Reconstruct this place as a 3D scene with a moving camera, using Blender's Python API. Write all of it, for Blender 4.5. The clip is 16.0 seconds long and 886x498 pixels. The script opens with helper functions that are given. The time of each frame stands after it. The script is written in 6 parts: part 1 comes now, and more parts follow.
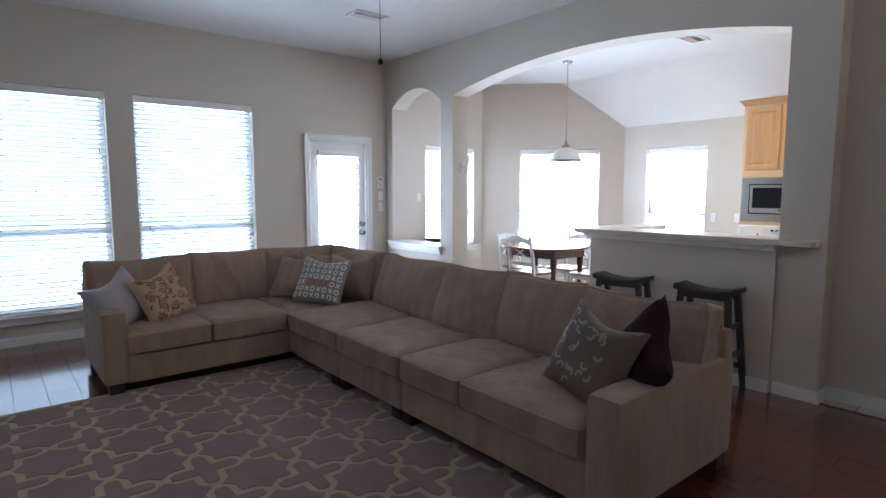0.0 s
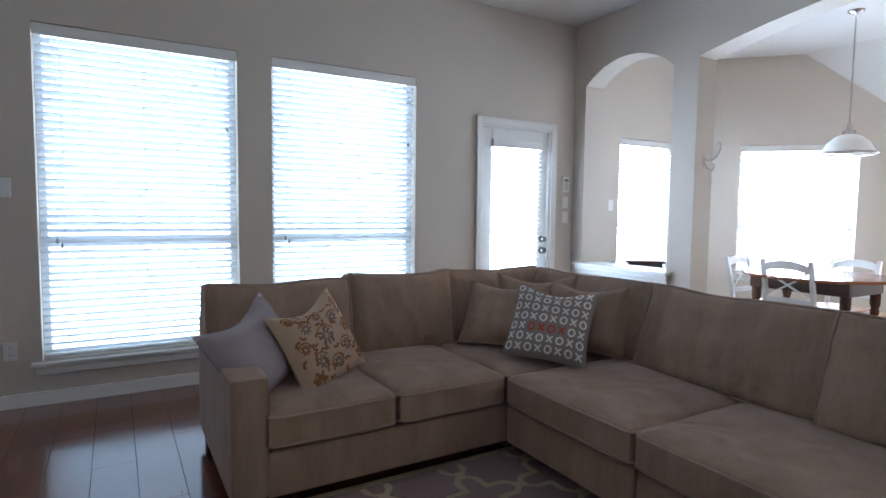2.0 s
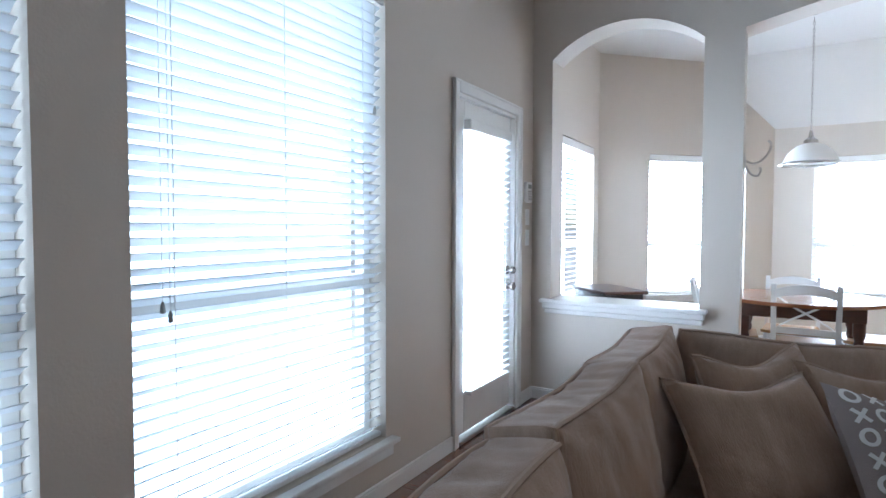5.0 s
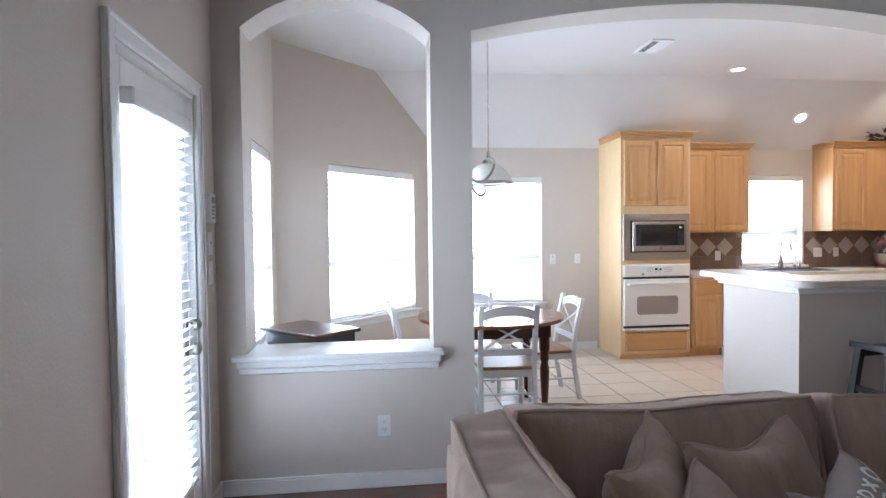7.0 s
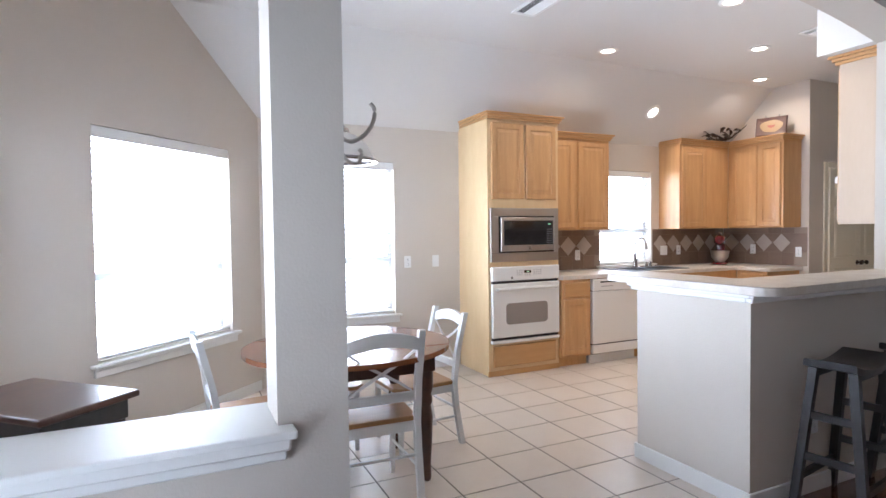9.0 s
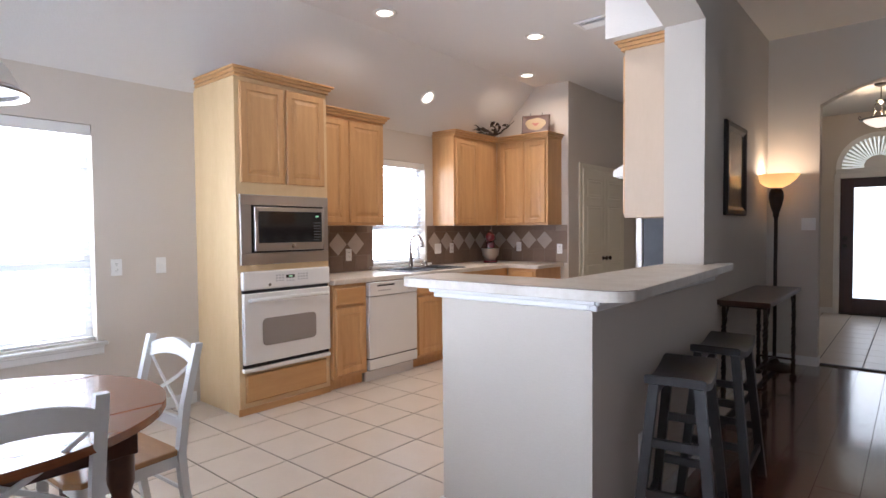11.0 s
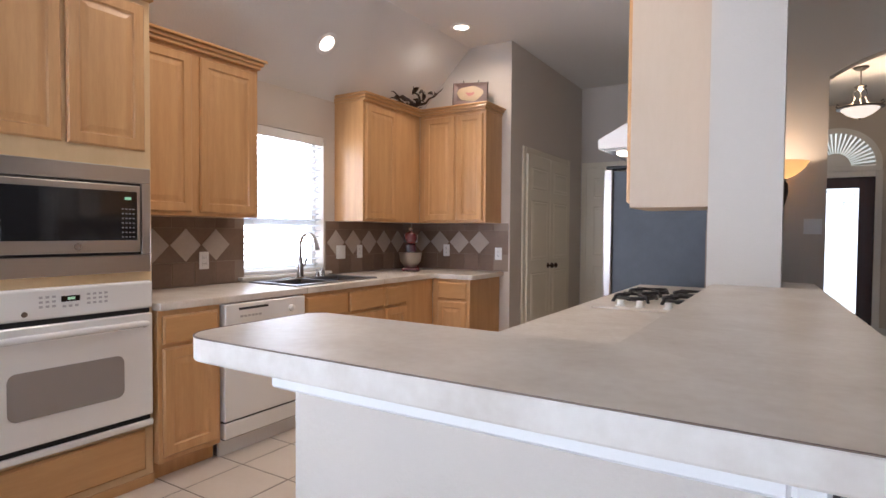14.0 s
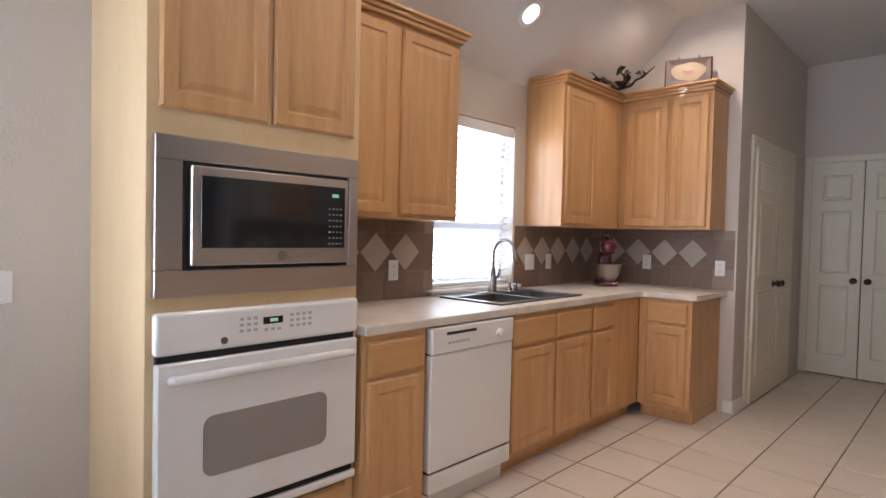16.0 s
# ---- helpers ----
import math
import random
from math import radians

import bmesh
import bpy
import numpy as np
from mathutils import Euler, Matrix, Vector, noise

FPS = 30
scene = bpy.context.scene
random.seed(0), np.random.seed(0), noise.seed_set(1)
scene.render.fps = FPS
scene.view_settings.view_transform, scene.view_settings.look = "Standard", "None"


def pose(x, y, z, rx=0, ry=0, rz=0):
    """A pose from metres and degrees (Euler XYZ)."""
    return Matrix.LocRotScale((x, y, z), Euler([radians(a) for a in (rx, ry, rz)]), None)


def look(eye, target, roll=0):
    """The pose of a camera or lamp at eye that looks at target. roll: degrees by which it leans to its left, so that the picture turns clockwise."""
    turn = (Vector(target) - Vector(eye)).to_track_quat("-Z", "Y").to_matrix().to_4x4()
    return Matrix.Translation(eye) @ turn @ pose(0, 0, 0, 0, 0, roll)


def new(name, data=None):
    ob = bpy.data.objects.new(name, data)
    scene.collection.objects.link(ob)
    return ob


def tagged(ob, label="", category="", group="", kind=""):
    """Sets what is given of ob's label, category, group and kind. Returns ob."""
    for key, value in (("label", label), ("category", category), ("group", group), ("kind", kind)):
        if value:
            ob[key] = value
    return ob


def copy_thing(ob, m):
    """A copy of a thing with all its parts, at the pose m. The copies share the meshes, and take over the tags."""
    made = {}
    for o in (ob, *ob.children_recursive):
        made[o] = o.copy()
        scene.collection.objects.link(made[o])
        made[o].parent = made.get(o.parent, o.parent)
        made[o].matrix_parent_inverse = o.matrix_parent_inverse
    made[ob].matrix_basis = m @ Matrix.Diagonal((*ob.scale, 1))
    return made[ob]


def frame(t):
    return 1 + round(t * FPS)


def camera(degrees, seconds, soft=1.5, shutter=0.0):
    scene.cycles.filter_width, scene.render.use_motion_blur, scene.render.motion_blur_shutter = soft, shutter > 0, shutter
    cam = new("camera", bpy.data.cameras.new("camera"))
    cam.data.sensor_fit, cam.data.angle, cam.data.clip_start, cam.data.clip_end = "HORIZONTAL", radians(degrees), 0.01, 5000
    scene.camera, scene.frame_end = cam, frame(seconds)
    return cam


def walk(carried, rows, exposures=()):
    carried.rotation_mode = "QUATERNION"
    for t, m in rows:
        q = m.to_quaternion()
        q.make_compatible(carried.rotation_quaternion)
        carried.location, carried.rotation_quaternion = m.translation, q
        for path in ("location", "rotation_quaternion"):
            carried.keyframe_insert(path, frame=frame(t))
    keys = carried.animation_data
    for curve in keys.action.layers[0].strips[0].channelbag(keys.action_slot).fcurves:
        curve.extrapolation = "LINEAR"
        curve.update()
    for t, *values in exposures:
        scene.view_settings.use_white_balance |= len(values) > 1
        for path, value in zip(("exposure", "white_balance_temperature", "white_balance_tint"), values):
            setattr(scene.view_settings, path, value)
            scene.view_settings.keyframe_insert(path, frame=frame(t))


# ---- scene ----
cam = camera(76.9, 16.0)

PATH = [
    (0, (-4.239, -6.369, 1.429), (-2.977, -4.832, 1.221), -0.0),
    (0.5, (-4.098, -5.866, 1.392), (-2.865, -4.304, 1.198), 0.1),
    (1, (-4.099, -5.336, 1.345), (-2.919, -3.73, 1.18), 0.3),
    (1.5, (-4.047, -4.784, 1.309), (-2.945, -3.121, 1.157), 0.5),
    (2, (-4.044, -4.272, 1.264), (-3.032, -2.552, 1.126), 0.7),
    (2.5, (-4.038, -3.808, 1.25), (-3.066, -2.064, 1.118), 0.8),
    (3, (-3.994, -3.342, 1.267), (-3.031, -1.593, 1.142), 0.9),
    (5.5, (-3.871, -1.216, 1.305), (-2.004, -0.503, 1.23), -0.1),
    (6, (-3.699, -0.926, 1.366), (-1.739, -0.534, 1.293), -0.2),
    (6.5, (-3.4, -0.856, 1.399), (-1.401, -0.846, 1.332), -0.3),
    (7, (-3.073, -0.852, 1.402), (-1.088, -1.086, 1.343), -0.7),
    (7.5, (-2.719, -0.8, 1.401), (-0.773, -1.259, 1.345), -0.8),
    (8, (-2.393, -0.877, 1.4), (-0.477, -1.449, 1.34), -0.9),
    (9.2, (-1.70, -0.90, 1.365), (0.10, -1.82, 1.30), -0.6),
    (10.5, (-1.1, -1.261, 1.335), (0.391, -2.591, 1.27), -0.2),
    (11, (-0.941, -1.421, 1.314), (0.353, -2.945, 1.246), -0.5),
    (11.5, (-0.839, -1.7, 1.291), (0.372, -3.29, 1.223), -0.5),
    (12, (-0.725, -1.942, 1.267), (0.444, -3.564, 1.199), -0.4),
    (12.5, (-0.57, -2.182, 1.28), (0.532, -3.85, 1.21), -0.2),
    (13, (-0.427, -2.432, 1.273), (0.628, -4.13, 1.203), -0.1),
    (13.5, (-0.274, -2.602, 1.267), (0.773, -4.304, 1.203), 0.1),
    (14, (-0.023, -2.663, 1.28), (1.032, -4.361, 1.219), 0.4),
    (14.5, (0.272, -2.703, 1.288), (1.337, -4.395, 1.235), 0.5),
    (15, (0.564, -2.821, 1.288), (1.691, -4.473, 1.243), 0.7),
    (15.5, (0.726, -2.873, 1.305), (2.028, -4.391, 1.258), 0.9),
    (16, (0.872, -2.88, 1.293), (2.26, -4.318, 1.239), 1.3),
]
EXPOSURES = [(0.0, 0.34, 5480, 11), (3.0, 0.31, 5420, 9), (5.5, 0.24, 5500, 10), (6.5, 0.06, 5620, 12), (8.0, 0.05, 5680, 14), (10.5, -0.22, 5900, 17), (12.0, -0.40, 5970, 19), (16.0, -0.43, 5950, 18)]
walk(cam, [(t, look(eye, target, roll)) for t, eye, target, roll in PATH], EXPOSURES)

# ---------------------------------------------------------------- light
world = bpy.data.worlds.new("sky")
scene.world = world
world.use_nodes = True
wn = world.node_tree.nodes
sky = wn.new("ShaderNodeTexSky")
sky.sky_type = "NISHITA"
sky.sun_disc = False
sky.sun_elevation = radians(55)
sky.sun_rotation = radians(160)
world.node_tree.links.new(sky.outputs[0], wn["Background"].inputs[0])
wn["Background"].inputs[1].default_value = 0.12
sun = new("sun", bpy.data.lights.new("sun", "SUN"))
sun.data.energy, sun.data.angle, sun.data.color = 3.0, radians(0.5), (1.0, 0.95, 0.87)
sun.matrix_world = look((0, -6, 10), (1.5, 0, 0))

CAN_WATTS, TORCH_WATTS, FOYER_WATTS = 8.5, 9.5, 20.0
DAY_NORTH, DAY_DOOR, DAY_NOOK, DAY_EAST = 5.6, 18.0, 29.0, 17.0


# ---------------------------------------------------------------- materials
def mat(name, base, rough=0.6, metal=0.0, vary=0.0, scale=6.0, bump=0.0, bscale=120.0, stretch=(1, 1, 1), dark=None, spec=0.5, coat=0.0, rnd=0.0):
    """Principled surface: base mixed toward dark by two octaves of noise, relief from a finer one."""
    m = bpy.data.materials.new(name)
    m.use_nodes = True
    n, l = m.node_tree.nodes, m.node_tree.links
    b = n["Principled BSDF"]
    b.inputs["Base Color"].default_value = (*base, 1)
    b.inputs["Roughness"].default_value = rough
    b.inputs["Metallic"].default_value = metal
    b.inputs["Specular IOR Level"].default_value = spec
    b.inputs["Coat Weight"].default_value = coat
    co = n.new("ShaderNodeTexCoord")
    mp = n.new("ShaderNodeMapping")
    mp.inputs["Scale"].default_value = stretch
    l.new(co.outputs["Object"], mp.inputs[0])
    if vary > 0:
        d = dark or tuple(c * 0.6 for c in base)
        t1, t2 = n.new("ShaderNodeTexNoise"), n.new("ShaderNodeTexNoise")
        t1.inputs["Scale"].default_value, t2.inputs["Scale"].default_value = scale, scale * 7
        t1.inputs["Detail"].default_value, t2.inputs["Detail"].default_value = 4, 5
        l.new(mp.outputs[0], t1.inputs["Vector"])
        l.new(mp.outputs[0], t2.inputs["Vector"])
        ad = n.new("ShaderNodeMath")
        ad.operation = "MULTIPLY_ADD"
        ad.inputs[1].default_value = 0.5
        l.new(t2.outputs[0], ad.inputs[0])
        l.new(t1.outputs[0], ad.inputs[2])
        rm = n.new("ShaderNodeMapRange")
        rm.inputs[1].default_value, rm.inputs[2].default_value = 0.5, 1.0
        rm.inputs[4].default_value = vary
        l.new(ad.outputs[0], rm.inputs[0])
        fac = rm.outputs[0]
        if rnd > 0:
            oi = n.new("ShaderNodeObjectInfo")
            ma = n.new("ShaderNodeMath")
            ma.operation = "MULTIPLY_ADD"
            ma.inputs[1].default_value = rnd
            l.new(oi.outputs["Random"], ma.inputs[0])
            l.new(fac, ma.inputs[2])
            fac = ma.outputs[0]
        mx = n.new("ShaderNodeMix")
        mx.data_type = "RGBA"
        mx.inputs[6].default_value, mx.inputs[7].default_value = (*base, 1), (*d, 1)
        l.new(fac, mx.inputs[0])
        l.new(mx.outputs[2], b.inputs["Base Color"])
    if bump > 0:
        t3 = n.new("ShaderNodeTexNoise")
        t3.inputs["Scale"].default_value, t3.inputs["Detail"].default_value = bscale, 3
        l.new(mp.outputs[0], t3.inputs["Vector"])
        bp = n.new("ShaderNodeBump")
        bp.inputs["Strength"].default_value, bp.inputs["Distance"].default_value = bump, 0.004
        l.new(t3.outputs[0], bp.inputs["Height"])
        l.new(bp.outputs[0], b.inputs["Normal"])
    return m


def creased(m, strength):
    """Adds the soft, drawn folds of a stuffed cover to a cloth."""
    n, l = m.node_tree.nodes, m.node_tree.links
    b = n["Principled BSDF"]
    fine = b.inputs["Normal"].links[0].from_node
    co = n["Texture Coordinate"]
    w = n.new("ShaderNodeTexNoise")
    w.inputs["Scale"].default_value, w.inputs["Detail"].default_value, w.inputs["Distortion"].default_value = 4.0, 1.5, 0.9
    bp = n.new("ShaderNodeBump")
    b.inputs["Sheen Weight"].default_value, b.inputs["Sheen Roughness"].default_value = 0.25, 0.4
    bp.inputs["Strength"].default_value, bp.inputs["Distance"].default_value = strength, 0.045
    l.new(co.outputs["Object"], w.inputs["Vector"])
    l.new(w.outputs[0], bp.inputs["Height"])
    l.new(bp.outputs[0], fine.inputs["Normal"])
    return m


def glow(name, color, strength):
    m = bpy.data.materials.new(name)
    m.use_nodes = True
    b = m.node_tree.nodes["Principled BSDF"]
    b.inputs["Base Color"].default_value = (*color, 1)
    b.inputs["Emission Color"].default_value = (*color, 1)
    b.inputs["Emission Strength"].default_value = strength
    return m


M_WALL = mat("wall_paint", (0.62, 0.56, 0.49), 0.72, vary=0.10, scale=1.5, bump=0.25, bscale=90, dark=(0.57, 0.51, 0.44), spec=0.3)
M_CEIL = mat("ceiling_paint", (0.72, 0.70, 0.67), 0.9, vary=0.08, scale=2, bump=0.3, bscale=70, dark=(0.64, 0.62, 0.59), spec=0.2)
M_TRIM = mat("white_trim", (0.80, 0.79, 0.76), 0.4, vary=0.06, scale=5, bump=0.05, dark=(0.7, 0.68, 0.64))
M_WHITE = mat("white_plastic", (0.80, 0.80, 0.78), 0.35, vary=0.03, scale=9)
M_CREAM = mat("cream_door_paint", (0.77, 0.71, 0.575), 0.45, vary=0.08, scale=3, dark=(0.62, 0.58, 0.48))
M_GROUT = mat("grout", (0.20, 0.165, 0.135), 0.9, vary=0.3, scale=12, bump=0.3)
M_TILE = mat("floor_tile", (0.70, 0.62, 0.53), 0.32, vary=0.35, scale=5, dark=(0.58, 0.49, 0.40), bump=0.06, bscale=40, rnd=0.25)
M_MAPLE = mat("maple", (0.62, 0.36, 0.155), 0.42, vary=0.6, scale=3.5, stretch=(6, 6, 0.55), dark=(0.44, 0.225, 0.08), bump=0.04, coat=0.15, rnd=0.15)
M_MAPLE_H = mat("maple_rail", (0.60, 0.345, 0.145), 0.42, vary=0.55, scale=3.5, stretch=(0.6, 0.6, 6), dark=(0.47, 0.25, 0.09), coat=0.15, rnd=0.15)
M_MAPLE_SIDE = mat("maple_veneer", (0.72, 0.53, 0.30), 0.45, vary=0.5, scale=2.2, stretch=(3, 3, 0.8), dark=(0.60, 0.40, 0.19), coat=0.1)
M_COUNTER = mat("laminate_counter", (0.71, 0.66, 0.59), 0.38, vary=0.9, scale=7, dark=(0.55, 0.48, 0.40))
M_STEEL = mat("brushed_steel", (0.46, 0.43, 0.40), 0.30, 1.0, vary=0.2, scale=5, stretch=(1, 1, 40), dark=(0.36, 0.34, 0.32))
M_CHROME = mat("satin_nickel", (0.45, 0.43, 0.41), 0.25, 1.0)
M_BLACKGL = mat("black_glass", (0.012, 0.012, 0.014), 0.08)
M_BLACK = mat("black_enamel", (0.015, 0.015, 0.017), 0.4, vary=0.2, scale=20)
M_OVENGL = mat("grey_oven_glass", (0.30, 0.27, 0.25), 0.2)
M_DARKSTEEL = mat("fridge_side", (0.075, 0.085, 0.10), 0.45, 0.3, vary=0.6, scale=3, dark=(0.045, 0.05, 0.06), bump=0.05)
M_SOFA = creased(mat("taupe_linen", (0.42, 0.298, 0.222), 0.95, vary=0.75, scale=11, stretch=(1, 1, 0.22), dark=(0.275, 0.192, 0.138), bump=0.6, bscale=330, spec=0.15), 0.55)
M_SOFA_TIGHT = creased(mat("taupe_linen_tight", (0.42, 0.298, 0.222), 0.95, vary=0.75, scale=11, stretch=(1, 1, 0.22), dark=(0.275, 0.192, 0.138), bump=0.6, bscale=330, spec=0.15), 0.08)
M_PIPE = mat("taupe_piping", (0.40, 0.295, 0.225), 0.95, bump=0.3, bscale=300, spec=0.15)
M_SOFALEG = mat("espresso_wood", (0.022, 0.015, 0.011), 0.5, vary=0.3, scale=8)
M_STOOL = mat("black_stool_paint", (0.02, 0.019, 0.02), 0.36, vary=0.5, scale=6, stretch=(6, 6, 1), dark=(0.045, 0.035, 0.03), bump=0.08)
M_DARKWOOD = mat("dark_mahogany", (0.075, 0.026, 0.014), 0.28, vary=0.6, scale=4, stretch=(1, 6, 6), dark=(0.035, 0.012, 0.008), coat=0.3)
M_TABLE = mat("cherry_tabletop", (0.27, 0.10, 0.04), 0.22, vary=0.6, scale=4, stretch=(6, 0.8, 6), dark=(0.16, 0.052, 0.022), coat=0.4)
M_SEAT = mat("honey_seat_wood", (0.42, 0.23, 0.10), 0.35, vary=0.5, scale=5, stretch=(1, 6, 6), dark=(0.27, 0.13, 0.05))
M_CHAIR = mat("white_chair_paint", (0.74, 0.74, 0.73), 0.4, vary=0.08, scale=6)
M_BRONZE = mat("dark_bronze", (0.05, 0.032, 0.022), 0.45, 0.6, vary=0.5, scale=20, dark=(0.02, 0.014, 0.01))
M_PEWTER = mat("pewter", (0.22, 0.20, 0.18), 0.35, 1.0, vary=0.3, scale=15)
M_RED = mat("red_enamel", (0.10, 0.006, 0.010), 0.2, coat=0.5)
M_DOORWD = mat("front_door_stain", (0.055, 0.016, 0.012), 0.35, vary=0.5, scale=4, stretch=(8, 8, 0.6), dark=(0.03, 0.01, 0.008))
M_SPLASH = mat("brown_stone_tile", (0.24, 0.165, 0.12), 0.5, vary=0.5, scale=9, dark=(0.16, 0.105, 0.075), bump=0.25, bscale=60, rnd=0.5)
M_DIAMOND = mat("pale_stone_tile", (0.50, 0.44, 0.38), 0.5, vary=0.5, scale=9, dark=(0.40, 0.34, 0.28), bump=0.2, bscale=60, rnd=0.4)
M_SPGROUT = mat("tan_grout", (0.30, 0.24, 0.19), 0.9, vary=0.2)
M_TASSEL = mat("grey_tassel_plastic", (0.38, 0.38, 0.36), 0.5)
# near-black colour that stands for the shade inside gaps, joints and slots
M_GAPSHADE = mat("dark_gap", (0.02, 0.02, 0.02), 0.8)
M_FROST = mat("alabaster_shade", (0.78, 0.76, 0.72), 0.35, vary=0.1, scale=8)
M_DIRT = mat("patio_ground", (0.36, 0.34, 0.30), 0.9, vary=0.5, scale=0.7, bump=0.3)


def plank_material():
    m = mat("cherry_laminate", (0.105, 0.027, 0.014), 0.2, coat=1.0)
    n, l = m.node_tree.nodes, m.node_tree.links
    b = n["Principled BSDF"]
    b.inputs["Coat Roughness"].default_value = 0.10
    co = n["Texture Coordinate"]
    br = n.new("ShaderNodeTexBrick")
    br.offset, br.offset_frequency = 0.37, 2
    br.inputs["Scale"].default_value = 1.0
    br.inputs["Brick Width"].default_value, br.inputs["Row Height"].default_value = 0.42, 0.0633
    br.inputs["Mortar Size"].default_value = 0.0006
    br.inputs["Color1"].default_value, br.inputs["Color2"].default_value = (0.105, 0.025, 0.013, 1), (0.215, 0.060, 0.028, 1)
    br.inputs["Mortar"].default_value = (0.03, 0.01, 0.006, 1)
    mp = n.new("ShaderNodeMapping")
    mp.inputs["Rotation"].default_value = (0, 0, radians(90))
    oi = n.new("ShaderNodeObjectInfo")
    cb = n.new("ShaderNodeCombineXYZ")
    mu = n.new("ShaderNodeMath")
    mu.operation = "MULTIPLY"
    mu.inputs[1].default_value = 7.0
    l.new(oi.outputs["Random"], mu.inputs[0])
    l.new(mu.outputs[0], cb.inputs[0])
    l.new(cb.outputs[0], mp.inputs["Location"])
    l.new(co.outputs["Object"], mp.inputs[0])
    l.new(mp.outputs[0], br.inputs["Vector"])
    gr = n.new("ShaderNodeTexNoise")
    gr.inputs["Scale"].default_value, gr.inputs["Detail"].default_value = 9, 6
    mg = n.new("ShaderNodeMapping")
    mg.inputs["Scale"].default_value = (9, 0.7, 1)
    l.new(co.outputs["Object"], mg.inputs[0])
    l.new(mg.outputs[0], gr.inputs["Vector"])
    mx = n.new("ShaderNodeMix")
    mx.data_type, mx.blend_type = "RGBA", "MULTIPLY"
    mx.inputs[0].default_value = 0.8
    rp = n.new("ShaderNodeMapRange")
    rp.inputs[1].default_value, rp.inputs[2].default_value, rp.inputs[3].default_value, rp.inputs[4].default_value = 0.3, 0.7, 0.55, 1.15
    l.new(gr.outputs[0], rp.inputs[0])
    l.new(br.outputs["Color"], mx.inputs[6])
    l.new(rp.outputs[0], mx.inputs[7])
    l.new(mx.outputs[2], b.inputs["Base Color"])
    return m


M_PLANK = plank_material()


def slat_material():
    """White blind slat that lets some daylight through."""
    m = bpy.data.materials.new("blind_slat")
    m.use_nodes = True
    n, l = m.node_tree.nodes, m.node_tree.links
    b = n["Principled BSDF"]
    b.inputs["Base Color"].default_value, b.inputs["Roughness"].default_value = (0.80, 0.81, 0.82, 1), 0.45
    tr = n.new("ShaderNodeBsdfTranslucent")
    tr.inputs[0].default_value = (0.78, 0.82, 0.86, 1)
    mx = n.new("ShaderNodeMixShader")
    mx.inputs[0].default_value = 0.34
    l.new(b.outputs[0], mx.inputs[1])
    l.new(tr.outputs[0], mx.inputs[2])
    l.new(mx.outputs[0], n["Material Output"].inputs[0])
    return m


M_SLAT = slat_material()


def glass_material():
    m = bpy.data.materials.new("window_glass")
    m.use_nodes = True
    n, l = m.node_tree.nodes, m.node_tree.links
    t, g, mx = n.new("ShaderNodeBsdfTransparent"), n.new("ShaderNodeBsdfGlossy"), n.new("ShaderNodeMixShader")
    g.inputs["Roughness"].default_value = 0.02
    mx.inputs[0].default_value = 0.05
    l.new(t.outputs[0], mx.inputs[1])
    l.new(g.outputs[0], mx.inputs[2])
    l.new(mx.outputs[0], n["Material Output"].inputs[0])
    return m


M_GLASS = glass_material()


def backdrop_material(name, strength, low=(0.55, 0.70, 0.80), high=(0.88, 0.95, 1.0), contrast=1.0):
    """Bright hazy outdoors: pale sky above soft foliage and paving."""
    m = bpy.data.materials.new(name)
    m.use_nodes = True
    n, l = m.node_tree.nodes, m.node_tree.links
    n.remove(n["Principled BSDF"])
    em = n.new("ShaderNodeEmission")
    co, no, mx = n.new("ShaderNodeTexCoord"), n.new("ShaderNodeTexNoise"), n.new("ShaderNodeMix")
    no.inputs["Scale"].default_value, no.inputs["Detail"].default_value = 1.6, 3
    l.new(co.outputs["Object"], no.inputs["Vector"])
    mr = n.new("ShaderNodeMapRange")
    mr.inputs[1].default_value, mr.inputs[2].default_value = 0.5 - 0.12 * contrast, 0.5 + 0.12 * contrast
    l.new(no.outputs[0], mr.inputs[0])
    mx.data_type = "RGBA"
    mx.inputs[6].default_value, mx.inputs[7].default_value = (*low, 1), (*high, 1)
    l.new(mr.outputs[0], mx.inputs[0])
    l.new(mx.outputs[2], em.inputs[0])
    em.inputs[1].default_value = strength
    l.new(em.outputs[0], n["Material Output"].inputs[0])
    return m


# ---------------------------------------------------------------- mesh helpers
def add_box(bm, x0, x1, y0, y1, z0, z1, bevel=0.0, seg=1, m=None):
    """A box into bm, its edges bevelled."""
    tmp = bmesh.new()
    v = [tmp.verts.new((x, y, z)) for x in (x0, x1) for y in (y0, y1) for z in (z0, z1)]
    for f in ((0, 1, 3, 2), (4, 6, 7, 5), (0, 4, 5, 1), (2, 3, 7, 6), (0, 2, 6, 4), (1, 5, 7, 3)):
        tmp.faces.new([v[i] for i in f])
    if bevel > 0:
        bmesh.ops.bevel(tmp, geom=tmp.edges[:], offset=bevel, segments=seg, profile=0.5, affect="EDGES")
    merge(bm, tmp, m)


def merge(bm, tmp, m=None):
    if m is not None:
        bmesh.ops.transform(tmp, matrix=m, verts=tmp.verts)
    me = bpy.data.meshes.new("tmp")
    tmp.to_mesh(me)
    tmp.free()
    bm.from_mesh(me)
    bpy.data.meshes.remove(me)


def boxes(*items, bevel=0.003, seg=1):
    bm = bmesh.new()
    for i in items:
        add_box(bm, *i, bevel=bevel, seg=seg)
    return bm


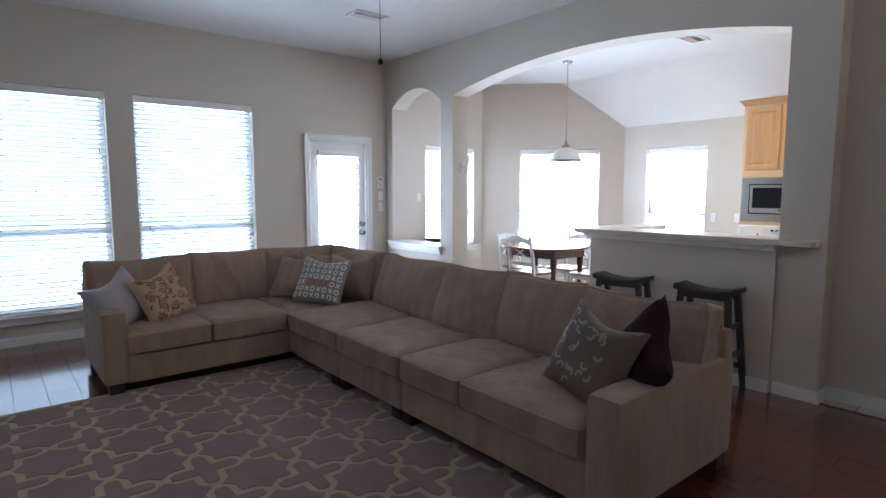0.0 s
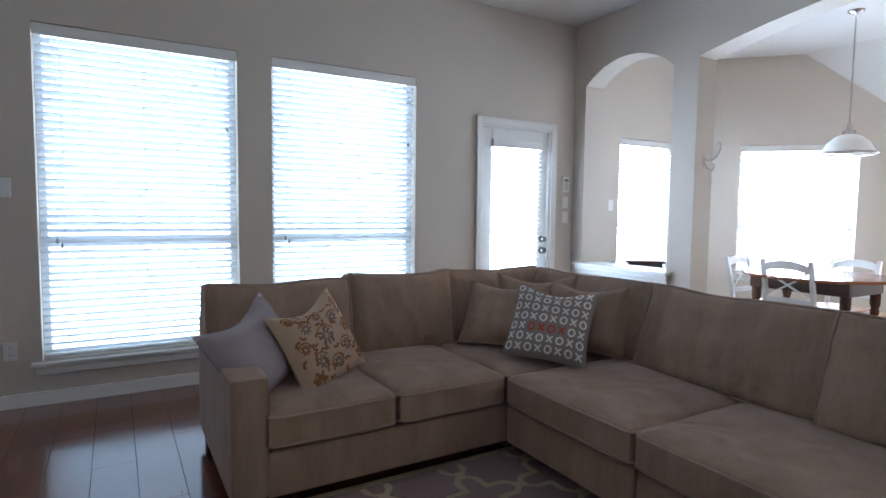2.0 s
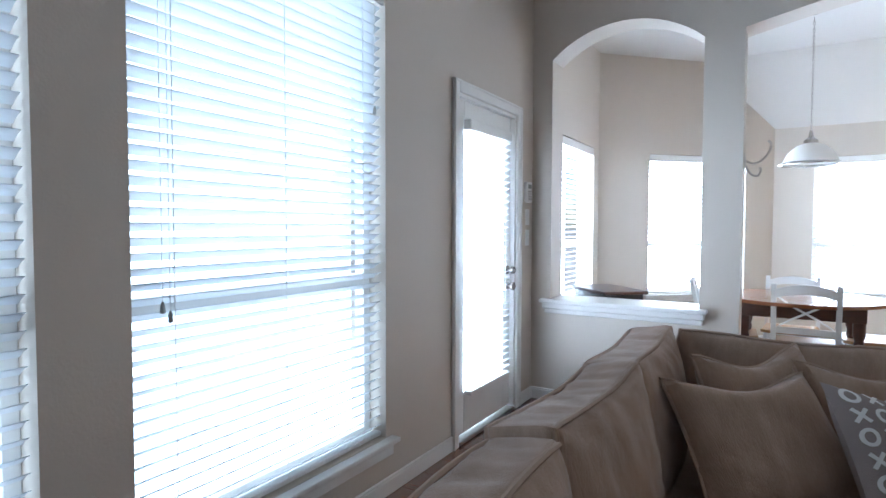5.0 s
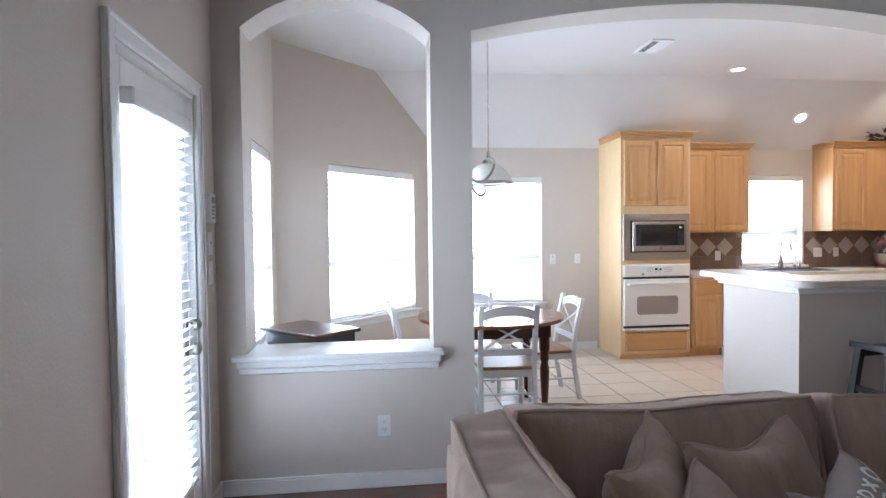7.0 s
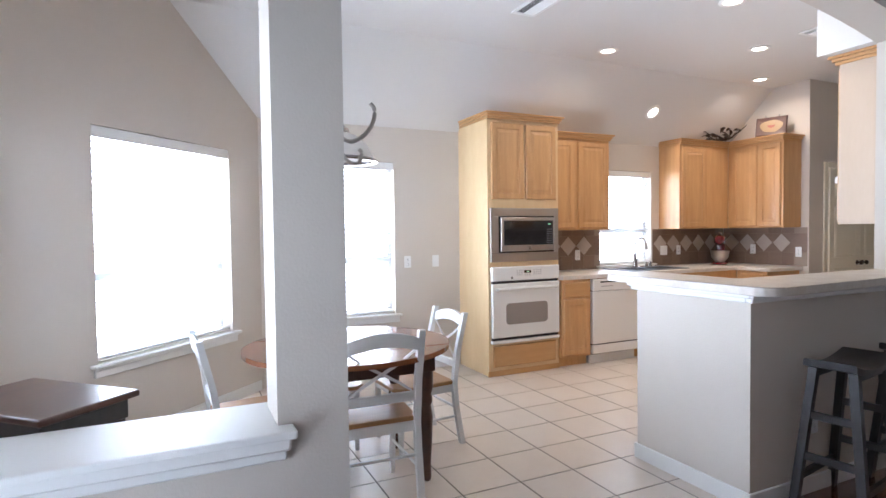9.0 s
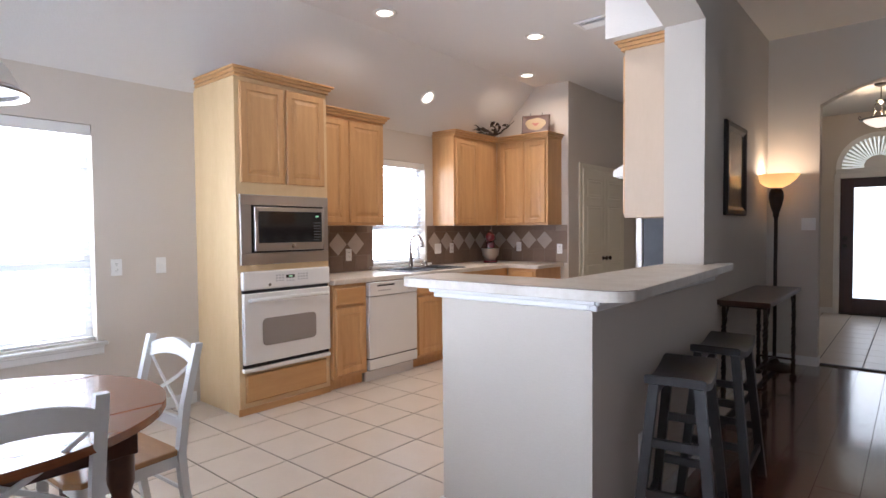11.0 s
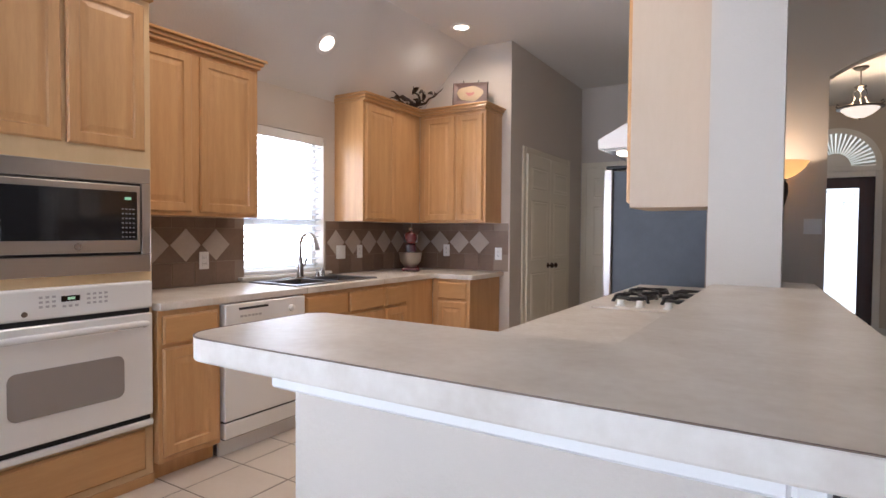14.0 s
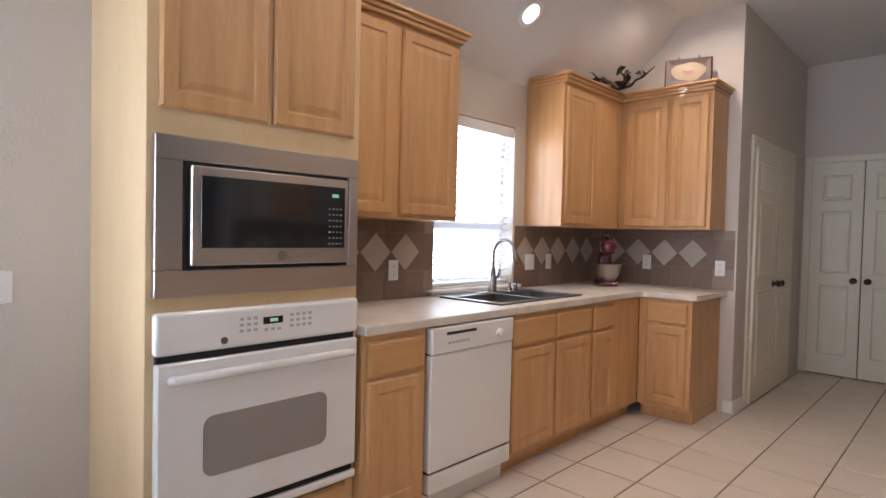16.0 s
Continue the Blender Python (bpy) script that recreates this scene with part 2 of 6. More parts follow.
def add_tube(bm, pts, r, n=8, closed=False):
    """A round tube along a line of points; r a number or one per point."""
    pts = [Vector(p) for p in pts]
    k = len(pts)
    rings = []
    up = Vector((0, 0, 1))
    for i, p in enumerate(pts):
        a = pts[(i - 1) % k] if closed or i > 0 else p
        b = pts[(i + 1) % k] if closed or i < k - 1 else p
        d = (b - a).normalized()
        s = d.cross(up)
        if s.length < 0.05:
            s = d.cross(Vector((0, 1, 0))) if i == 0 or not rings else rings_side
        s.normalize()
        rings_side = s
        t = s.cross(d).normalized()
        rr = r[i] if isinstance(r, (list, tuple)) else r
        rings.append([bm.verts.new(p + rr * (math.cos(q) * s + math.sin(q) * t)) for q in (2 * math.pi * j / n for j in range(n))])
    for i in range(k if closed else k - 1):
        a, b = rings[i], rings[(i + 1) % k]
        for j in range(n):
            bm.faces.new((a[j], a[(j + 1) % n], b[(j + 1) % n], b[j]))
    if not closed:
        bm.faces.new(rings[0][::-1])
        bm.faces.new(rings[-1])
    return bm


def tube(pts, r, n=8, closed=False):
    return add_tube(bmesh.new(), pts, r, n, closed)


def lathe(profile, n=24, cx=0.0, cy=0.0, bm=None):
    """Turned body from (radius, z) pairs, from bottom to top."""
    bm = bm or bmesh.new()
    rings = []
    for r, z in profile:
        if r < 1e-5:
            rings.append([bm.verts.new((cx, cy, z))])
        else:
            rings.append([bm.verts.new((cx + r * math.cos(2 * math.pi * j / n), cy + r * math.sin(2 * math.pi * j / n), z)) for j in range(n)])
    for a, b in zip(rings, rings[1:]):
        for j in range(n):
            k = (j + 1) % n
            if len(a) > 1 and len(b) > 1:
                bm.faces.new((a[j], a[k], b[k], b[j]))
            elif len(a) > 1:
                bm.faces.new((a[j], a[k], b[0]))
            elif len(b) > 1:
                bm.faces.new((a[0], b[k], b[j]))
    return bm


def prism(outline, z0, z1, bm=None):
    """An upright body from a flat outline (anticlockwise)."""
    bm = bm or bmesh.new()
    a = [bm.verts.new((x, y, z0)) for x, y in outline]
    b = [bm.verts.new((x, y, z1)) for x, y in outline]
    k = len(a)
    for i in range(k):
        bm.faces.new((a[i], a[(i + 1) % k], b[(i + 1) % k], b[i]))
    bm.faces.new(a[::-1])
    bm.faces.new(b)
    return bm


def soft_box(w, d, h, r, bulge=0.0, n=(10, 10, 4), wob=0.0, seed=0.0, puff=0.0):
    """A stuffed cushion: a rounded box with a crowned top, centred, resting on z = 0."""
    bm = bmesh.new()
    bmesh.ops.create_cube(bm, size=2.0)
    bmesh.ops.subdivide_edges(bm, edges=bm.edges[:], cuts=15 if wob else 9, use_grid_fill=True)
    half = Vector((w / 2, d / 2, h / 2))
    for v in bm.verts:
        p = Vector((v.co.x * half.x, v.co.y * half.y, v.co.z * half.z))
        q = Vector([max(-(half[i] - r), min(half[i] - r, p[i])) for i in range(3)])
        off = p - q
        o = q + (off.normalized() * r if off.length > 1e-6 else off)
        u, t = o.x / half.x, o.y / half.y
        o.z += bulge * (1 - u * u) * (1 - t * t) * (1 if o.z > 0 else 0.3 if o.z < 0 else 0) * (1 if o.z > 0 else -1)
        o.y += puff * (1 - u * u) * (1 - (o.z / half.z) ** 2) * (1 if o.y > 0 else -1)
        if wob:
            o += Vector([wob * noise.noise(o * 4.0 + Vector((seed, i * 7.3, 1.7))) for i in range(3)])
            o += 0.3 * wob * noise.noise(o * 13.0 + Vector((seed + 9, 3, 1))) * Vector((0, 1, 1))
        v.co = o + Vector((0, 0, half.z))
    return bm


def throw_pillow(w, h, t, seed=0.0, ears=0.05, dent=0.0):
    """A square scatter cushion standing in the xz plane, thickest in the middle, with drawn-out corners."""
    bm = bmesh.new()
    n = 16
    sides = []
    for s in (-1, 1):
        rows = []
        for i in range(n + 1):
            row = []
            for j in range(n + 1):
                u, v = 2 * i / n - 1, 2 * j / n - 1
                e = (1 - u ** 4) * (1 - v ** 4)
                pinch = 1 - ears * 1.6 * (1 - u * u) * abs(v) ** 3 - ears * 1.6 * (1 - v * v) * abs(u) ** 3
                th = s * t / 2 * e ** 0.55 * (1 + 0.12 * noise.noise(Vector((u * 2 + seed, v * 2, s))))
                x = u * w / 2 * (1 - ears * 1.5 * (1 - v * v) * u * u)
                z = v * h / 2 * (1 - ears * 1.5 * (1 - u * u) * v * v)
                z -= dent * (1 - u * u) ** 2 * max(0, v) ** 2
                row.append(bm.verts.new((x, th, z + h / 2)))
            rows.append(row)
        sides.append(rows)
        for i in range(n):
            for j in range(n):
                f = (rows[i][j], rows[i + 1][j], rows[i + 1][j + 1], rows[i][j + 1])
                bm.faces.new(f if s < 0 else f[::-1])
    bmesh.ops.remove_doubles(bm, verts=bm.verts, dist=0.0008)
    return bm


def pillow_edge(w, h, ears=0.05, dent=0.0):
    """The line of the pillow's seam."""
    pts = []
    n = 16
    for k in range(4 * n):
        a, s = divmod(k, n)
        q = 2 * s / n - 1
        u, v = [(q, -1), (1, q), (-q, 1), (-1, -q)][a]
        x = u * w / 2 * (1 - ears * 1.5 * (1 - v * v) * u * u)
        z = v * h / 2 * (1 - ears * 1.5 * (1 - u * u) * v * v)
        pts.append((x, 0, z + h / 2 - dent * (1 - u * u) ** 2 * max(0, v) ** 2))
    return pts


def rings_panel(w, h, rings, t):
    """A framed panel standing in the xz plane, front toward -y: rings of (inset, depth of the front)."""
    bm = bmesh.new()
    loops = []
    for ins, y in [(0, t)] + list(rings):
        loops.append([bm.verts.new((x, y if ins == 0 and y == t else -y, z)) for x, z in ((ins, ins), (w - ins, ins), (w - ins, h - ins), (ins, h - ins))])
    back = loops[0]
    for v in back:
        v.co.y = 0
    for a, b in zip(loops, loops[1:]):
        for j in range(4):
            bm.faces.new((a[j], a[(j + 1) % 4], b[(j + 1) % 4], b[j]))
    bm.faces.new(loops[-1])
    bm.faces.new(back[::-1])
    return bm


def cabinet_door_mesh(w, h):
    return rings_panel(w, h, [(0, 0.010), (0.008, 0.019), (0.052, 0.019), (0.058, 0.011), (0.066, 0.011), (0.092, 0.018)], 0.019)


def drawer_mesh(w, h):
    return rings_panel(w, h, [(0, 0.010), (0.010, 0.019)], 0.019)


def part(name, bm, material, parent=None, label="", smooth=False, at=None):
    """Links bm as one mesh object under parent."""
    bmesh.ops.recalc_face_normals(bm, faces=bm.faces)
    me = bpy.data.meshes.new(name)
    bm.to_mesh(me)
    bm.free()
    me.materials.append(material)
    if smooth:
        for p in me.polygons:
            p.use_smooth = True
        me.set_sharp_from_angle(angle=radians(38))
    ob = new(name, me)
    if parent is not None:
        ob.parent = parent
    if at is not None:
        ob.matrix_basis = at
    if label:
        tagged(ob, label)
    return ob


def thing(name, m, label, category, group=""):
    ob = new(name)
    ob.matrix_basis = m
    return tagged(ob, label, category, group)


def again(ob, m, parent=None, name=None):
    """Another object on the same mesh."""
    o = new(name or ob.name.split(".")[0], ob.data)
    o.matrix_basis = m
    o.parent = parent if parent is not None else ob.parent
    return o


def lay(parent, bm, material, name, places):
    """Alike pieces on one mesh."""
    first = None
    for m in places:
        if first is None:
            first = part(name, bm, material, parent, at=m)
        else:
            again(first, m, parent)


def structure(name, bm, material, label="", smooth=False):
    return tagged(part(name, bm, material, None, "", smooth), label, "", "", "structure")


# ---------------------------------------------------------------- the place in numbers
CEIL, KCEIL, EAST, BACK = 3.12, 3.04, 3.29, -7.38
FOLD_X, SLOPE_Z = 2.62, 2.38
ARCH_T = 0.23
NOOK_A, NOOK_B = (1.77, 0.0), (3.29, -1.52)


def wall_with_holes(u0, u1, z0, z1, holes, thick, m, name, label, material=None):
    """A wall in its own frame: u along, inner face at v = 0, thickness toward +v, rectangular holes (u0, u1, z0, z1) right through."""
    bm = bmesh.new()
    us = sorted({u0, u1, *[h[0] for h in holes], *[h[1] for h in holes]})
    for a, b in zip(us, us[1:]):
        cuts = sorted((h[2], h[3]) for h in holes if h[0] <= a + 1e-6 and h[1] >= b - 1e-6)
        z = z0
        for c0, c1 in cuts + [(z1, z1)]:
            if c0 - z > 1e-4:
                add_box(bm, a, b, 0, thick, z, c0)
            z = c1
    bmesh.ops.remove_doubles(bm, verts=bm.verts, dist=0.0005)
    bmesh.ops.transform(bm, matrix=m, verts=bm.verts)
    return structure(name, bm, material or M_WALL, label)


WIN = {  # u0, u1, z0, z1 on each wall
    "w1": (-4.46, -3.262, 0.28, 2.385), "w2": (-3.02, -1.812, 0.28, 2.385), "n1": (0.67, 1.60, 0.60, 2.07),
}
DOOR = (-1.13, -0.305, 0.0, 2.06)
NORTH = pose(0, 0, 0)
wall_with_holes(-6.6, NOOK_A[0] + 0.08, 0, 3.3, [WIN["w1"], WIN["w2"], WIN["n1"], DOOR], 0.16, NORTH, "wall_north", "greige painted wall with two tall windows and a glazed door")
NOOK_L = math.hypot(NOOK_B[0] - NOOK_A[0], NOOK_B[1] - NOOK_A[1])
DIAG = pose(NOOK_A[0], NOOK_A[1], 0, 0, 0, -45)
N2 = (0.585, 1.78, 0.58, 2.05)
wall_with_holes(-0.05, NOOK_L + 0.05, 0, 3.3, [N2], 0.16, DIAG, "wall_nook", "greige painted angled wall of the breakfast nook")
EASTM = pose(EAST, 0, 0, 0, 0, -90)       # u = -y
N3, KW = (1.89, 2.77, 0.58, 2.04), (5.30, 6.10, 0.95, 2.06)
wall_with_holes(1.50, 9.6, 0, 3.3, [N3, KW], 0.16, EASTM, "wall_east", "greige painted outer kitchen wall")
BACKM = pose(0, BACK, 0, 0, 0, 180)       # u = -x
structure("wall_pantry", boxes((2.18, EAST, -9.42, BACK, 0, 3.3), bevel=0), M_WALL, "greige painted wall block of the pantry")
structure("wall_fridge", boxes((ARCH_T, 1.22, -9.42, -7.75, 0, 3.3), bevel=0), M_WALL, "greige painted wall behind the refrigerator")
structure("wall_utility", boxes((1.22, 2.18, -9.56, -9.42, 0, 3.3), bevel=0), M_WALL, "greige painted end wall with double doors")


def arch_wall(name, label, m, u0, u1, ztop, thick, openings):
    """A wall with arched openings (u0, u1, sill, spring, rise): u along, thickness toward +v."""
    bm = bmesh.new()
    u = u0
    for a, b, sill, spring, rise in openings:
        if a - u > 1e-4:
            add_box(bm, u, a, 0, thick, 0, ztop)
        if sill > 0:
            add_box(bm, a, b, 0, thick, 0, sill)
        n = 28
        half = (b - a) / 2
        R = (half * half + rise * rise) / (2 * rise)
        prev = None
        for i in range(n + 1):
            x = -half + 2 * half * i / n
            z = spring + math.sqrt(max(R * R - x * x, 0)) - (R - rise)
            row = [bm.verts.new((a + half + x, v, zz)) for v in (0, thick) for zz in (z, ztop)]
            if prev:
                p, q = prev, row
                bm.faces.new((p[0], q[0], q[1], p[1]))
                bm.faces.new((p[2], p[3], q[3], q[2]))
                bm.faces.new((p[0], p[2], q[2], q[0]))
                bm.faces.new((p[1], q[1], q[3], p[3]))
            prev = row
        u = b
    if u1 - u > 1e-4:
        add_box(bm, u, u1, 0, thick, 0, ztop)
    bmesh.ops.remove_doubles(bm, verts=bm.verts, dist=0.0004)
    bmesh.ops.transform(bm, matrix=m, verts=bm.verts)
    return structure(name, bm, M_WALL, label)


ARCHM = pose(0, 0, 0, 0, 0, -90)          # u = -y, thickness toward +x
arch_wall("wall_arch", "greige wall with a small and a wide arched opening", ARCHM, 0.0, 5.16, 3.3, ARCH_T,
          [(0.15, 1.155, 0.72, 2.495, 0.195), (1.385, 4.87, 0.0, 2.515, 0.205)])
structure("wall_picture", boxes((0.18, ARCH_T, -7.65, -5.16, 0, 3.3), bevel=0), M_WALL, "greige wall behind the console table")
HALLM = pose(0, -7.65, 0, 0, 0, 180)      # u = -x, thickness toward -y
arch_wall("wall_hall", "greige wall with an arched opening to the foyer", HALLM, -0.18, 6.6, 3.3, 0.14, [(0.245, 1.70, 0.0, 2.44, 0.20)])
structure("wall_west", boxes((-6.6, -6.45, -7.65, 0, 0, 3.3), bevel=0), M_WALL, "plain greige wall")
# foyer
structure("wall_foyer_side", boxes((0.42, 0.56, -11.66, -7.79, 0, 3.2), bevel=0), M_WALL, "plain greige foyer wall")
arch_wall("wall_foyer_far", "greige foyer wall with an arched opening", pose(-1.42, -7.79, 0, 0, 0, -90), 0.0, 3.87, 3.2, -0.14, [(1.0, 2.7, 0.0, 2.2, 0.35)])
structure("wall_study", boxes((-3.0, -2.86, -11.66, -7.79, 0, 3.2), bevel=0), M_WALL, "plain greige wall beyond the foyer")
wall_with_holes(-0.56, 3.0, 0, 3.2, [(0.06, 0.94, 0, 2.03)], 0.16, pose(0, -11.66, 0, 0, 0, 180), "wall_front", "greige wall with the front door")

# ceilings
structure("ceiling_living", boxes((-6.6, 0.0, -7.65, 0.0, CEIL, CEIL + 0.1), bevel=0), M_CEIL, "off-white painted flat ceiling")
bm = bmesh.new()
sec = [(ARCH_T, KCEIL), (FOLD_X, KCEIL), (EAST + 0.12, SLOPE_Z - 0.125), (EAST + 0.12, 3.4), (ARCH_T, 3.4)]
a = [bm.verts.new((x, 0.1, z)) for x, z in sec]
b = [bm.verts.new((x, -9.5, z)) for x, z in sec]
for i in range(5):
    bm.faces.new((a[i], a[(i + 1) % 5], b[(i + 1) % 5], b[i]))
bm.faces.new(a), bm.faces.new(b[::-1])
structure("ceiling_kitchen", bm, M_CEIL, "off-white kitchen ceiling that slopes down to the outer wall")
structure("ceiling_recess", boxes((0.0, 0.18, -7.65, -5.16, CEIL, CEIL + 0.1), bevel=0), M_CEIL, "off-white strip of ceiling above the console wall")
structure("ceiling_foyer", boxes((-3.0, 0.56, -11.82, -7.79, 2.98, 3.08), bevel=0), M_CEIL, "off-white foyer ceiling")
structure("soffit", boxes((ARCH_T, 0.63, -6.82, -4.93, 2.55, 3.06), bevel=0), M_CEIL, "off-white soffit above the wall cabinets")

# outdoors
bm = bmesh.new()
add_box(bm, -400, 400, -400, 400, -0.30, -0.16)
structure("ground", bm, M_DIRT, "pale paved and grassy ground outside")


def backdrop(name, m, u0, u1, z0, z1, material):
    bm = bmesh.new()
    vs = [bm.verts.new(p) for p in ((u0, 0, z0), (u1, 0, z0), (u1, 0, z1), (u0, 0, z1))]
    bm.faces.new(vs)
    ob = structure(name, bm, material, "bright hazy daylight outside")
    ob.matrix_basis = m
    return ob


B_NORTH = backdrop_material("daylight_north", DAY_NORTH)
B_NOOK = backdrop_material("daylight_nook", DAY_NOOK, (0.80, 0.90, 1.0), (0.88, 0.95, 1.0))
B_DOOR = backdrop_material("daylight_door", DAY_DOOR, (0.80, 0.90, 1.0), (0.88, 0.95, 1.0))
B_FRONT = backdrop_material("daylight_front", 3.0, (0.84, 0.93, 0.97), (0.92, 0.97, 0.97))
B_EAST = backdrop_material("daylight_east", DAY_EAST, (0.82, 0.91, 1.0), (0.90, 0.96, 1.0))
backdrop("backdrop_north", pose(0, 0.55, 0), -6.0, -1.42, -0.15, 3.4, B_NORTH)
backdrop("backdrop_patio", pose(0, 0.45, 0), -1.41, 0.33, -0.15, 2.4, B_DOOR)
backdrop("backdrop_nook", pose(0, 0.45, 0), 0.34, 2.05, 0.2, 2.6, B_NOOK)
backdrop("backdrop_angle", DIAG @ pose(0, 0.45, 0), 0.0, 2.2, 0.2, 2.6, B_NOOK)
backdrop("backdrop_east", EASTM @ pose(0, 0.45, 0), 1.5, 4.3, 0.2, 2.6, B_EAST)
backdrop("backdrop_sink", EASTM @ pose(0, 0.45, 0), 4.9, 7.6, 0.6, 2.6, B_EAST)
backdrop("backdrop_front", pose(0, -12.3, 0), -1.6, 0.5, -0.15, 2.9, B_FRONT)

# ---------------------------------------------------------------- floors
floor_wood = structure("floor_wood", boxes((-6.6, 0.06, -7.72, 0.0, -0.12, -0.012), bevel=0), M_GAPSHADE, "dark cherry laminate plank floor")
floor_tile = structure("floor_tile", boxes((0.06, EAST, -9.5, 0.0, -0.12, -0.004), bevel=0), M_GROUT, "cream square ceramic floor tiles with dark grout")
floor_foyer = structure("floor_foyer", boxes((-3.0, 0.56, -11.9, -7.72, -0.12, -0.004), bevel=0), M_GROUT, "cream ceramic floor tiles of the foyer")
tagged(floor_wood, kind="structure")


# ---------------------------------------------------------------- windows and blinds
def blind_slat_mesh(w):
    bm = bmesh.new()
    pr = [(-0.025, -0.0012), (-0.012, 0.0012), (0.0, 0.002), (0.012, 0.0012), (0.025, -0.0012)]
    lo = [[bm.verts.new((x, v, z - 0.0028)) for v, z in pr] for x in (0, w)]
    hi = [[bm.verts.new((x, v, z)) for v, z in pr] for x in (0, w)]
    for i in range(4):
        bm.faces.new((hi[0][i], hi[1][i], hi[1][i + 1], hi[0][i + 1]))
        bm.faces.new((lo[0][i], lo[0][i + 1], lo[1][i + 1], lo[1][i]))
    for k in (0, 1):
        bm.faces.new([*lo[k], *hi[k][::-1]])
    for i in (0, 4):
        bm.faces.new((lo[0][i], lo[1][i], hi[1][i], hi[0][i]))
    return bm


def venetian_blind(m, w, z0, z1, label, v=0.045, pitch=0.0455, tilt=24, tassels=True):
    """Venetian blind in a window's frame: u from 0 to w, hanging from z1 down to z0."""
    b = thing("window_blind", m, label, "blind", "window blinds")
    part("valance", boxes((0.004, w - 0.004, v - 0.042, v - 0.030, z1 - 0.075, z1 - 0.004), (0.004, w - 0.004, v - 0.028, v + 0.03, z1 - 0.05, z1 - 0.006), bevel=0.003), M_TRIM, b, "white head rail cover")
    first = None
    z = z1 - 0.095
    while z > z0 + 0.05:
        mm = pose(0.010, v, z, -tilt, 0, 0)
        if first is None:
            first = part("slat", blind_slat_mesh(w - 0.02), M_SLAT, b, at=mm)
        else:
            again(first, mm)
        z -= pitch
    part("bottom_rail", boxes((0.008, w - 0.008, v - 0.026, v + 0.026, z0 + 0.012, z0 + 0.032), bevel=0.004), M_TRIM, b)
    n = 2 if w < 0.8 else 3
    for i in range(n):
        u = w * (0.12 + 0.76 * i / (n - 1))
        part("ladder_cord", boxes((u - 0.0015, u + 0.0015, v - 0.03, v - 0.0285, z0 + 0.03, z1 - 0.08), bevel=0), M_TRIM, b)
    if tassels:
        for u, zt in ((0.10, z0 + (z1 - z0) * 0.37), (0.125, z0 + (z1 - z0) * 0.355), (w - 0.07, z0 + (z1 - z0) * 0.74)):
            part("cord", tube([(u, v - 0.036, z1 - 0.08), (u, v - 0.036, zt)], 0.0012, 5), M_TRIM, b)
            part("tassel", lathe([(0.0, zt - 0.038), (0.009, zt - 0.034), (0.007, zt - 0.012), (0.003, zt), (0.0, zt)], 8, u, v - 0.036), M_TASSEL, b, "small grey cord tassel", True)
    return b


def window(name, m, u0, u1, z0, z1, label):
    """Double-hung window set in the wall's outer half, with a stool and apron inside."""
    w = thing(name, m, label, "window")
    tagged(w, kind="structure")
    o, i = 0.15, 0.095
    part("window_frame", boxes((u0, u0 + 0.045, i, o, z0, z1), (u1 - 0.045, u1, i, o, z0, z1), (u0 + 0.045, u1 - 0.045, i, o, z0, z0 + 0.05), (u0 + 0.045, u1 - 0.045, i, o, z1 - 0.05, z1), bevel=0.003), M_TRIM, w)
    zm = z0 + (z1 - z0) * 0.36
    part("meeting_rail", boxes((u0 + 0.045, u1 - 0.045, i - 0.01, o - 0.01, zm - 0.03, zm + 0.03), bevel=0.003), M_TRIM, w)
    for a, b in ((z0 + 0.05, zm - 0.03), (zm + 0.03, z1 - 0.05)):
        p = part("pane", boxes((u0 + 0.045, u1 - 0.045, 0.125, 0.129, a, b), bevel=0), M_GLASS, w)
        p.visible_shadow = False
    part("window_sill", boxes((u0 - 0.055, u1 + 0.055, -0.05, 0.094, z0 - 0.024, z0 - 0.002), bevel=0.006, seg=2), M_TRIM, w, "white painted stool")
    part("apron", boxes((u0 - 0.035, u1 + 0.035, -0.022, -0.0005, z0 - 0.085, z0 - 0.0245), (u0 - 0.035, u1 + 0.035, -0.03, -0.0222, z0 - 0.04, z0 - 0.0245), bevel=0.004), M_TRIM, w)
    return w


def window_and_blind(name, m, hole, label, tilt=31, tassels=True):
    window(name, m, *hole, label)
    venetian_blind(m @ pose(hole[0], 0, 0), hole[1] - hole[0], hole[2], hole[3], "lowered white slatted blind of " + label.split(",")[0].replace("beside the patio door", "").strip(), tilt=tilt, tassels=tassels)


window_and_blind("window_1", NORTH, WIN["w1"], "a tall living room window, bright daylight behind")
window_and_blind("window_2", NORTH, WIN["w2"], "a tall living room window beside the patio door, bright daylight behind")
window_and_blind("window_3", NORTH, WIN["n1"], "the small breakfast nook window, bright daylight behind", tilt=12, tassels=False)
window_and_blind("window_4", DIAG, N2, "the angled breakfast nook window, blown-out daylight behind", tilt=12, tassels=False)
window_and_blind("window_5", EASTM, N3, "the outer breakfast nook window, blown-out daylight behind", tilt=12, tassels=False)
window_and_blind("window_6", EASTM, KW, "the kitchen window above the sink, blown-out daylight behind", tilt=12, tassels=False)


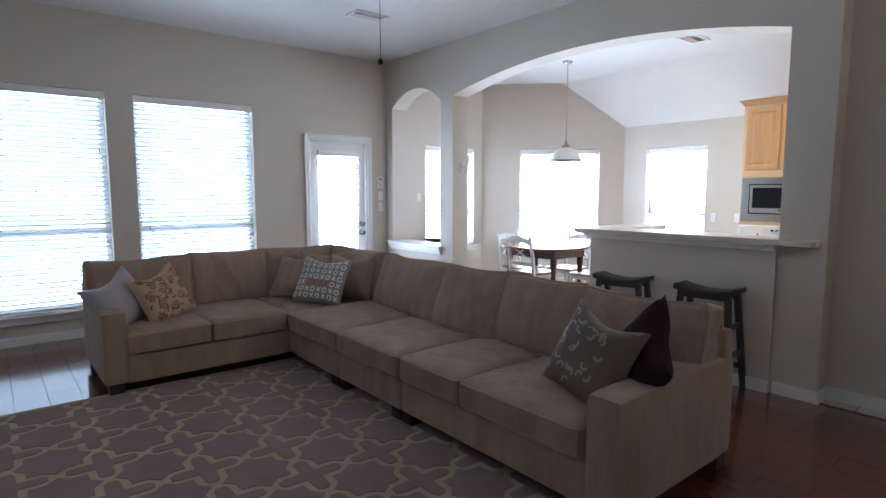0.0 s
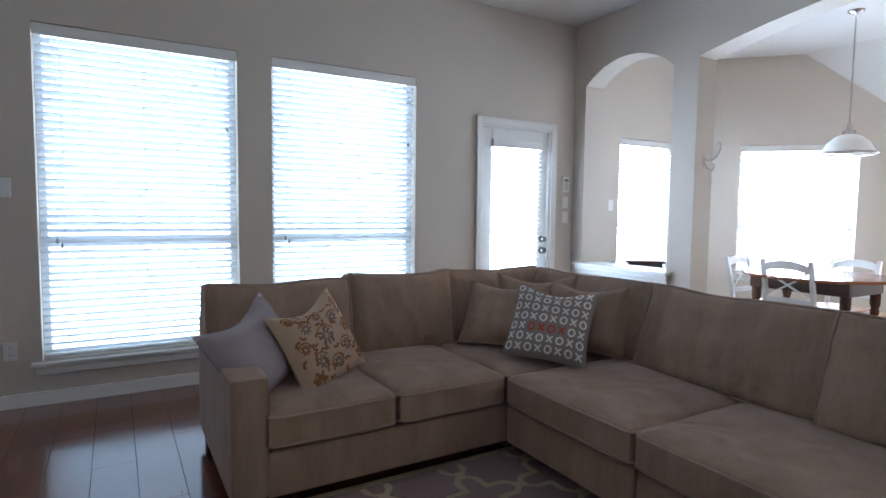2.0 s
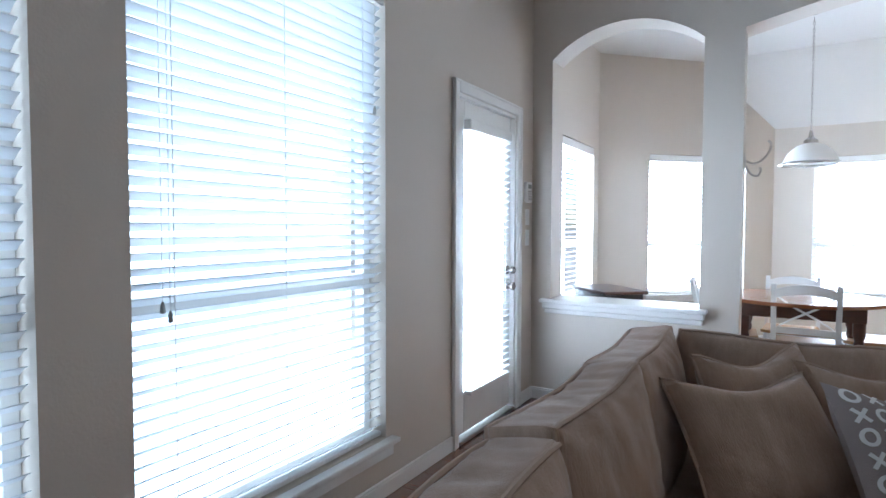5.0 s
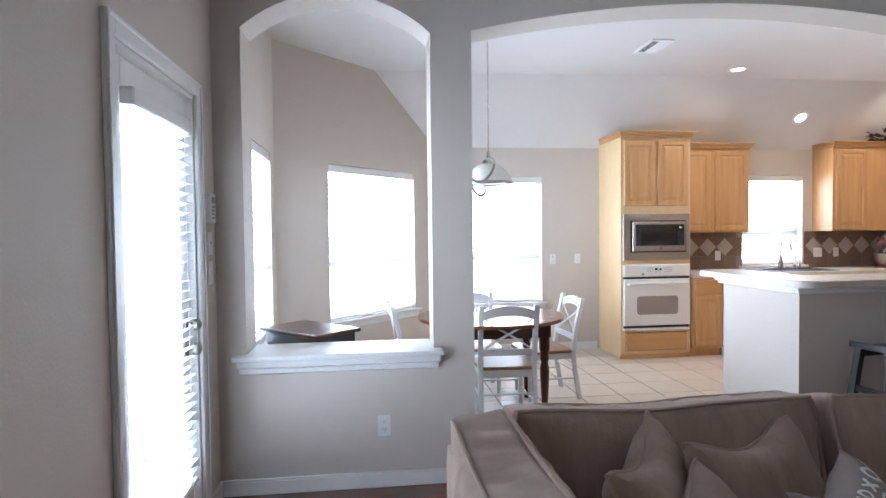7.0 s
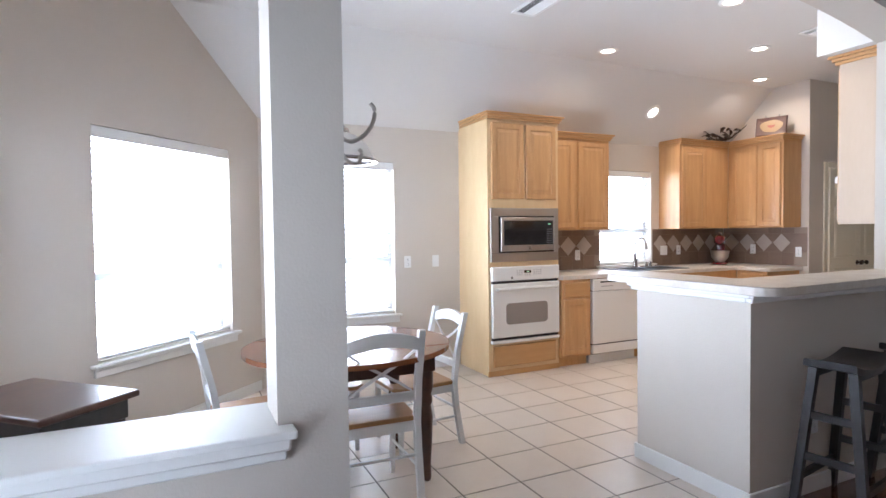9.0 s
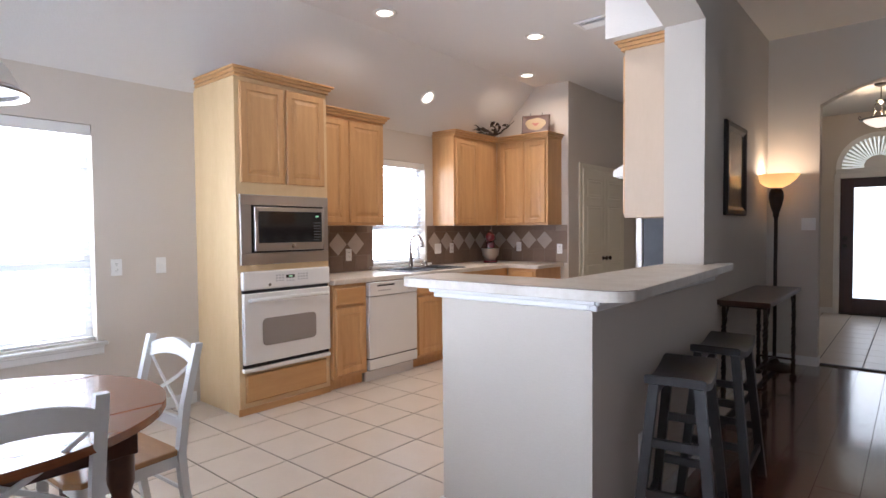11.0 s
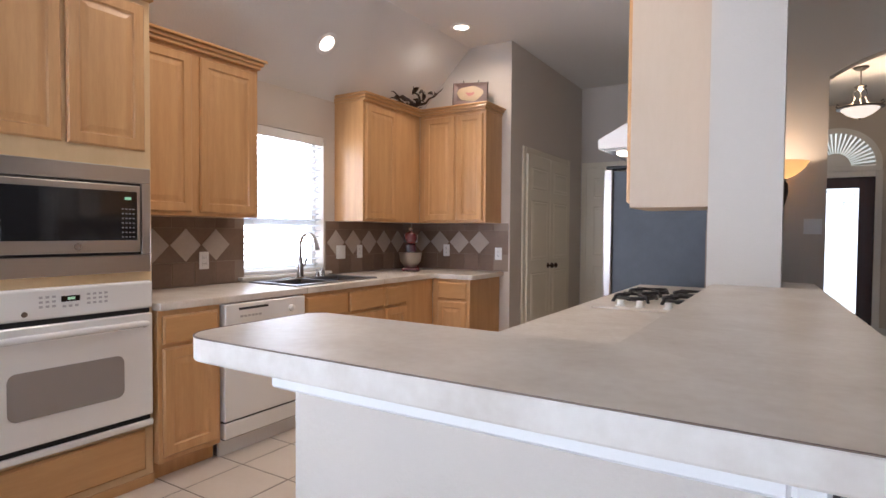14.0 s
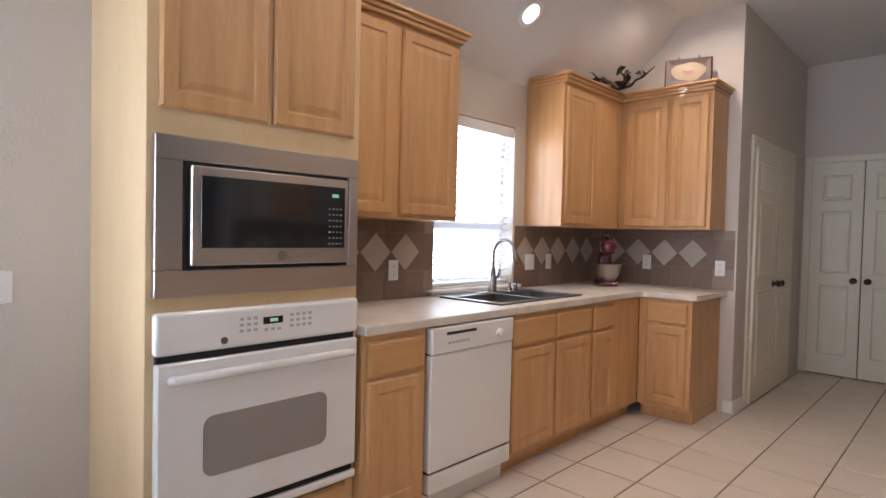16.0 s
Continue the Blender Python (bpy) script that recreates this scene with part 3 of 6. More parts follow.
# ---------------------------------------------------------------- patio door
def patio_door():
    u0, u1, z1 = DOOR[0], DOOR[1], DOOR[3]
    d = thing("door_1", pose(0, 0, 0), "closed white patio door with full glass and blind", "door")
    tagged(d, kind="structure")
    part("casing", boxes((u0 - 0.065, u0, -0.018, 0.0, 0, z1 + 0.065), (u1, u1 + 0.065, -0.018, 0.0, 0, z1 + 0.065), (u0, u1, -0.018, 0.0, z1, z1 + 0.065),
                         (u0 - 0.065, u0 - 0.048, -0.026, -0.0182, 0, z1 + 0.065), (u1 + 0.048, u1 + 0.065, -0.026, -0.0182, 0, z1 + 0.065), (u0 - 0.048, u1 + 0.048, -0.026, -0.0182, z1 + 0.048, z1 + 0.065), bevel=0.004), M_TRIM, d, "white moulded casing")
    part("jamb", boxes((u0, u0 + 0.02, 0.0, 0.15, 0, z1), (u1 - 0.02, u1, 0.0, 0.15, 0, z1), (u0 + 0.02, u1 - 0.02, 0.0, 0.15, z1 - 0.02, z1), bevel=0.002), M_TRIM, d)
    a, b, t, z = u0 + 0.022, u1 - 0.022, 0.03, 0.035
    leaf = part("leaf", boxes((a, a + 0.115, t, t + 0.044, z, z1 - 0.022), (b - 0.115, b, t, t + 0.044, z, z1 - 0.022), (a + 0.115, b - 0.115, t, t + 0.044, z, z + 0.25), (a + 0.115, b - 0.115, t, t + 0.044, z1 - 0.14, z1 - 0.022), bevel=0.003), M_TRIM, d, "white painted door leaf")
    p = part("pane", boxes((a + 0.115, b - 0.115, t + 0.02, t + 0.024, z + 0.25, z1 - 0.14), bevel=0), M_GLASS, d)
    p.visible_shadow = False
    part("threshold", boxes((u0 + 0.02, u1 - 0.02, -0.015, 0.15, 0.0, 0.022), bevel=0.005), M_PEWTER, d, "dull metal threshold")
    for zz in (0.25, 1.05, 1.85):
        part("hinge", boxes((u0 + 0.014, u0 + 0.028, 0.010, 0.03, zz - 0.05, zz + 0.05), bevel=0.003), M_PEWTER, d)
    for zz, r in ((0.99, 0.026), (0.88, 0.030)):
        m = pose(b - 0.055, t, zz, 90, 0, 0)
        part("rosette", lathe([(0.0, 0.0), (r + 0.006, 0.0), (r + 0.004, 0.008), (0.012, 0.012), (0.012, 0.03), (r, 0.038), (r, 0.055), (0.012, 0.066), (0, 0.066)], 20), M_PEWTER, d, "pewter knob and deadbolt", True, m)
    bl = thing("door_blind", pose(a + 0.105, 0, 0), "white mini blind on the glass of the patio door", "blind")
    w = b - a - 0.21
    part("head_box", boxes((-0.012, w + 0.012, -0.025, 0.027, z1 - 0.20, z1 - 0.135), bevel=0.006), M_TRIM, bl, "white head box with end brackets")
    first = None
    zz = z1 - 0.215
    while zz > 0.31:
        mm = pose(0.0, -0.002, zz, -15, 0, 0)
        if first is None:
            first = part("slat", blind_slat_mesh(w), M_SLAT, bl, at=mm)
        else:
            again(first, mm)
        zz -= 0.043
    part("bottom_rail", boxes((0, w, -0.026, 0.022, 0.275, 0.30), bevel=0.004), M_TRIM, bl)
    for u in (0.1, w - 0.1):
        part("ladder_cord", boxes((u - 0.0015, u + 0.0015, -0.032, -0.030, 0.3, z1 - 0.2), bevel=0), M_TRIM, bl)


patio_door()

# ---------------------------------------------------------------- baseboards and sills
BB = [  # x0, x1, y0, y1 of each run, 85 mm high
    (-6.45, DOOR[0] - 0.065, -0.014, 0.0), (DOOR[1] + 0.065, 0.0, -0.014, 0.0), (-0.014, 0.0, -1.38, -0.014), (0.0, 0.23, -1.394, -1.38),
    (-0.014, 0.0, -5.174, -4.885), (0.0, 0.166, -5.174, -5.16), (0.166, 0.18, -7.636, -5.16), (-0.245, 0.166, -7.65, -7.636), (-6.45, -1.70, -7.65, -7.636),
    (-6.45, -6.436, -7.636, -0.014), (0.23, 1.66, -0.014, 0.0), (EAST - 0.014, EAST, -3.44, -1.60), (2.166, 2.18, -7.62, BACK + 0.006), (2.166, 2.24, BACK + 0.0, BACK + 0.014),
    (-0.255, -0.245, -7.79, -7.65),
]
for i, (x0, x1, y0, y1) in enumerate(BB):
    structure("baseboard", boxes((x0, x1, y0, y1, 0.0, 0.075), (x0, x1, y0, y1, 0.0755, 0.088), bevel=0.003), M_TRIM, "white painted baseboard")
o = structure("baseboard", boxes((0.03, NOOK_L - 0.03, -0.014, 0.0, 0.0, 0.075), (0.03, NOOK_L - 0.03, -0.012, 0.0, 0.0755, 0.088), bevel=0.003), M_TRIM, "white painted baseboard")
o.matrix_basis = DIAG
sill = boxes((-0.075, ARCH_T + 0.05, -1.205, -0.085, 0.735, 0.762), bevel=0.006, seg=2)
add_box(sill, -0.045, -0.0005, -1.19, -0.10, 0.69, 0.7345, bevel=0.008)
add_box(sill, -0.022, -0.0005, -1.18, -0.11, 0.655, 0.6895, bevel=0.006)
structure("arch_sill", sill, M_TRIM, "glossy white moulded sill of the small arch")

# ---------------------------------------------------------------- sectional sofa
SX0, SX1, SY0, SY1 = -3.68, -1.31, -5.17, -1.05
FX, FY = -2.33, -2.02
sofa = thing("sectional_sofa", pose(0, 0, 0), "L-shaped taupe linen sectional sofa with loose cushions", "sofa")
part("base", boxes((SX0 + 0.15, SX1, FY, SY1, 0.075, 0.27), bevel=0.012, seg=2), M_SOFA_TIGHT, sofa)
for y0, y1 in ((-2.84, FY - 0.002), (-3.63, -2.85), (SY0 + 0.16, -3.64)):
    part("base", boxes((FX, SX1, y0, y1, 0.075, 0.27), bevel=0.012, seg=2), M_SOFA_TIGHT, sofa)
part("arm", soft_box(0.165, SY1 - FY, 0.515, 0.028), M_SOFA_TIGHT, sofa, "square upholstered arm", True, pose(SX0 + 0.083, (FY + SY1) / 2, 0.075))
part("arm", soft_box(SX1 - FX + 0.01, 0.175, 0.515, 0.028), M_SOFA_TIGHT, sofa, "square upholstered arm", True, pose((FX + SX1) / 2 - 0.005, SY0 + 0.088, 0.0752))
part("back", soft_box(SX1 - SX0 - 0.02, 0.10, 0.665, 0.035), M_SOFA_TIGHT, sofa, "upholstered back along the window", True, pose((SX0 + SX1) / 2, SY1 - 0.05, 0.075))
part("back", soft_box(0.10, SY1 - SY0 - 0.02, 0.665, 0.035), M_SOFA_TIGHT, sofa, "upholstered back toward the kitchen", True, pose(SX1 - 0.051, (SY0 + SY1) / 2, 0.0753))
for x, y in ((SX0 + 0.08, FY + 0.06), (SX0 + 0.08, SY1 - 0.08), (FX + 0.05, -2.79), (FX + 0.05, -2.90), (FX + 0.05, -3.58), (FX + 0.05, -3.69), (FX + 0.06, SY0 + 0.07), (SX1 - 0.07, SY0 + 0.07), (SX1 - 0.07, SY1 - 0.07), (SX1 - 0.07, -3.0)):
    part("leg", boxes((x - 0.05, x + 0.05, y - 0.05, y + 0.05, 0.0, 0.0748), bevel=0.004), M_SOFALEG, sofa, "black wooden block foot")


def loop_rect(w, d, r, z, n=5):
    pts = []
    for cx, cy, a0 in ((w / 2 - r, d / 2 - r, 0), (-w / 2 + r, d / 2 - r, 90), (-w / 2 + r, -d / 2 + r, 180), (w / 2 - r, -d / 2 + r, 270)):
        for i in range(n + 1):
            q = radians(a0 + 90 * i / n)
            pts.append((cx + r * math.cos(q), cy + r * math.sin(q), z))
    return pts


def seat_cushion(x0, x1, y0, y1, seed):
    w, d = x1 - x0 - 0.006, y1 - y0 - 0.006
    c = part("seat_cushion", soft_box(w, d, 0.165, 0.035, 0.030, wob=0.006, seed=seed), M_SOFA, sofa, "plump taupe seat cushion", True, pose((x0 + x1) / 2, (y0 + y1) / 2, 0.272))
    for z in (0.142, 0.024):
        part("piping", tube(loop_rect(w - 0.008, d - 0.008, 0.035, z), 0.0065, 6, True), M_PIPE, c)


def plump_box(w, t, h, puff, seed):
    """A loose back cushion on z = 0: a narrow boxing band between two seams, full faces, gathers along the seams and a few long drag folds."""
    bm = bmesh.new()
    bmesh.ops.create_cube(bm, size=2.0)
    bmesh.ops.subdivide_edges(bm, edges=bm.edges[:], cuts=31, use_grid_fill=True)
    half = Vector((w / 2, t / 2, h / 2))
    r = 0.022
    for v in bm.verts:
        u, s, q = v.co
        p = Vector((u * half.x, s * half.y, q * half.z))
        c = Vector([max(-(half[i] - r), min(half[i] - r, p[i])) for i in range(3)])
        off = p - c
        o = c + (off.normalized() * r if off.length > 1e-6 else off)
        swell = ((1 - u * u) * (1 - q * q)) ** 0.62
        side = 1 if s > 0 else -1
        face = min(1.0, abs(s) ** 3)
        o.y += side * face * puff * swell * (1 + 0.25 * noise.noise(Vector((u * 1.5 + seed, q * 1.5, side))))
        along = o.x if abs(q) > abs(u) else o.z
        edge = max(abs(u), abs(q))
        near = math.exp(-(1 - edge) * 7.0)
        gather = noise.noise(Vector((along * 19 + seed * 3, o.y * 5, seed)))
        drag = 1 - abs(noise.noise(Vector((o.x * 5.5 + o.z * 3.5 + seed, o.z * 2.2 - o.x * 1.4, seed * 2))))
        o.y += side * face * (0.013 * near * gather + 0.022 * max(0.0, drag - 0.72) * (1 - near))
        rim = (1 - face) if edge > 0.99 else 0.0
        o.z += (0.012 * gather * rim if abs(q) > 0.9 else 0.0) + 0.012 * noise.noise(Vector((o.x * 3.0, seed, 4.0))) * (1 if q > 0 else 0) * q
        o.z += -0.014 * (1 if q > 0 else 0) * q * math.cos(u * math.pi / 2) ** 2 + 0.012 * max(0.0, q) * u ** 6
        o.x += 0.006 * gather * rim if abs(u) > 0.9 else 0.0
        v.co = o + Vector((0, 0, half.z))
    return bm


def back_cushion(cx, cy, w, h, yaw, lean, seed, z=0.415, t=0.16, puff=0.06):
    m = pose(cx, cy, z, lean, 0, yaw)
    c = part("back_cushion", plump_box(w, t, h, puff, seed), M_SOFA, sofa, "plump taupe back cushion", True, m)
    for s in (-1, 1):
        pts = []
        for a, b in [(i / 14 * 2 - 1, -1) for i in range(14)] + [(1, i / 10 * 2 - 1) for i in range(10)] + [(1 - i / 14 * 2, 1) for i in range(14)] + [(-1, 1 - i / 10 * 2) for i in range(10)]:
            x, zz = a * (w / 2 - 0.002), b * (h / 2 - 0.002)
            zz += (0.012 * noise.noise(Vector((x * 3.0, seed, 4.0))) - 0.014 * math.cos(a * math.pi / 2) ** 2 + 0.012 * a ** 6) * max(0.0, b)
            k = 0.012 * (a * a * b * b) ** 4
            pts.append((x - k * a, s * (t / 2 - 0.002), zz - k * b + h / 2))
        part("piping", tube(pts, 0.0065, 6, True), M_PIPE, c)


for i, (x0, x1) in enumerate(((-3.54, -2.95), (-2.95, -2.335))):
    seat_cushion(x0, x1, FY - 0.02, SY1 - 0.19, 3.0 + i)
seat_cushion(-2.335, -1.53, -2.03, SY1 - 0.19, 11.0)
for i, (y0, y1) in enumerate(((-2.845, -2.035), (-3.635, -2.845), (-4.19, -3.635), (-4.985, -4.19))):
    seat_cushion(FX - 0.03, SX1 - 0.19, y0, y1, 20.0 + i * 3)
back_cushion(-3.27, -1.225, 0.78, 0.45, 0, -9, 1.0)
back_cushion(-2.54, -1.235, 0.68, 0.465, -2, -11, 2.0)
back_cushion(-1.84, -1.215, 0.74, 0.46, 1, -9, 3.0)
back_cushion(-1.50, -1.72, 0.96, 0.455, -90, -11, 4.0)
back_cushion(-1.60, -2.72, 0.98, 0.465, -93, -18, 5.0)
back_cushion(-1.66, -3.49, 0.62, 0.475, -86, -22, 6.0)
back_cushion(-1.62, -4.09, 0.66, 0.475, -91, -20, 7.0)
back_cushion(-1.56, -4.76, 0.74, 0.45, -90, -13, 8.0)


def scatter(name, m, w, h, t, material, label, seed, piping=None, dent=0.05):
    p = thing(name, m, label, "cushion", "scatter cushions")
    part("cover", throw_pillow(w, h, t, seed, dent=dent), material, p, "", True)
    if piping is not None:
        part("piping", tube(pillow_edge(w, h, dent=dent), 0.006, 6, True), piping, p)
    return p


M_GREYLILAC = mat("grey_lilac_cotton", (0.42, 0.37, 0.39), 0.9, vary=0.2, scale=6, bump=0.3, bscale=300, spec=0.2)
M_CREAMLIN = mat("cream_linen", (0.56, 0.41, 0.29), 0.9, vary=0.2, scale=6, bump=0.4, bscale=250, spec=0.2)
M_BROWNEMB = mat("brown_embroidery", (0.27, 0.12, 0.05), 0.85, vary=0.3, scale=20)
M_GREYEMB = mat("grey_embroidery", (0.17, 0.13, 0.12), 0.85)
M_GREYCOT = mat("warm_grey_canvas", (0.34, 0.285, 0.262), 0.9, vary=0.2, scale=6, bump=0.4, bscale=300, spec=0.2)
M_WHITEINK = mat("white_print", (0.84, 0.82, 0.80), 0.9)
M_REDINK = mat("red_print", (0.52, 0.10, 0.06), 0.9)
M_PLUM = mat("dark_plum_cotton", (0.035, 0.016, 0.02), 0.95, vary=0.4, scale=10, bump=0.5, bscale=220, spec=0.1)
M_SILVER = mat("taupe_satin", (0.15, 0.105, 0.082), 0.6, vary=0.4, scale=8, bump=0.3, bscale=60)
SOFT = 0.47
scatter("scatter_cushion", pose(-3.41, -1.74, SOFT - 0.02, -27, -20, 34), 0.42, 0.41, 0.17, M_GREYLILAC, "plain grey-lilac cushion leaning on the sofa arm", 1.0)
PILLOW_FLORAL = scatter("scatter_cushion", pose(-3.13, -1.74, SOFT - 0.035, -26, -12, 31), 0.44, 0.43, 0.14, M_CREAMLIN, "cream cushion with brown embroidered flowers", 2.0)
scatter("scatter_cushion", pose(-2.11, -1.65, SOFT, -40, 0, -50), 0.51, 0.44, 0.17, M_SOFA, "taupe linen corner cushion with piping", 3.0, M_PIPE)
scatter("scatter_cushion", pose(-1.76, -1.94, SOFT - 0.01, -25, 0, -65), 0.51, 0.42, 0.17, M_SOFA, "taupe linen corner cushion with piping", 4.0, M_PIPE)
scatter("scatter_cushion", pose(-1.79, -1.62, SOFT, -21, 0, -36), 0.52, 0.42, 0.16, M_SOFA, "taupe linen cushion wedged in the sofa corner", 9.0, M_PIPE)
PILLOW_XO = scatter("scatter_cushion", pose(-2.09, -2.01, SOFT - 0.012, -34, 4, -54), 0.46, 0.45, 0.15, M_GREYCOT, "grey cushion printed with rows of X and O", 5.0)
scatter("scatter_cushion", pose(-1.84, -4.83, SOFT + 0.015, -26, 38, -146), 0.46, 0.45, 0.16, M_PLUM, "dark plum cushion standing on its corner", 6.0)
PILLOW_SATIN = scatter("scatter_cushion", pose(-2.13, -4.77, SOFT - 0.02, -24, 12, -98), 0.44, 0.44, 0.15, M_SILVER, "taupe satin cushion with ruched silver petals", 7.0)


# ---------------------------------------------------------------- rug
def rug():
    x0, x1, y0, y1 = -5.35, -2.02, -6.9, -1.95
    r = thing("area_rug", pose(0, 0, 0), "taupe area rug with a cream star lattice", "rug")
    base = mat("rug_cream_pile", (0.50, 0.41, 0.275), 0.95, vary=0.35, scale=9, bump=0.7, bscale=260, spec=0.1)
    pile = mat("rug_taupe_pile", (0.30, 0.215, 0.205), 0.95, vary=0.4, scale=7, bump=0.7, bscale=260, spec=0.1)
    part("backing", boxes((x0, x1, y0, y1, 0.0, 0.009), bevel=0.003), base, r, "cream pile ground")
    bm = bmesh.new()
    P = 0.395
    bd = 0.05

    def patch(outline):
        pts = [(min(max(x, x0 + bd), x1 - bd), min(max(y, y0 + bd), y1 - bd)) for x, y in outline]
        area = sum(a[0] * b[1] - b[0] * a[1] for a, b in zip(pts, pts[1:] + pts[:1])) / 2
        if abs(area) < 0.002:
            return
        clean = [p for i, p in enumerate(pts) if math.dist(p, pts[i - 1]) > 1e-4]
        prism(clean, 0.006, 0.0125, bm)

    for i in range(-1, int((x1 - x0) / P) + 2):
        for j in range(-1, int((y1 - y0) / P) + 2):
            cx, cy = x0 + 0.12 + i * P, y0 + 0.05 + j * P
            patch([(cx + r * math.cos(q), cy + r * math.sin(q)) for r, q in ((0.172 if k % 2 == 0 else 0.136, 2 * math.pi * k / 16) for k in range(16))])
            out = []
            for k in range(4):
                q = math.pi / 2 * k
                for da, rr in ((-0.26, 0.138), (-0.13, 0.162), (0.13, 0.162), (0.26, 0.138), (math.pi / 4, 0.054)):
                    out.append((cx + P / 2 + rr * math.cos(q + da), cy + P / 2 + rr * math.sin(q + da)))
            patch(out)
    part("star_pattern", bm, pile, r, "taupe stars and crosses")


rug()


# ---------------------------------------------------------------- kitchen cabinets
def crown(w, d, z, left=True, right=True):
    """Stepped crown moulding round the front and the open ends of a unit, local frame."""
    bm = bmesh.new()
    for k, (o, za, zb) in enumerate(((0.008, 0.0, 0.022), (0.022, 0.0222, 0.045), (0.040, 0.0452, 0.062))):
        add_box(bm, -(o if left else 0), w + (o if right else 0), -o - 0.019, d, z + za, z + zb, bevel=0.004)
    return bm


def cabinet(name, m, w, d, z0, z1, fronts, label, crowned=False, toe=False, ends=(True, True), side=None):
    """A cabinet unit, front at y = 0 facing -y, fronts of (kind, u0, u1, z0, z1)."""
    c = thing(name, m, label, "cabinet", "kitchen cabinets")
    if toe:
        body = boxes((0, w, 0.0, d, 0.095, z1), (0.0, w, 0.065, d, z0, 0.0945), bevel=0.002)
    else:
        body = boxes((0, w, 0.0, d, z0, z1), bevel=0.002)
    part("body", body, side or M_MAPLE, c)
    for kind, u0, u1, a, b in fronts:
        if kind == "door":
            part("door", cabinet_door_mesh(u1 - u0, b - a), M_MAPLE, c, "raised-panel maple door", at=pose(u0, -0.001, a))
        else:
            part("drawer_front", drawer_mesh(u1 - u0, b - a), M_MAPLE_H, c, "flat maple drawer front", at=pose(u0, -0.001, a))
    if crowned:
        part("crown", crown(w, d, z1, *ends), M_MAPLE_H, c, "stepped maple crown moulding")
    return c


def east(x, y):
    return pose(x, y, 0, 0, 0, -90)


TALL_X, BASE_X, UP_X = 2.70, 2.655, EAST - 0.315
tall = cabinet("oven_cabinet", east(TALL_X, -3.47), 0.80, EAST - TALL_X, 0.0, 2.405,
               [("door", 0.035, 0.395, 1.665, 2.375), ("door", 0.415, 0.765, 1.665, 2.375), ("drawer", 0.045, 0.755, 0.085, 0.285)],
               "tall honey maple cabinet that houses microwave and oven", True, False, side=M_MAPLE_SIDE)
part("shoe_moulding", boxes((-0.012, 0.80, -0.012, -0.002, 0.0, 0.05), bevel=0.003), M_MAPLE_H, tall)
cabinet("wall_cabinet", east(UP_X, -4.275), 0.885, 0.315, 1.365, 2.33, [("door", 0.03, 0.40, 1.385, 2.305), ("door", 0.455, 0.855, 1.385, 2.305)],
        "honey maple wall cabinet with two doors", True, ends=(False, True))
cabinet("wall_cabinet", east(UP_X, -6.23), 0.83, 0.315, 1.365, 2.36, [("door", 0.03, 0.44, 1.385, 2.335)],
        "honey maple corner wall cabinet beside the window", True, ends=(True, False))
cabinet("wall_cabinet", pose(UP_X - 0.002, -7.06, 0, 0, 0, 180), UP_X - 2.272, 0.318, 1.365, 2.36, [("door", 0.06, 0.385, 1.385, 2.335), ("door", 0.41, UP_X - 2.30, 1.385, 2.335)],
        "honey maple wall cabinet with two doors under a plate", True, ends=(False, True))
dz, kz = 0.865, 0.70


def base_unit(y, w, cols, label):
    fr = []
    for u0, u1 in cols:
        fr += [("drawer", u0, u1, kz, dz - 0.02), ("door", u0, u1, 0.125, kz - 0.02)]
    return cabinet("base_cabinet", east(BASE_X, y), w, EAST - BASE_X, 0.0, dz + 0.007, fr, label, toe=True)


base_unit(-4.272, 0.358, [(0.02, 0.335)], "honey maple base cabinet with drawer and door")
base_unit(-5.252, 0.85, [(0.02, 0.42), (0.44, 0.83)], "honey maple sink base with two doors")
base_unit(-6.104, 0.70, [(0.02, 0.29)], "honey maple corner base cabinet")
cabinet("base_cabinet", pose(BASE_X - 0.002, -6.805, 0, 0, 0, 180), BASE_X - 2.282, 0.57, 0.0, dz + 0.007,
        [("drawer", 0.06, BASE_X - 2.31, kz, dz - 0.02), ("door", 0.06, BASE_X - 2.31, 0.125, kz - 0.02)], "honey maple end base cabinet with drawer and door", toe=True)
# west side
WM = pose(0.545, -5.40, 0, 0, 0, 90)
cabinet("wall_cabinet", WM, 0.36, 0.312, 1.385, 2.485, [("door", 0.02, 0.34, 1.405, 2.46)], "pale maple wall cabinet beside the arch pier", True, ends=(False, True), side=mat("pale_veneer", (0.58, 0.455, 0.335), 0.5, vary=0.4, scale=2.5, stretch=(3, 3, 0.8), dark=(0.50, 0.38, 0.26)))
cabinet("wall_cabinet", pose(0.545, -6.80, 0, 0, 0, 90), 0.56, 0.312, 1.85, 2.485, [("door", 0.02, 0.54, 1.87, 2.46)], "honey maple wall cabinet above the cooktop run", True, ends=(False, False))
cabinet("base_cabinet", pose(0.855, -6.80, 0, 0, 0, 90), 3.23, 0.62, 0.0, dz + 0.007,
        [("door", 0.02 + 0.46 * i, 0.46 + 0.46 * i, 0.125, dz - 0.02) for i in range(7)], "honey maple base cabinet run under the cooktop", toe=True)


# ---------------------------------------------------------------- counters and bar
def counter(name, outline, z1, t, label, material=None):
    bm = prism(outline, z1 - t, z1)
    bmesh.ops.recalc_face_normals(bm, faces=bm.faces)
    e = [x for x in bm.edges if abs(x.verts[0].co.z - x.verts[1].co.z) < 1e-6]
    bmesh.ops.bevel(bm, geom=e, offset=0.004, segments=2, affect="EDGES", profile=0.5)
    return bm


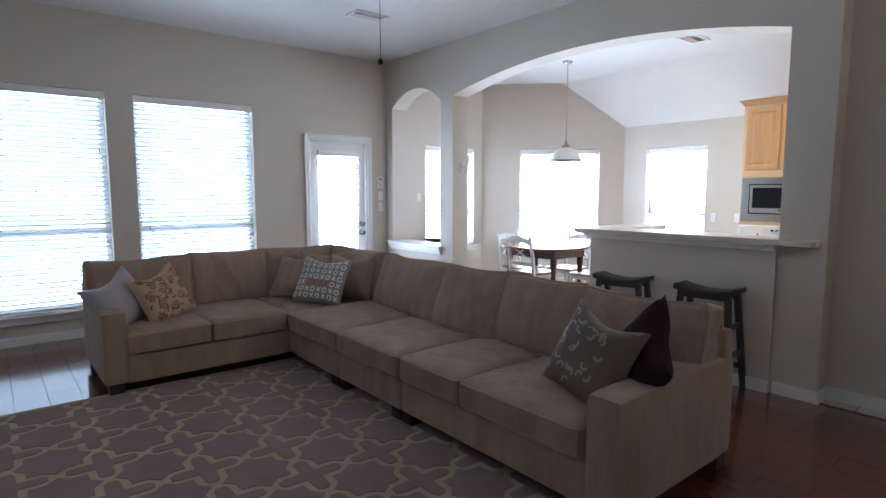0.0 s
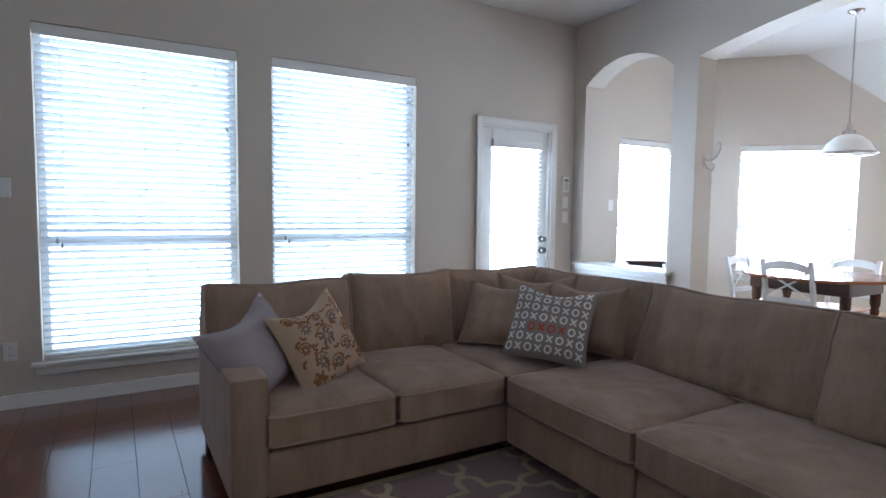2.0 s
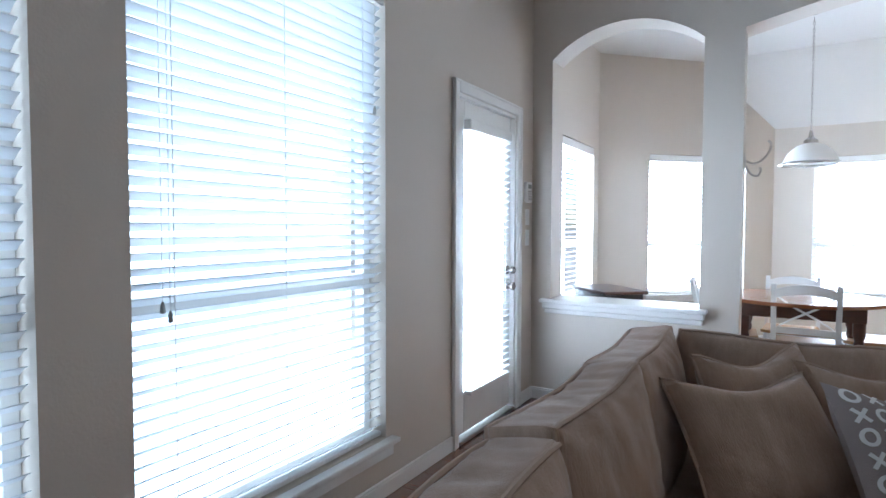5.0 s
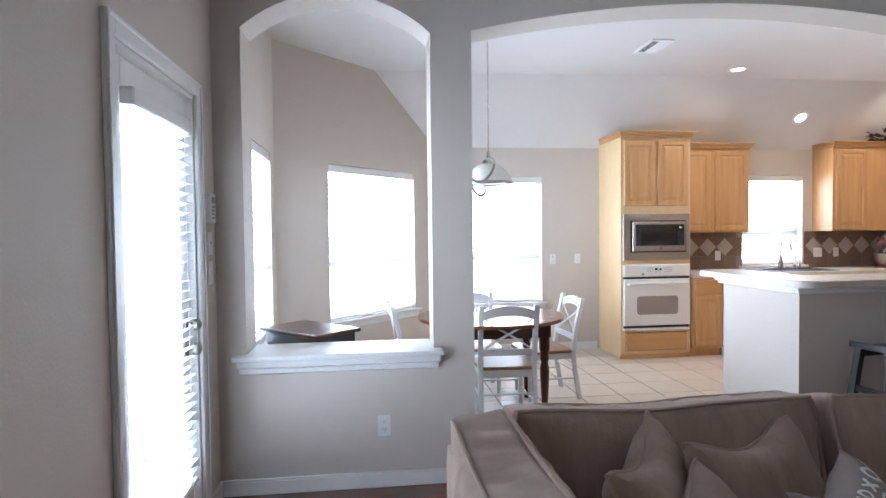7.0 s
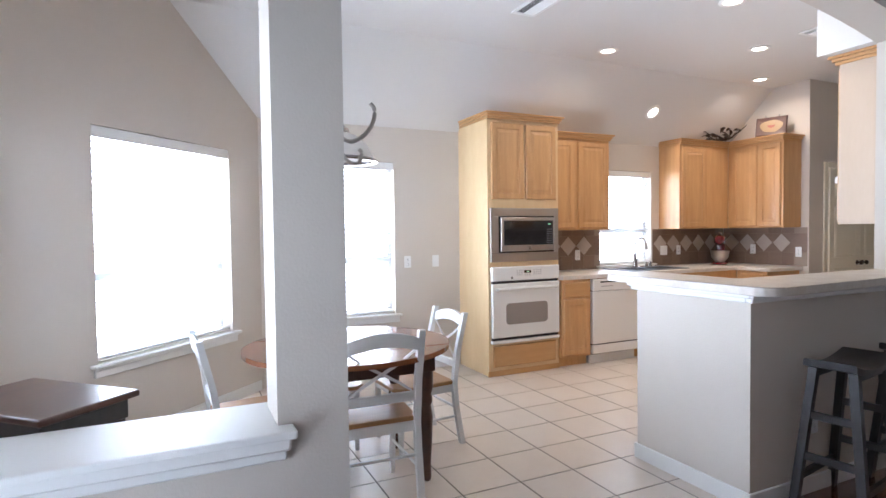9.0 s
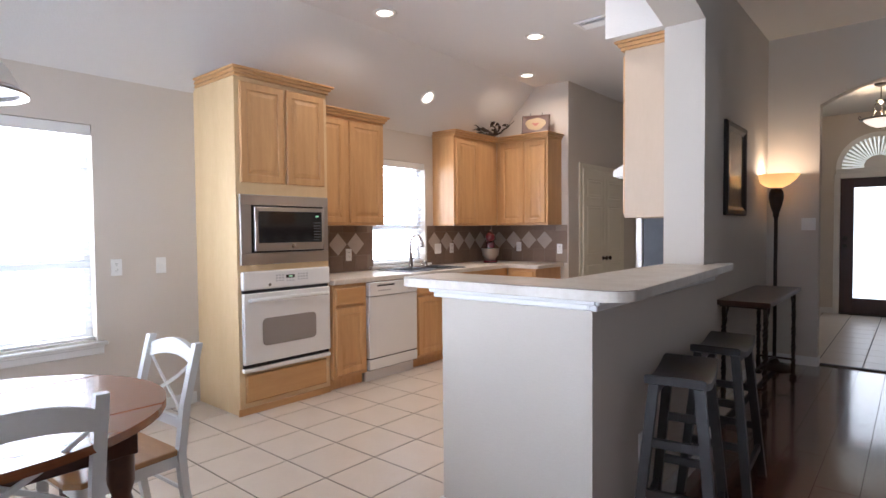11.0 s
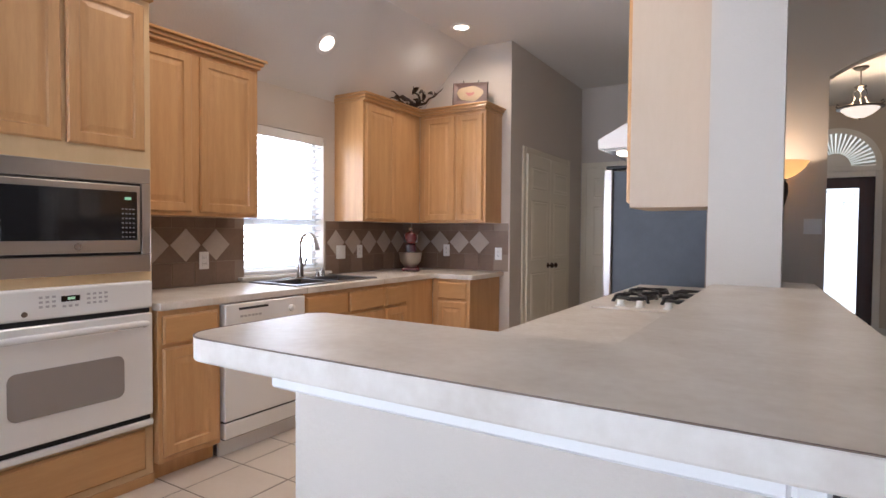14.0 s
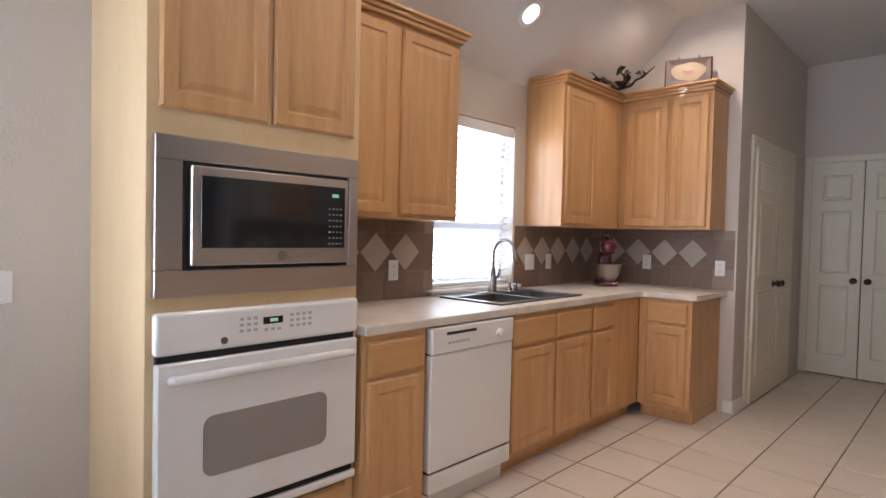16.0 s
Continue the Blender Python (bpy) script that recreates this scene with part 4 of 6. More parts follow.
def worktop():
    c = thing("worktop", pose(0, 0, 0), "cream mottled laminate worktop, L-shaped, with the sink", "worktop")
    f, b = BASE_X - 0.025, -6.78
    # the run along the outer wall is left open for the sink
    part("slab", boxes((f, EAST - 0.012, -5.27, -4.272, 0.874, 0.914), bevel=0.004), M_COUNTER, c)
    part("slab", boxes((f, 2.735, -6.08, -5.2702, 0.874, 0.914), bevel=0.003), M_COUNTER, c)
    part("slab", boxes((3.165, EAST - 0.012, -6.08, -5.2702, 0.874, 0.914), bevel=0.003), M_COUNTER, c)
    pts = [(f, -6.0802), (EAST - 0.012, -6.0802), (EAST - 0.012, BACK + 0.012), (2.235, BACK + 0.012), (2.235, b - 0.05), (2.25, b - 0.015), (2.285, b), (f - 0.06, b), (f - 0.018, b + 0.015), (f, b + 0.06)]
    part("slab", counter("slab", pts[::-1], 0.914, 0.04, ""), M_COUNTER, c)


worktop()
low = thing("worktop", pose(0, 0, 0), "cream mottled laminate worktop with the gas cooktop", "worktop")
part("slab", boxes((0.235, 0.885, -6.80, -3.575, 0.874, 0.914), bevel=0.004), M_COUNTER, low)

HX, HY = -0.03, -3.345   # living-side and nook-side faces of the half wall
half = boxes((HX, 0.16, -4.868, HY, 0.0, 1.058), (0.16, 0.70, -3.49, HY, 0.0, 1.058), bevel=0)
structure("half_wall", half, M_WALL, "greige half wall that carries the breakfast bar")
cap = boxes((HX - 0.034, HX, -4.868, HY + 0.034, 1.012, 1.0575), (HX, 0.725, HY, HY + 0.034, 1.012, 1.0575), (HX - 0.05, HX - 0.0342, -4.868, HY + 0.05, 1.035, 1.0575), (HX - 0.0342, 0.74, HY + 0.0342, HY + 0.05, 1.035, 1.0575), (0.70, 0.74, -3.49, HY, 1.02, 1.0575), bevel=0.005)
structure("bar_trim", cap, M_TRIM, "white moulding under the bar top")
structure("baseboard", boxes((HX - 0.014, HX, -4.868, HY + 0.014, 0, 0.088), (HX, 0.714, HY, HY + 0.014, 0, 0.088), (0.70, 0.714, -3.49, HY, 0, 0.088), bevel=0.003), M_TRIM, "white painted baseboard")


def bar_top():
    b = thing("breakfast_bar", pose(0, 0, 0), "L-shaped cream laminate breakfast bar with rounded corners", "counter")
    x0, x1, y1, y2, xi = -0.205, 0.875, -3.235, -3.575, 0.215
    ys = -5.12
    r = 0.095
    out = [(x0 + r - r * math.cos(q), y1 - r + r * math.sin(q)) for q in (radians(i * 9) for i in range(11))]
    out += [(x1 - 0.07 + 0.07 * math.sin(q), y1 - 0.07 + 0.07 * math.cos(q)) for q in (radians(i * 15) for i in range(7))]
    out += [(x1, y2 + 0.03), (x1 - 0.03, y2), (xi + 0.02, y2), (xi, y2 - 0.02), (xi, -4.868), (-0.002, -4.868), (-0.002, ys), (x0 + 0.12, ys), (x0 + 0.10, ys + 0.02)]
    part("slab", counter("slab", out[::-1], 1.10, 0.042, ""), M_COUNTER, b)
    edge = mat("bar_edge_line", (0.16, 0.11, 0.08), 0.6)
    loop = [(x, y, 1.0992) for x, y in out[:20]]
    part("edge_seam", tube(loop, 0.0013, 5), edge, b, "dark laminate seam")


bar_top()


# ---------------------------------------------------------------- backsplash (pieces made at the end of the file)
SPLASH = []


def splash(name, m, length, label):
    s = structure(name, boxes((0, length, -0.004, -0.0005, 0.915, 1.364), bevel=0), M_SPGROUT, label)
    s.matrix_basis = m
    SPLASH.append((s, length))


splash("backsplash_1", east(EAST, -4.275), 1.02, "brown stone backsplash with pale diamonds")
splash("backsplash_2", east(EAST, -6.12), 1.25, "brown stone backsplash with pale diamonds")
splash("backsplash_3", pose(EAST - 0.006, BACK, 0, 0, 0, 180), EAST - 2.20, "brown stone backsplash with pale diamonds")
splash("backsplash_4", pose(ARCH_T, -6.80, 0, 0, 0, 90), 1.92, "brown stone backsplash behind the cooktop")


# ---------------------------------------------------------------- appliances
def microwave():
    a = thing("microwave_oven", east(TALL_X - 0.022, -3.487), "built-in stainless steel microwave with black glass", "microwave")
    W, H = 0.765, 0.505
    z = 1.075
    part("trim_kit", boxes((0, W, -0.004, 0.021, z, z + 0.085), (0, W, -0.004, 0.021, z + H - 0.075, z + H), (0, 0.085, -0.004, 0.021, z + 0.085, z + H - 0.075), (W - 0.045, W, -0.004, 0.021, z + 0.085, z + H - 0.075), bevel=0.003), M_STEEL, a, "wide brushed steel surround")
    # black sheet as the shade round the microwave door
    part("cavity_gap", boxes((0.085, W - 0.045, 0.006, 0.02, z + 0.085, z + H - 0.075), bevel=0), M_GAPSHADE, a)
    part("door", boxes((0.105, W - 0.057, -0.016, 0.004, z + 0.098, z + H - 0.088), bevel=0.004), M_STEEL, a, "brushed steel microwave door")
    part("window", boxes((0.135, W - 0.075, -0.0195, -0.0162, z + 0.155, z + H - 0.118), bevel=0.001), M_BLACKGL, a, "black glass window")
    part("logo", lathe([(0.0, 0.0), (0.016, 0.0), (0.015, 0.003), (0, 0.003)], 20), M_CHROME, a, "", False, pose(0.425, -0.0165, z + 0.128, 90, 0, 0))
    disp = glow("green_display", (0.25, 0.6, 0.35), 0.35)
    part("clock_display", boxes((W - 0.135, W - 0.105, -0.0204, -0.0198, z + H - 0.158, z + H - 0.145), bevel=0), disp, a, "small green clock digits")
    keys = mat("grey_key_print", (0.18, 0.18, 0.18), 0.6)
    lay(a, boxes((0, 0.010, -0.0005, 0, 0, 0.006), bevel=0), keys, "key", [pose(W - 0.15 + 0.017 * i, -0.0197, z + 0.168 + 0.022 * j) for i in range(4) for j in range(7)])


microwave()


def wall_oven():
    a = thing("wall_oven", east(TALL_X - 0.022, -3.487), "white built-in wall oven with grey glass window", "oven")
    W = 0.765
    en = mat("white_enamel", (0.78, 0.77, 0.74), 0.22, vary=0.03, scale=4)
    part("control_panel", boxes((0, W, -0.02, 0.021, 0.895, 1.03), bevel=0.014, seg=3), en, a, "white control panel")
    # black sheet behind the oven door, painting the shade in its gaps
    part("gap", boxes((0.01, W - 0.01, -0.002, 0.02, 0.305, 0.895), bevel=0), M_GAPSHADE, a)
    part("door", boxes((0.004, W - 0.004, -0.022, 0.012, 0.365, 0.872), bevel=0.006), en, a, "white oven door")
    bm = prism([(p[0] + W / 2, p[1]) for p in loop_rect(0.47, 0.20, 0.035, 0)], 0, 0.003)
    bmesh.ops.transform(bm, matrix=pose(0, -0.0222, 0.585, 90, 0, 0), verts=bm.verts)
    part("window", bm, M_OVENGL, a, "grey tinted oven window")
    part("handle", tube([(0.05, -0.024, 0.818), (0.055, -0.052, 0.825), (0.09, -0.062, 0.828), (W / 2, -0.066, 0.83), (W - 0.09, -0.062, 0.828), (W - 0.055, -0.052, 0.825), (W - 0.05, -0.024, 0.818)], 0.016, 10), en, a, "white bowed handle", True)
    part("kick_strip", boxes((0.0, W, -0.018, 0.021, 0.308, 0.338), bevel=0.005), en, a)
    # black strip for the shaded slit above the kick strip
    part("kick_line", boxes((0.02, W - 0.02, -0.008, 0.012, 0.344, 0.350), bevel=0), M_GAPSHADE, a)
    part("display", boxes((W / 2 - 0.03, W / 2 + 0.045, -0.0225, -0.0203, 0.965, 0.99), bevel=0), M_BLACKGL, a, "black clock display")
    part("digits", boxes((W / 2 - 0.005, W / 2 + 0.025, -0.0232, -0.0227, 0.972, 0.984), bevel=0), glow("oven_digits", (0.35, 0.6, 0.4), 0.45), a)
    k = mat("grey_button_print", (0.42, 0.41, 0.40), 0.6)
    spots = [(u, zz) for u in (-0.115, -0.09, -0.065, 0.075, 0.10, 0.125, 0.15) for zz in (0.945, 0.965, 0.985)] + [(u, 0.94) for u in (-0.025, 0.0, 0.025)]
    lay(a, boxes((0, 0.014, -0.001, 0, 0, 0.010), bevel=0), k, "button", [pose(W / 2 + u, -0.0202, zz) for u, zz in spots])
    part("logo", lathe([(0.0, 0.0), (0.012, 0.0), (0.011, 0.003), (0, 0.003)], 16), M_PEWTER, a, "", False, pose(0.215, -0.0202, 0.925, 90, 0, 0))


wall_oven()


def dishwasher():
    a = thing("dishwasher", east(BASE_X - 0.02, -4.642), "white built-in dishwasher under the worktop", "dishwasher")
    W = 0.60
    en = bpy.data.materials["white_enamel"]
    part("control_panel", boxes((0, W, -0.012, 0.04, 0.745, 0.866), bevel=0.006), en, a, "white control panel")
    part("door", boxes((0, W, -0.006, 0.04, 0.205, 0.742), bevel=0.005), en, a)
    part("lower_panel", boxes((0, W, -0.006, 0.04, 0.105, 0.195), bevel=0.004), en, a)
    # shade between the dishwasher panels, put in as a black sheet
    part("gap", boxes((0.004, W - 0.004, 0.006, 0.04, 0.1, 0.86), bevel=0), M_GAPSHADE, a)
    part("toe_panel", boxes((0, W, 0.05, 0.07, 0.0, 0.1), bevel=0.002), en, a)
    # no real opening: black strip on the panel for the slot's shade
    part("vent_slot", boxes((0.09, 0.30, -0.0135, -0.0122, 0.828, 0.842), bevel=0.0005), M_GAPSHADE, a, "black strip for the shade in the latch slot")
    part("dial", lathe([(0, 0), (0.022, 0.0), (0.020, 0.016), (0.010, 0.02), (0, 0.02)], 20), en, a, "white dial", True, pose(0.48, -0.0122, 0.80, 90, 0, 0))
    lay(a, boxes((0, 0.02, -0.0007, 0, 0, 0.012), bevel=0), bpy.data.materials["grey_button_print"], "button", [pose(0.10 + i * 0.026, -0.0121, 0.785) for i in range(6)])


dishwasher()


def fridge():
    a = thing("refrigerator", pose(0.06, 0, 0) @ Matrix.Diagonal((1, 1, 1.012, 1)), "stainless refrigerator with dark grey textured side", "refrigerator")
    part("body", boxes((0.30, 1.03, -7.72, -6.83, 0.02, 1.715), bevel=0.006), M_DARKSTEEL, a, "dark grey textured cabinet")
    for y0, y1 in ((-7.27, -6.825), (-7.725, -7.278)):
        part("door", boxes((1.035, 1.10, y0, y1, 0.66, 1.73), bevel=0.012, seg=2), M_STEEL, a, "brushed steel door")
    part("freezer_drawer", boxes((1.035, 1.10, -7.725, -6.825, 0.06, 0.645), bevel=0.012, seg=2), M_STEEL, a, "brushed steel freezer drawer")
    for y in (-7.215, -7.335):
        part("handle", tube([(1.10, y, 0.82), (1.135, y, 0.86), (1.165, y, 1.1), (1.168, y, 1.25), (1.16, y, 1.42), (1.135, y, 1.60), (1.10, y, 1.63)], 0.013, 8), M_STEEL, a, "curved steel handle", True)
    part("handle", tube([(1.10, -7.60, 0.60), (1.15, -7.60, 0.60), (1.155, -7.28, 0.60), (1.15, -6.94, 0.60), (1.10, -6.94, 0.60)], 0.013, 8), M_STEEL, a, "steel drawer handle", True)
    part("hinge_cover", boxes((0.93, 1.09, -6.95, -6.84, 1.7305, 1.755), bevel=0.006), M_BLACK, a)
    for x, y in ((0.36, -6.9), (0.95, -6.9), (0.36, -7.65), (0.95, -7.65)):
        part("foot", lathe([(0.025, 0.0), (0.025, 0.0195)], 12, x, y), M_BLACK, a)


fridge()


def cooktop():
    a = thing("cooktop", pose(0, 0, 0.9145), "cream gas cooktop with black grates", "cooktop")
    part("plate", boxes((0.285, 0.80, -6.20, -5.36, 0.0, 0.012), bevel=0.004), M_COUNTER, a, "cream enamel plate")
    for i, (x, y) in enumerate(((0.42, -6.0), (0.66, -6.0), (0.42, -5.68), (0.66, -5.68))):
        g = bmesh.new()
        add_tube(g, [(x + 0.10 * math.cos(q), y + 0.12 * math.sin(q), 0.035) for q in (2 * math.pi * k / 16 for k in range(16))], 0.009, 6, True)
        for k in range(4):
            q = math.pi / 4 + math.pi / 2 * k
            add_tube(g, [(x + 0.125 * math.cos(q), y + 0.15 * math.sin(q), 0.013), (x + 0.11 * math.cos(q), y + 0.13 * math.sin(q), 0.04), (x + 0.035 * math.cos(q), y + 0.04 * math.sin(q), 0.044)], 0.009, 6)
        part("grate", g, M_BLACK, a, "black cast grate", True)
        part("burner", lathe([(0.045, 0.012), (0.045, 0.022), (0.03, 0.03), (0.0, 0.03)], 18, x, y), M_BLACK, a, "", True)
    for x in (0.36, 0.45, 0.58, 0.67):
        part("knob", lathe([(0.024, 0.012), (0.024, 0.018), (0.017, 0.02), (0.015, 0.042), (0.0, 0.044)], 16, x, -5.42), M_WHITE, a, "white plastic knob", True)


cooktop()


def hood():
    a = thing("range_hood", pose(0, 0, 0), "white slanted range hood with lit lamp", "range hood")
    bm = bmesh.new()
    sec = [(0.24, 1.70), (0.80, 1.70), (0.80, 1.745), (0.60, 1.848), (0.24, 1.848)]
    p = [bm.verts.new((x, -6.22, z)) for x, z in sec]
    q = [bm.verts.new((x, -5.45, z)) for x, z in sec]
    for i in range(5):
        bm.faces.new((p[i], p[(i + 1) % 5], q[(i + 1) % 5], q[i]))
    bm.faces.new(p), bm.faces.new(q[::-1])
    part("canopy", bm, M_WHITE, a, "white enamel canopy")
    part("underside", boxes((0.25, 0.78, -6.20, -5.47, 1.688, 1.699), bevel=0.002), M_STEEL, a)
    part("lamp_lens", boxes((0.60, 0.73, -5.62, -5.52, 1.676, 1.6875), bevel=0.004), glow("hood_lens", (1.0, 0.86, 0.62), 9.0), a, "lit lamp lens")


hood()


def sink():
    a = thing("kitchen_sink", pose(0, 0, 0.914), "grey double-bowl drop-in sink", "sink")
    ms = mat("grey_sink_steel", (0.22, 0.23, 0.25), 0.3, 0.9, vary=0.2, scale=10)
    x0, x1, y0, y1 = 2.735, 3.165, -6.08, -5.27
    e, r = 0.02, 0.05
    part("rim", boxes((x0 - e, x0 + 0.03, y0 - e, y1 + e, 0.0005, 0.010), (x1 - 0.075, x1 + e, y0 - e, y1 + e, 0.0005, 0.010), (x0 + 0.03, x1 - 0.075, y1 - 0.025, y1 + e, 0.0005, 0.010), (x0 + 0.03, x1 - 0.075, y0 - e, y0 + 0.025, 0.0005, 0.010), (x0 + 0.03, x1 - 0.075, -5.69, -5.66, 0.0005, 0.010), bevel=0.004), ms, a)
    for a0, a1 in ((y0 + 0.025, -5.69), (-5.66, y1 - 0.025)):
        part("bowl", boxes((x0 + 0.03, x1 - 0.075, a0, a1, -0.18, -0.172), (x0 + 0.026, x0 + 0.0299, a0, a1, -0.172, 0.0), (x1 - 0.0749, x1 - 0.071, a0, a1, -0.172, 0.0), (x0 + 0.03, x1 - 0.075, a0 + 0.0001, a0 + 0.004, -0.172, 0.0), (x0 + 0.03, x1 - 0.075, a1 - 0.004, a1 - 0.0001, -0.172, 0.0), bevel=0), ms, a, "deep grey bowl")
    f = thing("faucet", pose(3.125, -5.68, 0.9245), "brushed nickel pull-down faucet with high arc", "faucet")
    part("base_plate", boxes((-0.03, 0.03, -0.12, 0.12, 0.0, 0.008), bevel=0.004), M_CHROME, f)
    part("body", lathe([(0.027, 0.008), (0.026, 0.05), (0.022, 0.12), (0.016, 0.16), (0.0, 0.16)], 18), M_CHROME, f, "", True)
    arc = [(0, 0, 0.15), (0, 0, 0.24)] + [(-0.085 + 0.085 * math.cos(q), 0, 0.24 + 0.10 * math.sin(q)) for q in (radians(i * 18) for i in range(1, 9))]
    part("spout", tube(arc, 0.012, 10), M_CHROME, f, "high arc spout", True)
    x, _, z = arc[-1]
    part("spray_head", tube([(x, 0, z), (x - 0.010, 0, z - 0.03), (x - 0.022, 0, z - 0.085)], [0.013, 0.017, 0.021], 10), M_CHROME, f, "pull-down spray head", True)
    part("lever", tube([(0, -0.02, 0.09), (0, -0.05, 0.10), (0.0, -0.065, 0.15)], [0.012, 0.009, 0.008], 8), M_CHROME, f, "side lever", True)
    part("dispenser", lathe([(0.018, 0.0), (0.016, 0.03), (0.009, 0.035), (0.009, 0.055), (0.0, 0.055)], 12, 0.0, -0.18), M_CHROME, f, "soap dispenser", True)
    part("side_spray", lathe([(0.020, 0.0), (0.016, 0.02), (0.014, 0.05), (0.0, 0.06)], 12, 0.0, -0.24), M_CHROME, f, "side sprayer", True)


sink()


def mixer():
    a = thing("stand_mixer", pose(3.02, -6.98, 0.9145, 0, 0, 215), "dark red stand mixer with steel bowl", "mixer")
    part("foot", soft_box(0.17, 0.30, 0.035, 0.016), M_RED, a, "", True, pose(0, 0, 0))
    part("column", soft_box(0.10, 0.09, 0.24, 0.03), M_RED, a, "", True, pose(0, 0.10, 0.03))
    part("head", soft_box(0.125, 0.33, 0.125, 0.058), M_RED, a, "rounded red motor head", True, pose(0, 0.0, 0.245))
    part("band", boxes((-0.064, 0.064, -0.12, -0.105, 0.27, 0.34), bevel=0.004), M_CHROME, a)
    part("bowl", lathe([(0.0, 0.035), (0.055, 0.036), (0.06, 0.05), (0.095, 0.09), (0.108, 0.17), (0.112, 0.172), (0.106, 0.168), (0.09, 0.09), (0.0, 0.05)], 24, 0, -0.06), M_STEEL, a, "polished steel bowl", True)
    part("knob", lathe([(0.022, 0.37), (0.03, 0.385), (0.022, 0.40), (0, 0.405)], 14, 0, -0.02), M_CHROME, a, "", True)


mixer()


# ---------------------------------------------------------------- ceiling lights
def can_light(m, label, lit=True):
    a = thing("recessed_light", m, label, "ceiling light", "recessed ceiling lights")
    part("trim_ring", lathe([(0.062, -0.002), (0.094, -0.002), (0.096, -0.006), (0.090, -0.010), (0.066, -0.010), (0.062, -0.002)], 28), M_TRIM, a, "white trim ring", True)
    part("lens", lathe([(0.0, -0.005), (0.060, -0.005), (0.061, -0.0015), (0.0, -0.0015)], 24), M_LENS, a, "glowing lens")
    lamp = new("bulb", bpy.data.lights.new("bulb", "AREA"))
    lamp.data.shape, lamp.data.size, lamp.data.energy, lamp.data.color = "DISK", 0.12, CAN_WATTS, (1.0, 0.85, 0.66)
    lamp.data.spread = radians(150)
    lamp.parent = a
    lamp.matrix_basis = pose(0, 0, -0.012)


M_LENS = glow("can_lens", (1.0, 0.90, 0.72), 6.0)
for x, y in ((2.30, -4.55), (1.05, -4.62), (1.69, -5.82), (2.41, -6.85)):
    can_light(pose(x, y, KCEIL), "round recessed ceiling light, lit warm white")
SL = math.degrees(math.atan2(KCEIL - SLOPE_Z, EAST - FOLD_X))
xs = 2.97
can_light(pose(xs, -5.80, KCEIL - (xs - FOLD_X) * (KCEIL - SLOPE_Z) / (EAST - FOLD_X), 0, SL, 0), "round recessed light in the sloped ceiling, lit warm white")


def air_vent(m, label):
    a = thing("air_vent", m, label, "air vent", "ceiling air vents")
    w, d = 0.36, 0.21
    part("frame", boxes((-w / 2, w / 2, -d / 2, -d / 2 + 0.028, -0.014, -0.001), (-w / 2, w / 2, d / 2 - 0.028, d / 2, -0.014, -0.001), (-w / 2, -w / 2 + 0.028, -d / 2 + 0.028, d / 2 - 0.028, -0.014, -0.001), (w / 2 - 0.028, w / 2, -d / 2 + 0.028, d / 2 - 0.028, -0.014, -0.001), bevel=0.003), M_TRIM, a)
    # no duct is built; a dark sheet paints the shade behind the slats
    part("backing", boxes((-w / 2 + 0.028, w / 2 - 0.028, -d / 2 + 0.028, d / 2 - 0.028, -0.004, -0.001), bevel=0), mat("vent_dark", (0.10, 0.10, 0.09), 0.9), a, "dark sheet for the shade behind the slats")
    first = None
    for i in range(9):
        mm = pose(0, -d / 2 + 0.04 + i * 0.0162, -0.009, 35 if i < 5 else -35, 0, 0)
        if first is None:
            first = part("slat", boxes((-w / 2 + 0.028, w / 2 - 0.028, -0.007, 0.007, -0.0008, 0.0008), bevel=0), M_TRIM, a, at=mm)
        else:
            again(first, mm)


air_vent(pose(1.69, -3.32, KCEIL, 0, 0, 0), "white louvred ceiling air vent")
air_vent(pose(1.10, -5.85, KCEIL, 0, 0, 0), "white louvred ceiling air vent")
air_vent(pose(-1.24, -1.56, CEIL, 0, 0, 0), "white louvred living room ceiling vent")


def pendant():
    x, y, zr = 1.55, -1.79, 1.80
    a = thing("pendant_lamp", pose(x, y, 0), "white glass dome pendant on a nickel chain, unlit", "pendant lamp")
    part("canopy", lathe([(0.0, KCEIL - 0.035), (0.02, KCEIL - 0.032), (0.06, KCEIL - 0.012), (0.065, KCEIL - 0.001), (0.0, KCEIL - 0.001)], 24), M_CHROME, a, "nickel ceiling canopy", True)
    bm = bmesh.new()
    z = zr + 0.27
    i = 0
    while z < KCEIL - 0.045:
        pts = [((0.008 * math.cos(q)) if i % 2 else 0.0, 0.0 if i % 2 else 0.008 * math.cos(q), z + 0.018 * math.sin(q)) for q in (2 * math.pi * k / 8 for k in range(8))]
        add_tube(bm, pts, 0.0025, 5, True)
        z += 0.029
        i += 1
    part("chain", bm, M_CHROME, a, "nickel link chain")
    part("cap", lathe([(0.0, zr + 0.17), (0.055, zr + 0.165), (0.05, zr + 0.20), (0.02, zr + 0.225), (0.012, zr + 0.27), (0.0, zr + 0.275)], 20), M_CHROME, a, "turned nickel cap", True)
    part("shade", lathe([(0.05, zr + 0.175), (0.10, zr + 0.155), (0.16, zr + 0.10), (0.195, zr + 0.03), (0.20, zr + 0.02), (0.194, zr + 0.02), (0.155, zr + 0.095), (0.096, zr + 0.149), (0.05, zr + 0.169)], 36), M_FROST, a, "frosted white glass dome", True)
    part("rim", lathe([(0.196, zr + 0.002), (0.222, zr - 0.004), (0.224, zr + 0.004), (0.205, zr + 0.019), (0.196, zr + 0.019), (0.196, zr + 0.002)], 36), M_CHROME, a, "nickel rim", True)


pendant()


